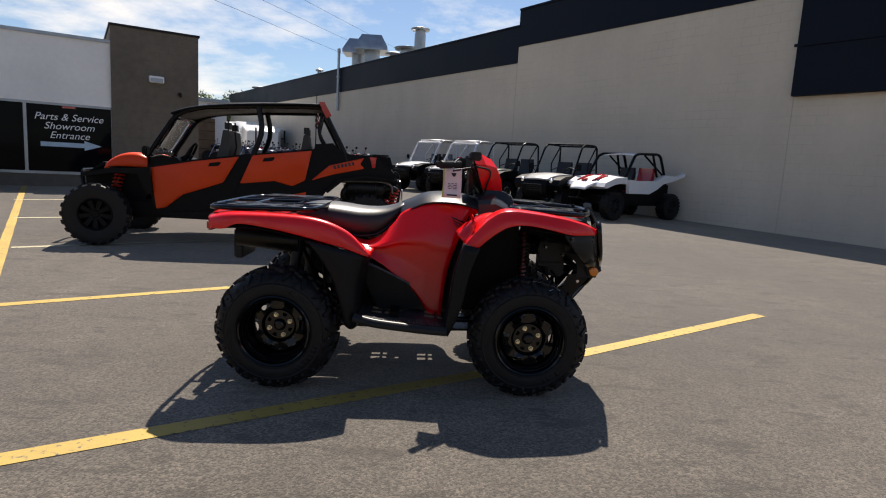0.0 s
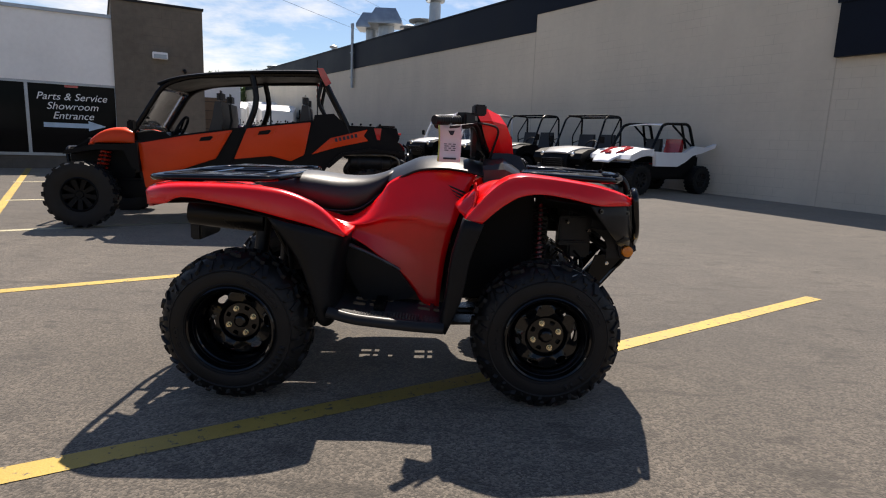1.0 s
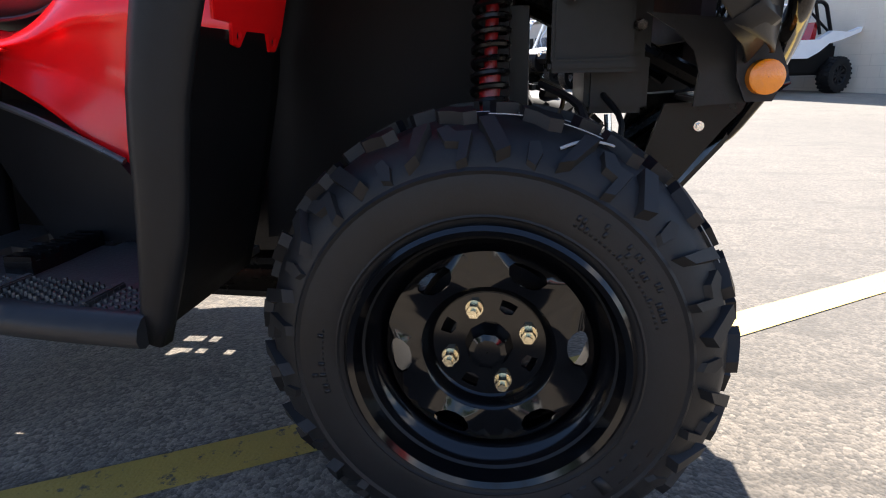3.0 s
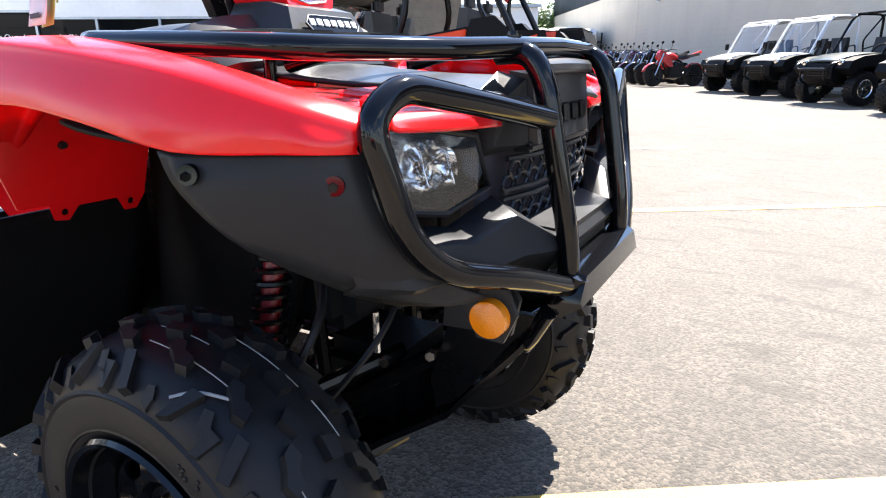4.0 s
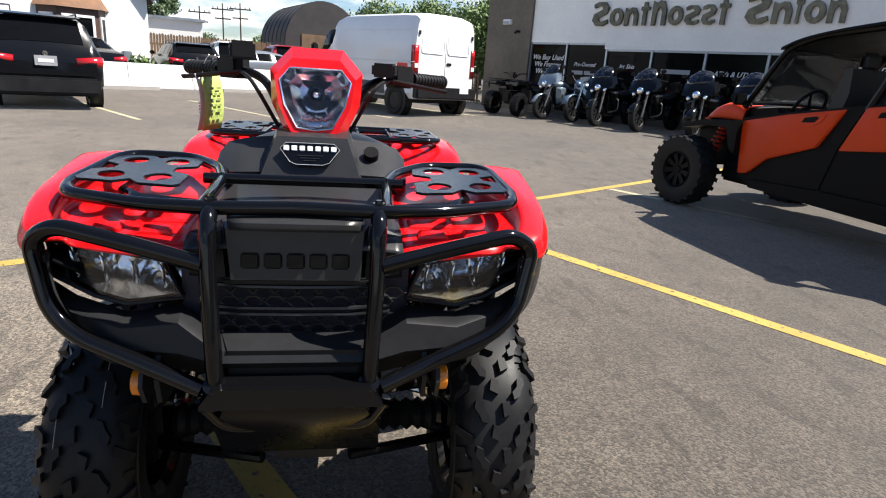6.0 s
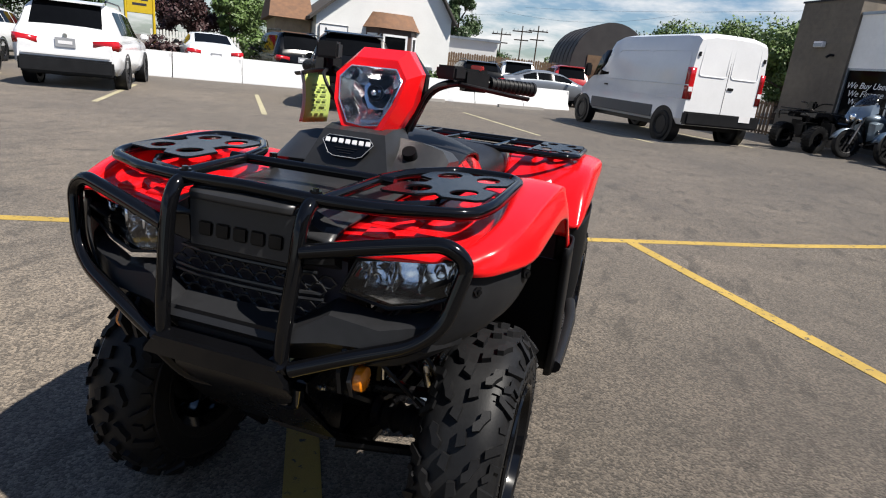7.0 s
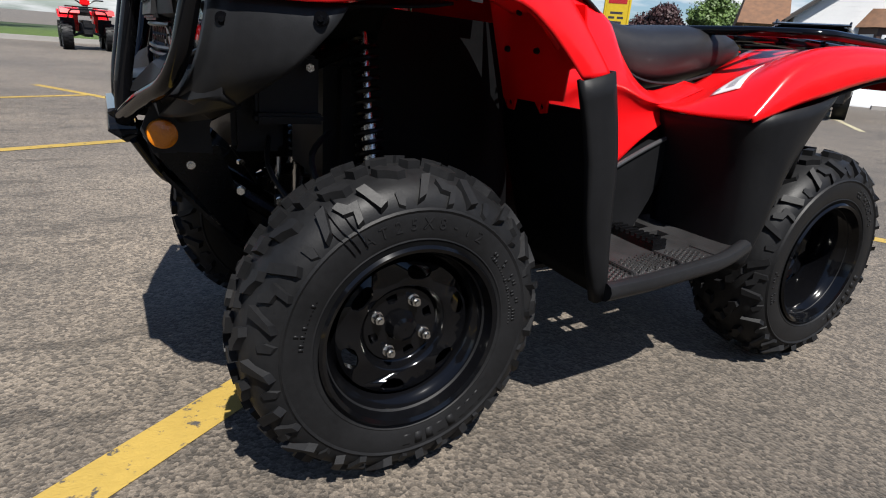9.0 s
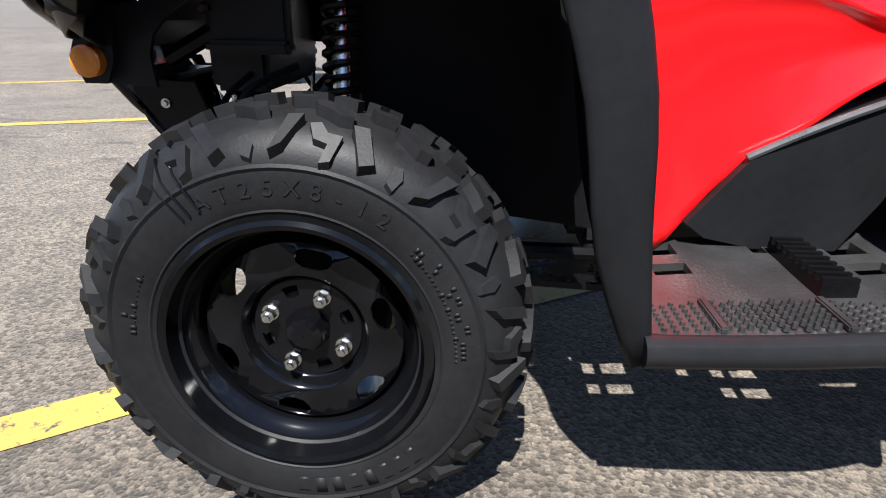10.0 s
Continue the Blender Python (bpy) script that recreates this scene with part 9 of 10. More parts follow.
        rod(bm, (wb / 2 - 0.42, 0.26 * s, hz), (wb / 2 - 0.40, 0.36 * s, hz + 0.16), 0.006, 0.006, 6)
        ball(bm, (wb / 2 - 0.40, 0.37 * s, hz + 0.19), (0.015, 0.07, 0.045), 10, 6)
        part("mirror", bm, SATIN_BLACK, b)
    if cruiser:
        for s in (-1, 1):
            bm = bmesh.new()
            box(bm, (-0.80, 0.25 * s, 0.58), (0.55, 0.18, 0.28))
            part("saddlebag", bm, colour, b, bevel=0.05)
        # broad fork fairing with a smoked screen above it, engine guards and lower panels
        bm = bmesh.new()
        loft(bm, [[(wb / 2 - 0.30, -0.40, 0.98), (wb / 2 - 0.30, 0.40, 0.98), (wb / 2 - 0.34, 0.34, 1.16), (wb / 2 - 0.34, -0.34, 1.16)], [(wb / 2 - 0.16, -0.34, 0.92), (wb / 2 - 0.16, 0.34, 0.92), (wb / 2 - 0.24, 0.30, 1.16), (wb / 2 - 0.24, -0.30, 1.16)], [(wb / 2 - 0.08, -0.15, 0.86), (wb / 2 - 0.08, 0.15, 0.86), (wb / 2 - 0.18, 0.14, 1.12), (wb / 2 - 0.18, -0.14, 1.12)]])
        part("fork_fairing", bm, colour, b, bevel=0.03)
        bm = bmesh.new()
        skin(bm, [[(wb / 2 - 0.24, -0.28, 1.15), (wb / 2 - 0.18, 0, 1.14), (wb / 2 - 0.24, 0.28, 1.15)], [(wb / 2 - 0.34, -0.27, 1.28), (wb / 2 - 0.26, 0, 1.30), (wb / 2 - 0.34, 0.27, 1.28)], [(wb / 2 - 0.44, -0.16, 1.38), (wb / 2 - 0.38, 0, 1.42), (wb / 2 - 0.44, 0.16, 1.38)]], 3, 3)
        part("screen", bm, SCREEN, b, "smoked clear wind screen", solid=0.006).visible_shadow = False
        for s in (-1, 1):
            bm = bmesh.new()
            tube(bm, rounded([(0.34, 0.06 * s, 0.32), (0.40, 0.36 * s, 0.36), (0.36, 0.36 * s, 0.62), (0.36, 0.08 * s, 0.70)], 0.08, 3), 0.016, 8)
            part("engine_guard", bm, STEEL_DARK, b)
            bm = bmesh.new()
            loft(bm, [[(x, 0.13 * s, z0), (x, wv * s, z0 + 0.03), (x, wv * s, z1 - 0.05), (x, 0.11 * s, z1)] for x, wv, z0, z1 in ((0.42, 0.30, 0.40, 0.80), (0.28, 0.33, 0.38, 0.84), (0.05, 0.20, 0.42, 0.76))])
            part("lower_fairing", bm, colour, b, bevel=0.02)
        bm = bmesh.new()
        box(bm, (-0.92, 0, 1.02), (0.36, 0.46, 0.26))
        part("top_case", bm, colour, b, bevel=0.06)
    elif kind == "sport":
        bm = bmesh.new()
        loft(bm, [[(x, -w, z0), (x, w, z0), (x, w * 0.6, z1), (x, -w * 0.6, z1)] for x, w, z0, z1 in ((wb / 2 - 0.10, 0.05, 0.84, 0.92), (wb / 2 - 0.22, 0.11, 0.76, 1.06), (wb / 2 - 0.42, 0.14, 0.60, 1.0), (0.12, 0.14, 0.52, 0.82))])
        part("fairing", bm, colour, b, bevel=0.03)
        bm = bmesh.new()
        loft(bm, [[(x, -w, z), (x, w, z), (x, w * 0.5, z + 0.08), (x, -w * 0.5, z + 0.08)] for x, w, z in ((-0.35, 0.12, 0.78), (-0.95, 0.07, 0.98))])
        part("tail_fairing", bm, colour, b, bevel=0.02)
    return b


def build_motorcycles():
    mats = {"red": mat("bike_red", (0.42, 0.015, 0.02), 0.25, 0, 0.05, coat=0.6), "blue": mat("bike_blue", (0.008, 0.014, 0.05), 0.25, 0, 0.05, coat=0.6), "slate": mat("bike_slate_blue", (0.06, 0.10, 0.15), 0.3, 0.2, 0.1, coat=0.3), "white": mat("bike_grey", (0.16, 0.16, 0.17), 0.3, 0, 0.1, coat=0.3), "black": BLACK_PAINT, "purple": mat("bike_violet", (0.05, 0.01, 0.03), 0.25, 0, 0.05, coat=0.6), "silver": mat("bike_silver_blue", (0.17, 0.215, 0.26), 0.3, 0.4, 0.05, coat=0.5)}
    rnd = random.Random(11)
    protos = {}
    kinds = [("sport", "red"), ("sport", "black"), ("dirt", "blue"), ("sport", "purple"), ("sport", "white"), ("dirt", "black"), ("sport", "blue")]
    k = 0
    for s in [11.0 + 0.82 * i for i in range(26)]:
        p = along_wall(s, 3.1 - 0.02 * (s - 11), 0)
        m = Matrix.Translation((p.x, p.y, GZ(p.x, p.y))) @ Matrix.Rotation(radians(213 + rnd.uniform(-12, 12) + 14), 4, "Z")
        key = kinds[k % len(kinds)] if s > 11.5 else ("sport", "red")
        if key not in protos:
            protos[key] = motorcycle(key[0], "%s %s motorcycle in a row along the wall" % ({"purple": "dark maroon", "white": "grey", "blue": "dark blue"}.get(key[1], key[1]), {"sport": "sport", "dirt": "trail"}[key[0]]), mats[key[1]], m, "motorcycles along the wall")
        else:
            copy_thing(protos[key], m @ Matrix.Rotation(radians(7), 4, "X"))
        k += 1
        if k % 2 == 0:
            q = along_wall(s + 0.3, 5.0, 0)
            key2 = kinds[(k + 3) % len(kinds)]
            m2 = Matrix.Translation((q.x, q.y, GZ(q.x, q.y))) @ Matrix.Rotation(radians(218 + rnd.uniform(-14, 14)), 4, "Z")
            if key2 in protos and s > 15:
                copy_thing(protos[key2], m2 @ Matrix.Rotation(radians(7), 4, "X"))
    # touring machines before the showroom
    cr = None
    for s, o, h, col, lab in ((-6.2, 1.15, -94, "silver", "silver-blue touring motorcycle with cases"), (-4.6, 1.15, -84, "black", "black cruiser motorcycle with chrome engine"), (-3.4, 1.15, -86, "black", ""), (-2.1, 1.2, -80, "black", ""), (-1.0, 1.2, -82, "black", "")):
        p = along_front(s, o, 0)
        m = Matrix.Translation((p.x, p.y, GZ(p.x, p.y))) @ Matrix.Rotation(radians(30 + h), 4, "Z")
        if lab:
            c_ = motorcycle("cruiser", lab, mats[col], m, "motorcycles by the showroom")
            cr = c_
        else:
            copy_thing(cr, m @ Matrix.Rotation(radians(7), 4, "X"))
    p = along_front(-5.35, 1.1, 0)
    motorcycle("sport", "slate-blue sport motorcycle by the showroom", mats["slate"], Matrix.Translation((p.x, p.y, GZ(p.x, p.y))) @ Matrix.Rotation(radians(-60), 4, "Z"), "motorcycles by the showroom")


def plain_quad(name, label, m, colour, group=""):
    """A second quad, further off."""
    q = thing(name, label, "quad bike", m, group=group)
    for s in (-1, 1):
        for x in (0.62, -0.62):
            road_wheel(q, x, 0.44 * s, 0.31, 0.31, 0.22, 0.155, s, True, 5, RIM_BLACK, 8)
        panel("front_fender", [(0.95, 0.80), (0.90, 0.90), (0.50, 0.93), (0.30, 0.76), (0.42, 0.76), (0.55, 0.84), (0.88, 0.82)], 0.16, 0.54, colour, q, s, "", 0.02)
        panel("rear_fender", [(-0.95, 0.78), (-0.90, 0.88), (-0.45, 0.87), (-0.20, 0.70), (-0.35, 0.72), (-0.85, 0.80)], 0.14, 0.54, colour, q, s, "", 0.02)
        panel("side_panel", [(-0.3, 0.72), (0.0, 0.9), (0.35, 0.94), (0.2, 0.4), (0.05, 0.4)], 0.16, 0.26, colour, q, s, "", 0.02)
        panel("foot_board", [(-0.30, 0.38), (0.25, 0.38), (0.28, 0.7), (0.22, 0.7), (0.18, 0.34), (-0.30, 0.34)], 0.24, 0.53, BLACK_PLASTIC, q, s, "", 0.01)
        bar_part("grip", [(0.38, 0.05 * s, 1.0), (0.34, 0.2 * s, 1.12), (0.28, 0.40 * s, 1.12)], 0.016, SATIN_BLACK, q)
        bar_part("suspension_arm", [(0.62, 0.1 * s, 0.40), (0.62, 0.36 * s, 0.30)], 0.03, SATIN_BLACK, q)
    bm = bmesh.new()
    loft(bm, [[(x, -w, z), (x, w, z), (x, w * 0.8, z + 0.12), (x, -w * 0.8, z + 0.12)] for x, w, z in ((-0.62, 0.14, 0.80), (-0.3, 0.17, 0.76), (0.0, 0.11, 0.84))])
    part("seat", bm, VINYL, q, bevel=0.03)
    bm = bmesh.new()
    box(bm, (0, 0, 0.48), (1.3, 0.30, 0.36))
    part("engine", bm, DARK_METAL, q, bevel=0.06)
    bm = bmesh.new()
    box(bm, (0.40, 0, 1.06), (0.16, 0.20, 0.18))
    part("headlamp_pod", bm, colour, q, bevel=0.04)
    for x, z in ((0.72, 0.95), (-0.70, 0.92)):
        bm = bmesh.new()
        tube(bm, rounded([(x - 0.22, -0.42, z), (x + 0.22, -0.42, z), (x + 0.22, 0.42, z), (x - 0.22, 0.42, z)], 0.06, 3, True), 0.012, 8, closed=True)
        for y in (-0.14, 0.14):
            tube(bm, [(x - 0.22, y, z), (x + 0.22, y, z)], 0.01, 6)
        part("rack", bm, SATIN_BLACK, q)
    bar_part("brush_guard", [(0.9, -0.4, 0.70), (1.0, -0.36, 0.88), (1.02, 0.0, 0.9), (1.0, 0.36, 0.88), (0.9, 0.4, 0.70)], 0.015, SATIN_BLACK, q)
    return q


build_orange_utv()
SILVER_HOOD = mat("pale_hood", (0.34, 0.345, 0.35), 0.3, 0, 0.06, coat=0.3)
parked_utv(2.1, 2.05, 12, SILVER_HOOD, BLACK_PLASTIC, SATIN_BLACK, False, None, "grey-hooded utility side-by-side with open black cage", DARK_METAL)
parked_utv(4.3, 2.0, 10, mat("dark_green_body", (0.02, 0.028, 0.026), 0.3, 0, 0.1, coat=0.4), BLACK_PLASTIC, SATIN_BLACK, False, None, "dark utility side-by-side with bull bar and alloy rims", STEEL, True)
parked_utv(6.3, 2.0, 10, WHITE_PAINT, BLACK_PLASTIC, WHITE_PLASTIC, True, WHITE_PLASTIC, "white utility side-by-side with windshield and roof", DARK_METAL)
parked_utv(8.3, 2.0, 10, WHITE_PAINT, BLACK_PLASTIC, WHITE_PLASTIC, True, WHITE_PLASTIC, "white cab utility side-by-side at the end of the row", DARK_METAL)
build_sport_utv()
build_cars()
build_van()
build_motorcycles()
plain_quad("parked_quad", "red quad bike parked across the stalls", Matrix.Translation((3.05, -4.75, 0)) @ Matrix.Rotation(radians(205), 4, "Z"), RED)
p = along_front(-7.6, 1.5, 0)
plain_quad("display_quad", "black quad bike parked by the showroom", Matrix.Translation((p.x, p.y, GZ(p.x, p.y))) @ Matrix.Rotation(radians(-50), 4, "Z"), BLACK_PAINT)
plain_quad("far_quad", "red quad bike by the grass", Matrix.Translation((1.3, -16.2, 0)) @ Matrix.Rotation(radians(95), 4, "Z"), RED)
plain_quad("far_quad", "black quad bike by the grass", Matrix.Translation((-0.5, -16.4, 0)) @ Matrix.Rotation(radians(80), 4, "Z"), BLACK_PAINT)

# ---- barrier, house, trees and what lies round the lot ----
BAR0, BAR1 = Vector((-12.1, -14.6, 0)), Vector((-22.3, -1.9, 0))


def build_barrier():
    d = (BAR1 - BAR0).normalized()
    ang = math.atan2(d.y, d.x)
    paint = mat("white_barrier_paint", (0.62, 0.63, 0.635), 0.75, 0, 0.1, 1.2, 0.3, 60)
    L = 2.0
    count = int((BAR1 - BAR0).length / L)
    first = None
    for k in range(count):
        c = BAR0 + d * (L * (k + 0.5))
        m = Matrix.Translation((c.x, c.y, GZ(c.x, c.y))) @ Matrix.Rotation(ang + radians(0.8 * math.sin(k * 2.3)), 4, "Z")
        if first is None:
            first = thing("barrier_block", "white painted concrete barrier block beside the stalls", "barrier", m, group="white barrier")
            bm = bmesh.new()
            prism(bm, [(-0.30, 0.0), (-0.30, 0.08), (-0.16, 0.26), (-0.10, 0.74), (0.10, 0.74), (0.16, 0.26), (0.30, 0.08), (0.30, 0.0)], "x", -L / 2 + 0.015, L / 2 - 0.015)
            part("block", bm, paint, first, bevel=0.012)
            bm = bmesh.new()
            box(bm, (L / 2 - 0.05, 0, 0.40), (0.05, 0.24, 0.6))
            part("end_key", bm, paint, first)
        else:
            copy_thing(first, m)
    # wheel stops
    for x, y in ((-17.2, -6.4), (-19.6, -3.4)):
        w = thing("wheel_stop", "low concrete wheel stop at the head of a stall", "wheel stop", Matrix.Translation((x, y, 0)) @ Matrix.Rotation(ang, 4, "Z"), group="wheel stops")
        bm = bmesh.new()
        prism(bm, [(-0.08, 0), (-0.07, 0.10), (0.07, 0.10), (0.08, 0)], "x", -0.9, 0.9)
        part("stop", bm, CONCRETE, w, bevel=0.01)


def build_white_wall():
    a, b = Vector((-4.25, -20.34, 0)), Vector((-7.15, -18.31, 0))
    d = (b - a).normalized()
    n = Vector((-d.y, d.x, 0))
    bm = bmesh.new()
    vs = [bm.verts.new(p + n * o + Vector((0, 0, z))) for p in (a, b) for o in (0, 0.25) for z in (-0.1, 2.6)]
    for f in ((0, 1, 3, 2), (4, 5, 7, 6), (0, 1, 5, 4), (2, 3, 7, 6), (0, 2, 6, 4), (1, 3, 7, 5)):
        bm.faces.new([vs[i] for i in f])
    w = structure(part("wall_south", bm, SIDING), "white painted yard wall beyond the stalls", "wall")
    for k in range(5):
        c = a.lerp(b, k / 4)
        bm = bmesh.new()
        rod(bm, c - n * 0.03 + Vector((0, 0, -0.05)), c - n * 0.03 + Vector((0, 0, 2.55)), 0.045, 0.045, 8)
        part("wall_post", bm, SIDING, w)
    bm = bmesh.new()
    loft(bm, [[p + Vector((0, 0, z)) - n * o for o, z in ((0.002, -0.05), (0.05, -0.05), (0.05, 0.42), (0.002, 0.46))] for p in (a, b)])
    part("plinth", bm, SIDING, w)
    # kerb
    bm = bmesh.new()
    k0, k1 = Vector((6.0, -19.9, 0)), Vector((-6.6, -18.2, 0))
    e = (k1 - k0).normalized()
    f = Vector((-e.y, e.x, 0))
    loft(bm, [[p + f * o + Vector((0, 0, z)) for o, z in ((0, 0), (0, 0.13), (0.16, 0.13), (0.16, 0))] for p in (k0, k0.lerp(k1, 0.5), k1)])
    structure(part("kerb", bm, CONCRETE), "pale concrete kerb at the edge of the lot", "kerb")


def utility_pole(x, y, h, r, label="dark wooden utility pole at the lot's edge", arm=True):
    p = thing("utility_pole", label, "pole", Matrix.Translation((x, y, GZ(x, y))), group="utility poles")
    bm = bmesh.new()
    rod(bm, (0, 0, 0), (0, 0, h), r, r * 0.7, 12)
    part("pole", bm, BARK, p)
    if arm:
        bm = bmesh.new()
        box(bm, (0, 0, h - 0.6), (0.1, 2.2, 0.12))
        box(bm, (0, 0, h - 1.5), (0.1, 1.6, 0.12))
        part("cross_arm", bm, BARK, p)
        for yy in (-0.95, -0.5, 0.5, 0.95):
            bm = bmesh.new()
            rod(bm, (0, yy, h - 0.54), (0, yy, h - 0.34), 0.04, 0.03, 8)
            part("insulator", bm, DARK_METAL, p)


def tree(x, y, h, rad, leaf, seed, label, base=0.0, leafsize=0.2, n=1500, low=0.25, group="trees"):
    rnd = random.Random(seed)
    t = thing("tree", label, "tree", Matrix.Translation((x, y, GZ(x, y) + base)), group=group)
    bm = bmesh.new()
    top = Vector((rnd.uniform(-0.3, 0.3), rnd.uniform(-0.3, 0.3), h * 0.75))
    rod(bm, (0, 0, -0.2), top, h * 0.028, h * 0.008, 9)
    ends = []
    for k in range(9):
        a = 2 * math.pi * k / 9 + rnd.uniform(-0.3, 0.3)
        z = h * rnd.uniform(low + 0.08, 0.65)
        e = Vector((math.cos(a) * rad * rnd.uniform(0.4, 0.75), math.sin(a) * rad * rnd.uniform(0.4, 0.75), z + h * rnd.uniform(0.08, 0.22)))
        rod(bm, top * (z / top.z), e, h * 0.012, h * 0.003, 6)
        ends.append(e)
    part("trunk", bm, BARK, t)
    clumps = [(e, rad * rnd.uniform(0.28, 0.45)) for e in ends]
    for k in range(16):
        a, zz = rnd.uniform(0, 6.28), rnd.uniform(low, 1.0)
        rr = rad * math.sin(math.pi * min(1, max(0.12, (zz - low) / (1 - low) * 0.92 + 0.05))) * rnd.uniform(0.35, 0.85)
        clumps.append((Vector((math.cos(a) * rr, math.sin(a) * rr, h * zz * 0.93)), rad * rnd.uniform(0.22, 0.4)))
    verts, faces = [], []
    for k in range(n):
        c, cr = clumps[rnd.randrange(len(clumps))]
        v = Vector((rnd.gauss(0, 1), rnd.gauss(0, 1), rnd.gauss(0, 1))).normalized()
        p = c + Vector((v.x, v.y, v.z * 0.8)) * cr * rnd.uniform(0.55, 1.08)
        s = leafsize * rnd.uniform(0.6, 1.4)
        a = Vector((rnd.gauss(0, 1), rnd.gauss(0, 1), rnd.gauss(0, 1))).normalized()
        b = a.cross(v + Vector((0.01, 0.02, 0.3))).normalized()
        i = len(verts)
        verts += [p - a * s, p + b * s * 0.55, p + a * s, p - b * s * 0.55]
        faces.append((i, i + 1, i + 2, i + 3))
    me = bpy.data.meshes.new("crown")
    me.from_pydata([tuple(v) for v in verts], [], faces)
    me.materials.append(leaf)
    cr = new("crown", me)
    cr.parent = t
    return t


def bush(x, y, rad, h, leaf, seed, label):
    rnd = random.Random(seed)
    t = thing("bush", label, "bush", Matrix.Translation((x, y, GZ(x, y))), group="bushes")
    verts, faces = [], []
    lumps = [(Vector((rnd.uniform(-0.5, 0.5) * rad, rnd.uniform(-0.5, 0.5) * rad, h * rnd.uniform(0.35, 0.62))), rnd.uniform(0.45, 0.7)) for _ in range(8)]
    for k in range(900):
        c, q = lumps[rnd.randrange(8)]
        v = Vector((rnd.gauss(0, 1), rnd.gauss(0, 1), rnd.gauss(0, 1))).normalized()
        p = c + Vector((v.x * rad * q, v.y * rad * q, v.z * h * 0.5 * q * 1.1)) * rnd.uniform(0.7, 1.03)
        p.z = max(p.z, 0.02)
        s = 0.09 * rnd.uniform(0.6, 1.4)
        a = Vector((rnd.gauss(0, 1), rnd.gauss(0, 1), rnd.gauss(0, 1))).normalized()
        b = a.cross(v + Vector((0.01, 0.02, 0.3))).normalized()
        i = len(verts)
        verts += [p - a * s, p + b * s * 0.6, p + a * s, p - b * s * 0.6]
        faces.append((i, i + 1, i + 2, i + 3))
    me = bpy.data.meshes.new("foliage")
    me.from_pydata([tuple(v) for v in verts], [], faces)
    me.materials.append(leaf)
    ob = new("foliage", me)
    ob.parent = t
    bm = bmesh.new()
    for k in range(6):
        a = k * 1.05
        rod(bm, (0, 0, -0.05), (math.cos(a) * rad * 0.4, math.sin(a) * rad * 0.4, h * 0.55), 0.03, 0.012, 6)
    part("stems", bm, BARK, t)


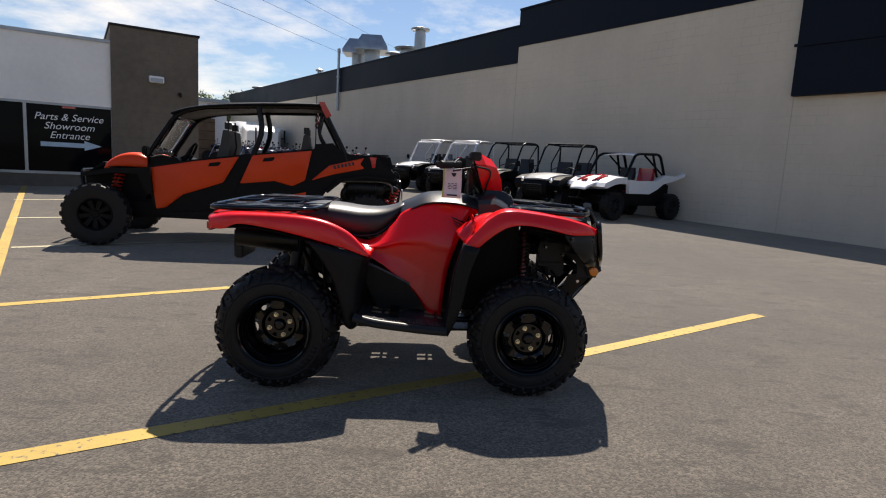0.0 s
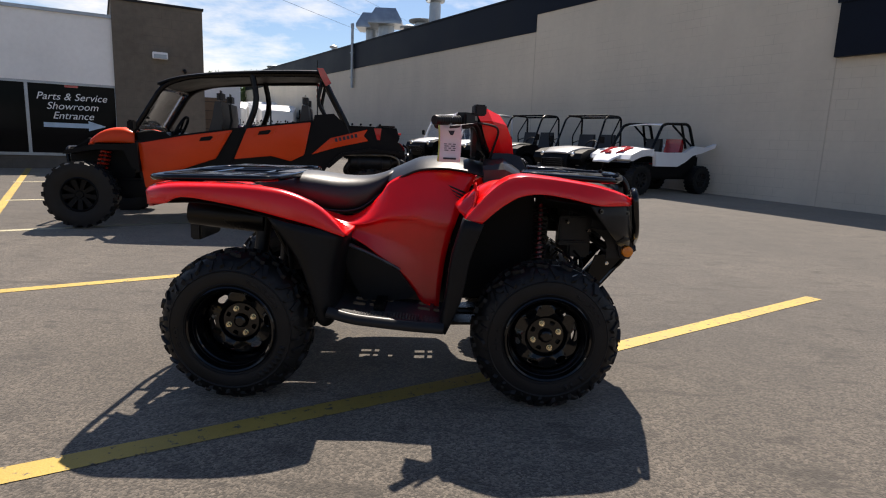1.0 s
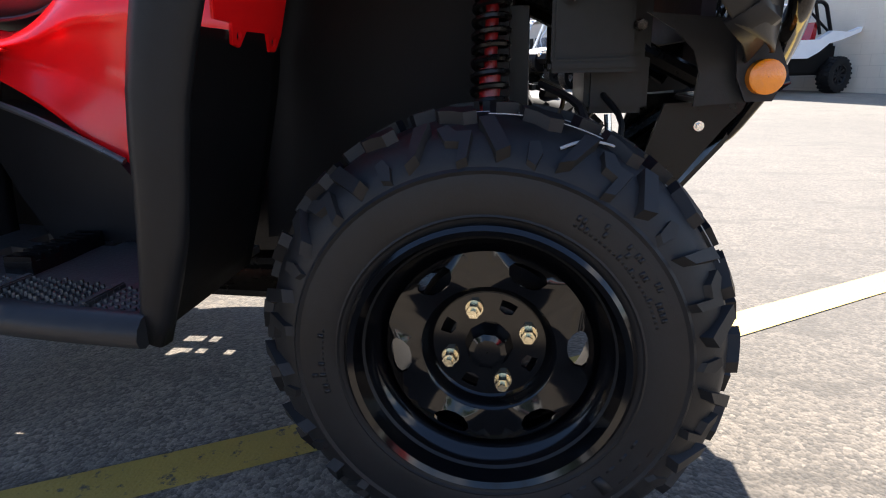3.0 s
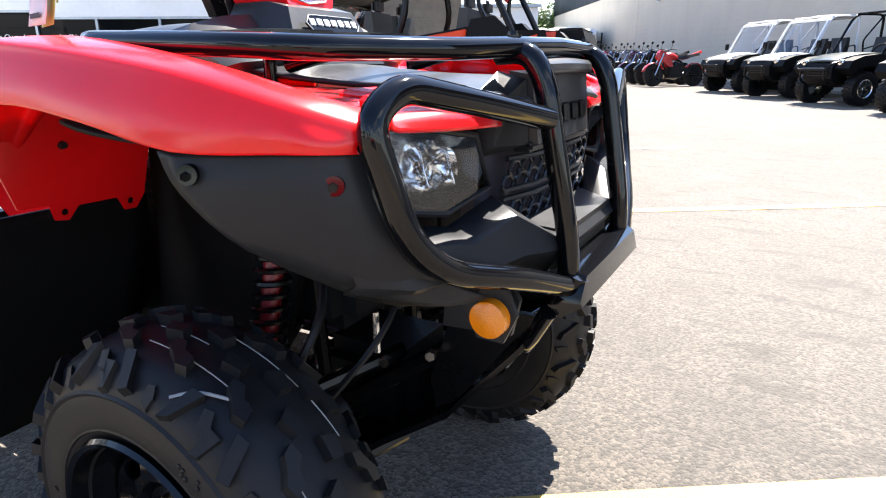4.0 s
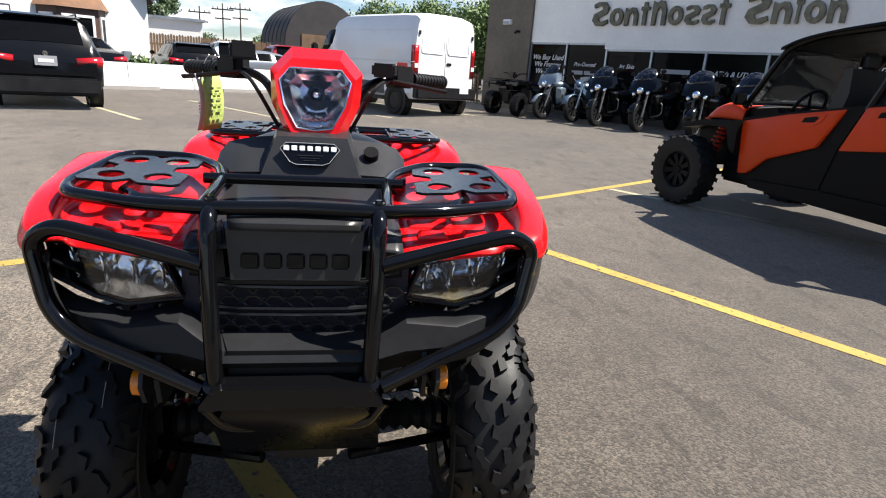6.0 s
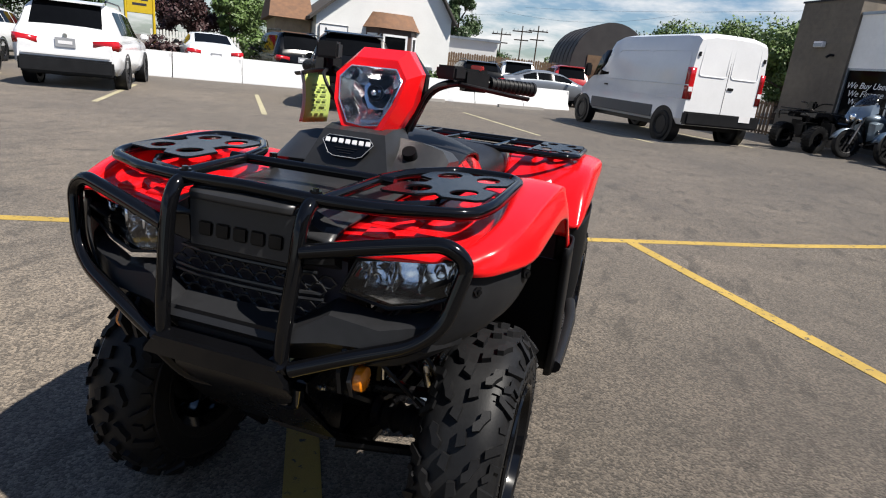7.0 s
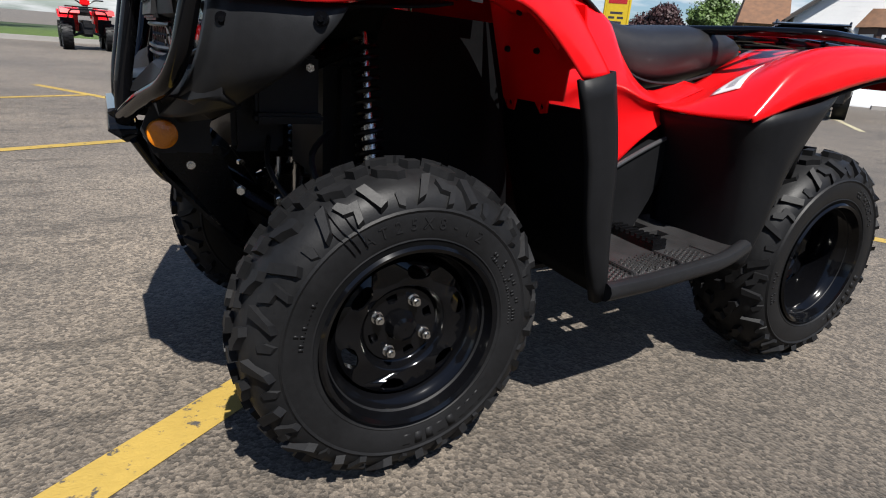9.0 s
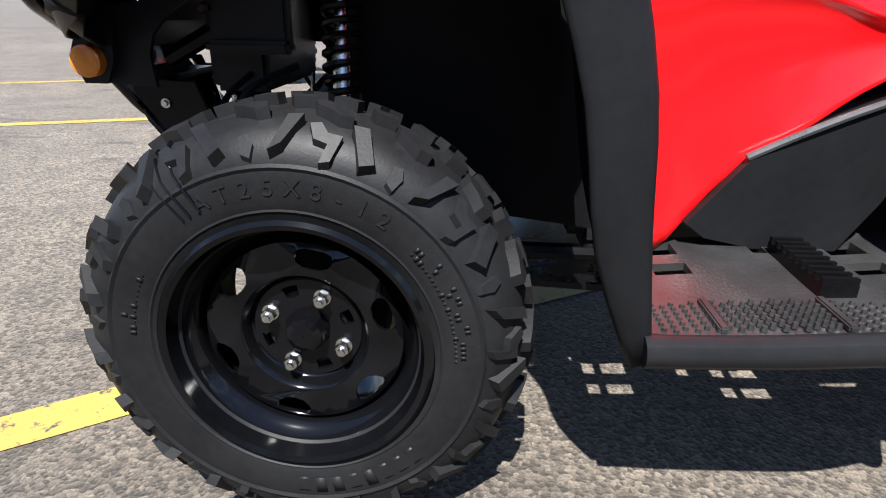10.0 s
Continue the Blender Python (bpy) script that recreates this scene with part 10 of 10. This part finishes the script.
def build_house():
    # gable end faces the lot; x along the face, y back, z up
    e = Vector((-0.62, 0.785, 0))
    o = Vector((-21.5, -12.9, 0))
    ang = math.atan2(e.y, e.x)
    h = thing("house", "white sided gabled house with a brown-roofed bay window", "house", Matrix.Translation(o) @ Matrix.Rotation(ang, 4, "Z"))
    W, D, E, P, ER, A = 6.05, 8.0, 2.7, 6.0, 3.15, 4.1
    bm = bmesh.new()
    prism(bm, [(0, -0.2), (W, -0.2), (W, ER), (A, P), (0, E)], "y", 0.0, D)
    part("wall", bm, SIDING, h, "white horizontal siding")
    bm = bmesh.new()
    z = 0.1
    while z < P - 0.2:
        xl = 0.0 if z < E else A * (z - E) / (P - E)
        xr = W if z < ER else W - (W - A) * (z - ER) / (P - ER)
        prism(bm, [(xl, z), (xr, z), (xr, z + 0.010), (xl, z + 0.010)], "y", -0.002, 0.0)
        z += 0.16
    part("siding_lap", bm, SIDING, h)
    for s, xa, za in ((-1, -0.3, E - 0.3 * (P - E) / A), (1, W + 0.15, ER - 0.15 * (P - ER) / (W - A))):
        bm = bmesh.new()
        prism(bm, [(xa, za), (A, P), (A, P + 0.14), (xa, za + 0.14)], "y", -0.3, D + 0.3)
        part("roof", bm, mat("dark_shingle", (0.05, 0.045, 0.042), 0.9, 0, 0.3, 5, 0.6, 40), h, "dark shingle roof" if s < 0 else "")
    # bay window
    bm = bmesh.new()
    cx = 3.30
    plan = [(cx - 1.15, 0.0), (cx - 0.70, -0.65), (cx + 0.70, -0.65), (cx + 1.15, 0.0)]
    prism(bm, plan, "z", 0.35, 2.45)
    bay = part("bay_window", bm, mat("brown_trim", (0.07, 0.035, 0.025), 0.6), h, "brown-trimmed bay window")
    bm = bmesh.new()
    loft(bm, [[(cx - 1.3, 0.0, 2.45), (cx - 0.82, -0.78, 2.45), (cx + 0.82, -0.78, 2.45), (cx + 1.3, 0.0, 2.45)], [(cx - 0.9, 0.0, 3.1), (cx - 0.5, -0.2, 3.1), (cx + 0.5, -0.2, 3.1), (cx + 0.9, 0.0, 3.1)]])
    part("bay_roof", bm, ROOF_BROWN, bay, "brown shingled bay roof")
    bm = bmesh.new()
    box(bm, (cx, -0.66, 0.62), (1.2, 0.05, 0.5))
    part("bay_panel", bm, SIDING, bay)
    for (xa, ya), (xb, yb), k in ((plan[0], plan[1], 0.6), (plan[1], plan[2], 0.72), (plan[2], plan[3], 0.6)):
        a, b = Vector((xa, ya, 0)), Vector((xb, yb, 0))
        c, d = (a + b) / 2, (b - a)
        m = Matrix.Translation((c.x, c.y, 1.55)) @ Matrix.Rotation(math.atan2(d.y, d.x), 4, "Z")
        bm = bmesh.new()
        wv, hv = d.length * k, 1.25
        for uu, vv, su, sv in ((0, hv / 2, wv + 0.08, 0.09), (0, -hv / 2, wv + 0.08, 0.09), (wv / 2, 0, 0.09, hv), (-wv / 2, 0, 0.09, hv)):
            box(bm, (uu, -0.02, vv), (su, 0.05, sv))
        fr = part("window_frame", bm, WHITE_PLASTIC, bay)
        fr.matrix_basis = m
        bm = bmesh.new()
        box(bm, (0, -0.005, 0), (wv, 0.02, hv))
        part("pane", bm, DARK_GLASS, fr)
    # shutters and a side window
    bm = bmesh.new()
    box(bm, (0.75, -0.03, 1.9), (1.2, 0.05, 0.9))
    sw = part("side_window", bm, WHITE_PLASTIC, h)
    bm = bmesh.new()
    tube(bm, [(0.15, -0.06, 1.45), (0.15, -0.06, 2.35), (1.35, -0.06, 2.35), (1.35, -0.06, 1.45)], 0.02, 6)
    part("dark_edge", bm, INK, sw)
    bm = bmesh.new()
    box(bm, (5.1, -0.04, 0.6), (0.35, 0.3, 0.9))
    part("meter_box", bm, GALV, h, bevel=0.03)
    bm = bmesh.new()
    box(bm, (4.6, 3.0, 5.6), (0.6, 0.6, 1.6))
    part("chimney", bm, ROOF_BROWN, h)
    # brown-roofed wing
    g = thing("house_wing", "brick wing with a low brown roof", "house", Matrix.Translation(o + e * -1.55 + Vector((-0.785, -0.62, 0)) * 1.2) @ Matrix.Rotation(ang, 4, "Z"))
    bm = bmesh.new()
    box(bm, (0.75, 2.5, 1.2), (1.5, 5.0, 2.6))
    part("wall", bm, mat("tan_brick", (0.30, 0.22, 0.15), 0.85, 0, 0.2, 4, 0.4, 30), g)
    bm = bmesh.new()
    loft(bm, [[(-0.3, -0.4, 2.45), (1.55, -0.4, 2.45), (1.55, 5.4, 2.45), (-0.3, 5.4, 2.45)], [(0.1, 2.2, 4.7), (1.5, 2.2, 4.7), (1.5, 2.9, 4.7), (0.1, 2.9, 4.7)]])
    part("roof", bm, ROOF_BROWN, g, "brown shingle roof")


def picket_fence(x, y, ang, length, h, material, label, step=0.14):
    f = thing("fence", label, "fence", Matrix.Translation((x, y, GZ(x, y))) @ Matrix.Rotation(radians(ang), 4, "Z"), group="fences")
    me = None
    k = 0
    while k * step < length:
        if me is None:
            bm = bmesh.new()
            prism(bm, [(-0.055, 0), (0.055, 0), (0.055, h - 0.06), (0.0, h), (-0.055, h - 0.06)], "y", -0.012, 0.012)
            ob = part("picket", bm, material, f)
            me = ob.data
        else:
            use("picket", me, f, Matrix.Translation((k * step, 0, 0.03 * math.sin(k * 1.9))))
        k += 1
    for z in (h * 0.3, h * 0.75):
        bm = bmesh.new()
        box(bm, (length / 2, 0.035, z), (length, 0.04, 0.09))
        part("rail", bm, material, f)


def build_yards():
    # grass strips behind the barrier and by the kerb
    for name, pts in (("lawn_1", [(-13.6, -15.6), (-15.6, -13.4), (-26, -21), (-20, -29)]), ("lawn_2", [(9, -20.6), (-3.0, -20.4), (-9, -40), (12, -45)]), ("lawn_3", [(-18.8, -12.6), (-25.5, -4.2), (-28, -6), (-21.5, -14.5)])):
        bm = bmesh.new()
        bm.faces.new([bm.verts.new((x, y, 0.03)) for x, y in pts])
        structure(part(name, bm, GRASS, solid=0.05), "short green lawn", "grass")
    # arched storage hut
    q = thing("arched_hut", "dark grey corrugated arched hut", "shed", Matrix.Translation((-36.0, -2.2, 0)) @ Matrix.Rotation(radians(20), 4, "Z"))
    bm = bmesh.new()
    arc = [(2.2 * math.cos(a), 2.1 + 2.3 * math.sin(a)) for a in (math.pi * i / 18 for i in range(19))]
    prism(bm, [(2.2, -0.1)] + arc + [(-2.2, -0.1)], "x", -4, 2.2)
    part("shell", bm, mat("dark_sheet", (0.045, 0.042, 0.042), 0.7, 0.2, 0.25, 2), q, sharp=30)
    for k in range(7):
        bm = bmesh.new()
        tube(bm, [(-3.8 + k * 0.98, y * 1.004, z * 1.002) for y, z in arc], 0.016, 6)
        part("rib", bm, DARK_METAL, q)
    bm = bmesh.new()
    box(bm, (2.22, 0, 1.3), (0.04, 2.6, 2.6))
    part("door", bm, WOOD, q)
    # low white shed, fences, pallets
    s = thing("low_shed", "low flat-roofed white outbuilding", "shed", Matrix.Translation((-35.2, -10.2, 0)) @ Matrix.Rotation(radians(110), 4, "Z"))
    bm = bmesh.new()
    box(bm, (0, 0, 1.4), (3.4, 3.0, 2.8))
    part("wall", bm, SIDING, s)
    bm = bmesh.new()
    box(bm, (0, 0, 2.87), (3.7, 3.3, 0.14))
    part("roof", bm, GALV, s)
    picket_fence(-29.3, -10.2, 105, 6.4, 1.95, WOOD, "weathered brown board fence", 0.125)
    picket_fence(-30.8, -3.8, 95, 5.5, 1.7, WOOD, "weathered brown board fence", 0.125)
    picket_fence(-25.6, -25.4, 128, 4.5, 1.5, SIDING, "white picket fence with gaps", 0.16)
    pal = thing("pallet", "orange-brown wooden pallet leaning on the wall", "pallet", Matrix.Translation((-19.4, 4.3, GZ(-19.4, 4.3))) @ Matrix.Rotation(radians(20), 4, "Z"))
    for k in range(6):
        bm = bmesh.new()
        box(bm, (-0.5 + 0.2 * k, 0, 0.52), (0.1, 0.02, 1.0))
        part("slat", bm, WOOD, pal)
    for z in (0.1, 0.52, 0.95):
        bm = bmesh.new()
        box(bm, (0, 0.05, z), (1.15, 0.08, 0.06))
        part("bearer", bm, WOOD, pal)
    # yellow sign on posts
    y = thing("pylon_sign", "yellow roadside sign on yellow posts", "sign", Matrix.Translation((-23.0, -23.6, 0)) @ Matrix.Rotation(radians(45), 4, "Z"))
    bm = bmesh.new()
    box(bm, (0, 0, 3.2), (0.12, 1.15, 2.2))
    bd = part("sign_board", bm, SIGN_YELLOW, y, "yellow sign board", bevel=0.02)
    bm = bmesh.new()
    bars(bm, lambda u, v: (0.064, u, 2.75 + v), 0.9, 0.7, [1, 2, 1], 0.5)
    part("sign_bars", bm, INK, bd)
    bm = bmesh.new()
    box(bm, (0.065, 0, 3.65), (0.01, 0.95, 0.42))
    part("sign_band", bm, TAIL_RED, bd)
    for yy in (-0.62, 0.62):
        bm = bmesh.new()
        rod(bm, (0, yy, 0), (0, yy, 4.3), 0.07, 0.07, 10)
        part("post", bm, SIGN_YELLOW, y)
    # striped barrel and posts by the white wall
    b = thing("traffic_barrel", "orange and white striped traffic barrel", "traffic barrel", Matrix.Translation((-3.3, -19.2, 0)))
    org = mat("barrel_orange", (0.75, 0.13, 0.02), 0.5, 0, 0.06)
    for k in range(5):
        bm = bmesh.new()
        r0, r1 = 0.30 - 0.022 * k, 0.30 - 0.022 * (k + 1)
        lathe(bm, [(r0, 0.2 * k), (r0, 0.2 * k + 0.18), (r1, 0.2 * k + 0.2)] + ([(0.001, 1.0)] if k == 4 else []), (0, 0, 0), 20, "z")
        part("band", bm, org if k % 2 == 0 else WHITE_PLASTIC, b)
    utility_pole(-4.35, -16.6, 9.0, 0.17)
    utility_pole(-2.0, -19.4, 8.0, 0.16, arm=False)
    c = thing("concrete_post", "pale concrete post beside a pole", "post", Matrix.Translation((-2.9, -19.6, 0)))
    bm = bmesh.new()
    rod(bm, (0, 0, 0), (0, 0, 1.3), 0.13, 0.12, 12)
    part("post", bm, CONCRETE, c, bevel=0.01)
    for x, yv, hh in ((-66.3, -15.5, 8.0), (-66.8, -13.3, 8.6), (-67.2, -11.6, 8.8), (-62, 2.5, 8.5), (-30, 33, 9), (-60, -40, 9)):
        utility_pole(x, yv, hh * 0.72, 0.09, "distant wooden utility pole")
    # overhead wires
    w = thing("overhead_wires", "dark overhead wires across the sky", "wire", kind="stuff")
    bm = bmesh.new()
    for a, b_ in (((-60, 10, 13.0), (40, 48, 15.0)), ((-60, 10, 14.0), (40, 48, 16.3)), ((-60, 14, 17.0), (40, 52, 19.5)), ((-66.3, -15.5, 7.6), (-62, 2.5, 8.1)), ((-66.3, -15.5, 7.2), (-60, -40, 8.4)), ((-66.8, -13.3, 8.2), (-30, 33, 8.5)), ((-21.5, -15.9, 9.3), (10, 133.4, 20.0)), ((-21.5, -15.9, 8.3), (10, 133.4, 18.0)), ((-21.5, -15.9, 7.4), (10, 133.4, 16.2))):
        a, b_ = Vector(a), Vector(b_)
        tube(bm, [a.lerp(b_, t / 16) - Vector((0, 0, 4 * 0.9 * (t / 16) * (1 - t / 16))) for t in range(17)], 0.011, 4)
    part("wire", bm, INK, w)
    # brick shop, trailers and a tank beyond the end of the wall
    g = thing("garage", "small white-fronted garage with a brown roller door", "garage", Matrix.Translation((-12.6, 28.1, GZ(-12.6, 28.1))) @ Matrix.Rotation(radians(30), 4, "Z"))
    bm = bmesh.new()
    box(bm, (0.2, 2.0, 1.6), (4.2, 4.0, 3.2))
    part("wall", bm, FASCIA_WHITE, g)
    bm = bmesh.new()
    box(bm, (0.6, -0.02, 1.2), (2.2, 0.06, 2.3))
    dr = part("roller_door", bm, WOOD, g)
    for k in range(5):
        bm = bmesh.new()
        box(bm, (0.6, -0.055, 0.3 + 0.46 * k), (2.2, 0.02, 0.03))
        part("door_rib", bm, BARK, dr)
    bm = bmesh.new()
    box(bm, (0.2, 2.0, 3.28), (4.5, 4.3, 0.16))
    part("roof", bm, GALV, g)
    for k, (x, yy, hgt) in enumerate(((-10.3, 34.6, 2.0), (-13.0, 33.6, 2.1), (-15.5, 38.0, 2.5), (-13.2, 40.0, 2.4))):
        t = thing("camping_trailer", "white camping trailer with dark windows", "trailer", Matrix.Translation((x, yy, GZ(x, yy))) @ Matrix.Rotation(radians(289 + 6 * k), 4, "Z"), group="camping trailers")
        bm = bmesh.new()
        loft(bm, [[(xx, -1.1 * q, 0.5), (xx, 1.1 * q, 0.5), (xx, 1.1 * q, 0.5 + hgt * q * 0.8), (xx, 0.9 * q, 0.5 + hgt * q * 0.85), (xx, -0.9 * q, 0.5 + hgt * q * 0.85), (xx, -1.1 * q, 0.5 + hgt * q * 0.8)] for xx, q in ((-2.5, 0.86), (-2.3, 1.0), (2.0, 1.0), (2.5, 0.8))])
        part("body", bm, WHITE_PAINT, t, bevel=0.03)
        for s in (-1, 1):
            road_wheel(t, -0.2, 1.0 * s, 0.34, 0.34, 0.2, 0.2, s)
            bm = bmesh.new()
            box(bm, (0.6, 1.105 * s, 1.75), (1.3, 0.02, 0.6))
            part("window", bm, DARK_GLASS, t)
            bm = bmesh.new()
            box(bm, (-0.1, 1.108 * s, 1.1), (4.2, 0.012, 0.16))
            part("stripe", bm, PRINT_GREY, t)
        bm = bmesh.new()
        tube(bm, [(2.4, 0, 0.55), (3.4, 0, 0.45)], 0.06, 8)
        rod(bm, (3.3, 0, 0), (3.3, 0, 0.5), 0.04, 0.04, 8)
        part("drawbar", bm, SATIN_BLACK, t)
    r = thing("pipe_rack", "black steel pipe frame beside the motorcycles", "rack", Matrix.Translation(along_wall(26.5, 2.4, 0)))
    bm = bmesh.new()
    z0 = GZ(*along_wall(26.5, 2.4, 0).to_2d())
    for dx, dy in ((0, 0), (1.2, 2.0)):
        rod(bm, (dx, dy, z0), (dx, dy, z0 + 2.1), 0.05, 0.05, 8)
    tube(bm, [(0, 0, z0 + 1.6), (1.2, 2.0, z0 + 1.6)], 0.04, 8)
    part("frame", bm, SATIN_BLACK, r)


def build_trees():
    spec = [(-43, 1.5, 5.4, 3.6, LEAF), (-44, 5.5, 5.4, 3.4, LEAF), (-40, 9.0, 5.6, 3.4, LEAF), (-30, 7.6, 4.6, 2.6, LEAF), (-27.5, 6.2, 4.3, 2.0, LEAF), (-33.0, -29.4, 4.4, 2.2, LEAF_PURPLE), (-34.5, -26.9, 5.2, 1.7, LEAF),
            (-48, -20, 5.2, 3.0, LEAF), (-52, -13, 2.6, 2.6, LEAF_DARK), (-36, -11.2, 6.2, 1.5, LEAF_DARK), (-55, -6, 2.8, 3.0, LEAF), (-50, -3, 3.4, 2.6, LEAF), (-33, -16, 6.0, 2.4, LEAF), (-15.5, -24.5, 5.4, 2.8, LEAF_DARK), (-12.0, -25.0, 5.6, 2.8, LEAF_DARK), (-19.5, -25.5, 4.6, 2.4, LEAF_DARK), (-20, -29, 5.0, 2.8, LEAF_DARK), (-9.5, -29, 5.4, 3.0, LEAF),
            (-18, 45, 4.6, 2.6, LEAF), (-22, 42, 3.6, 2.2, LEAF), (-14, 47, 5.4, 2.8, LEAF), (-26, 38, 3.4, 2.2, LEAF), (-17, 36, 3.2, 1.8, LEAF), (-30, 34, 3.4, 2.4, LEAF_DARK), (-27, 14, 6.5, 3.0, LEAF), (-44, -33, 6, 3.4, LEAF), (-60, -24, 6, 4, LEAF_DARK), (-2, -34, 6, 3.4, LEAF), (6, -33, 6, 3.2, LEAF)]
    for k, (x, y, h, r, leaf) in enumerate(spec):
        lab = "purple-leaved tree behind the yards" if leaf is LEAF_PURPLE else ("dark green leafy tree beyond the lot" if leaf is LEAF_DARK else "green leafy tree beyond the lot")
        tree(x, y, h, r, leaf, 40 + k, lab, leafsize=0.085 if math.hypot(x, y) < 40 else 0.115, n=9000)
    for k, (x, y, r, h, leaf) in enumerate(((-18.6, -13.2, 1.1, 2.0, LEAF), (-17.4, -14.6, 0.9, 1.2, LEAF_DARK), (-22.3, -7.6, 0.7, 1.0, LEAF), (-16.0, -15.8, 0.8, 1.3, LEAF_PURPLE), (-24.6, -5.6, 0.6, 0.8, LEAF))):
        bush(x, y, r, h, leaf, 90 + k, "rounded green shrub by the house" if leaf is not LEAF_PURPLE else "dark red shrub by the lawn")


build_barrier()
build_white_wall()
build_house()
build_yards()
build_trees()
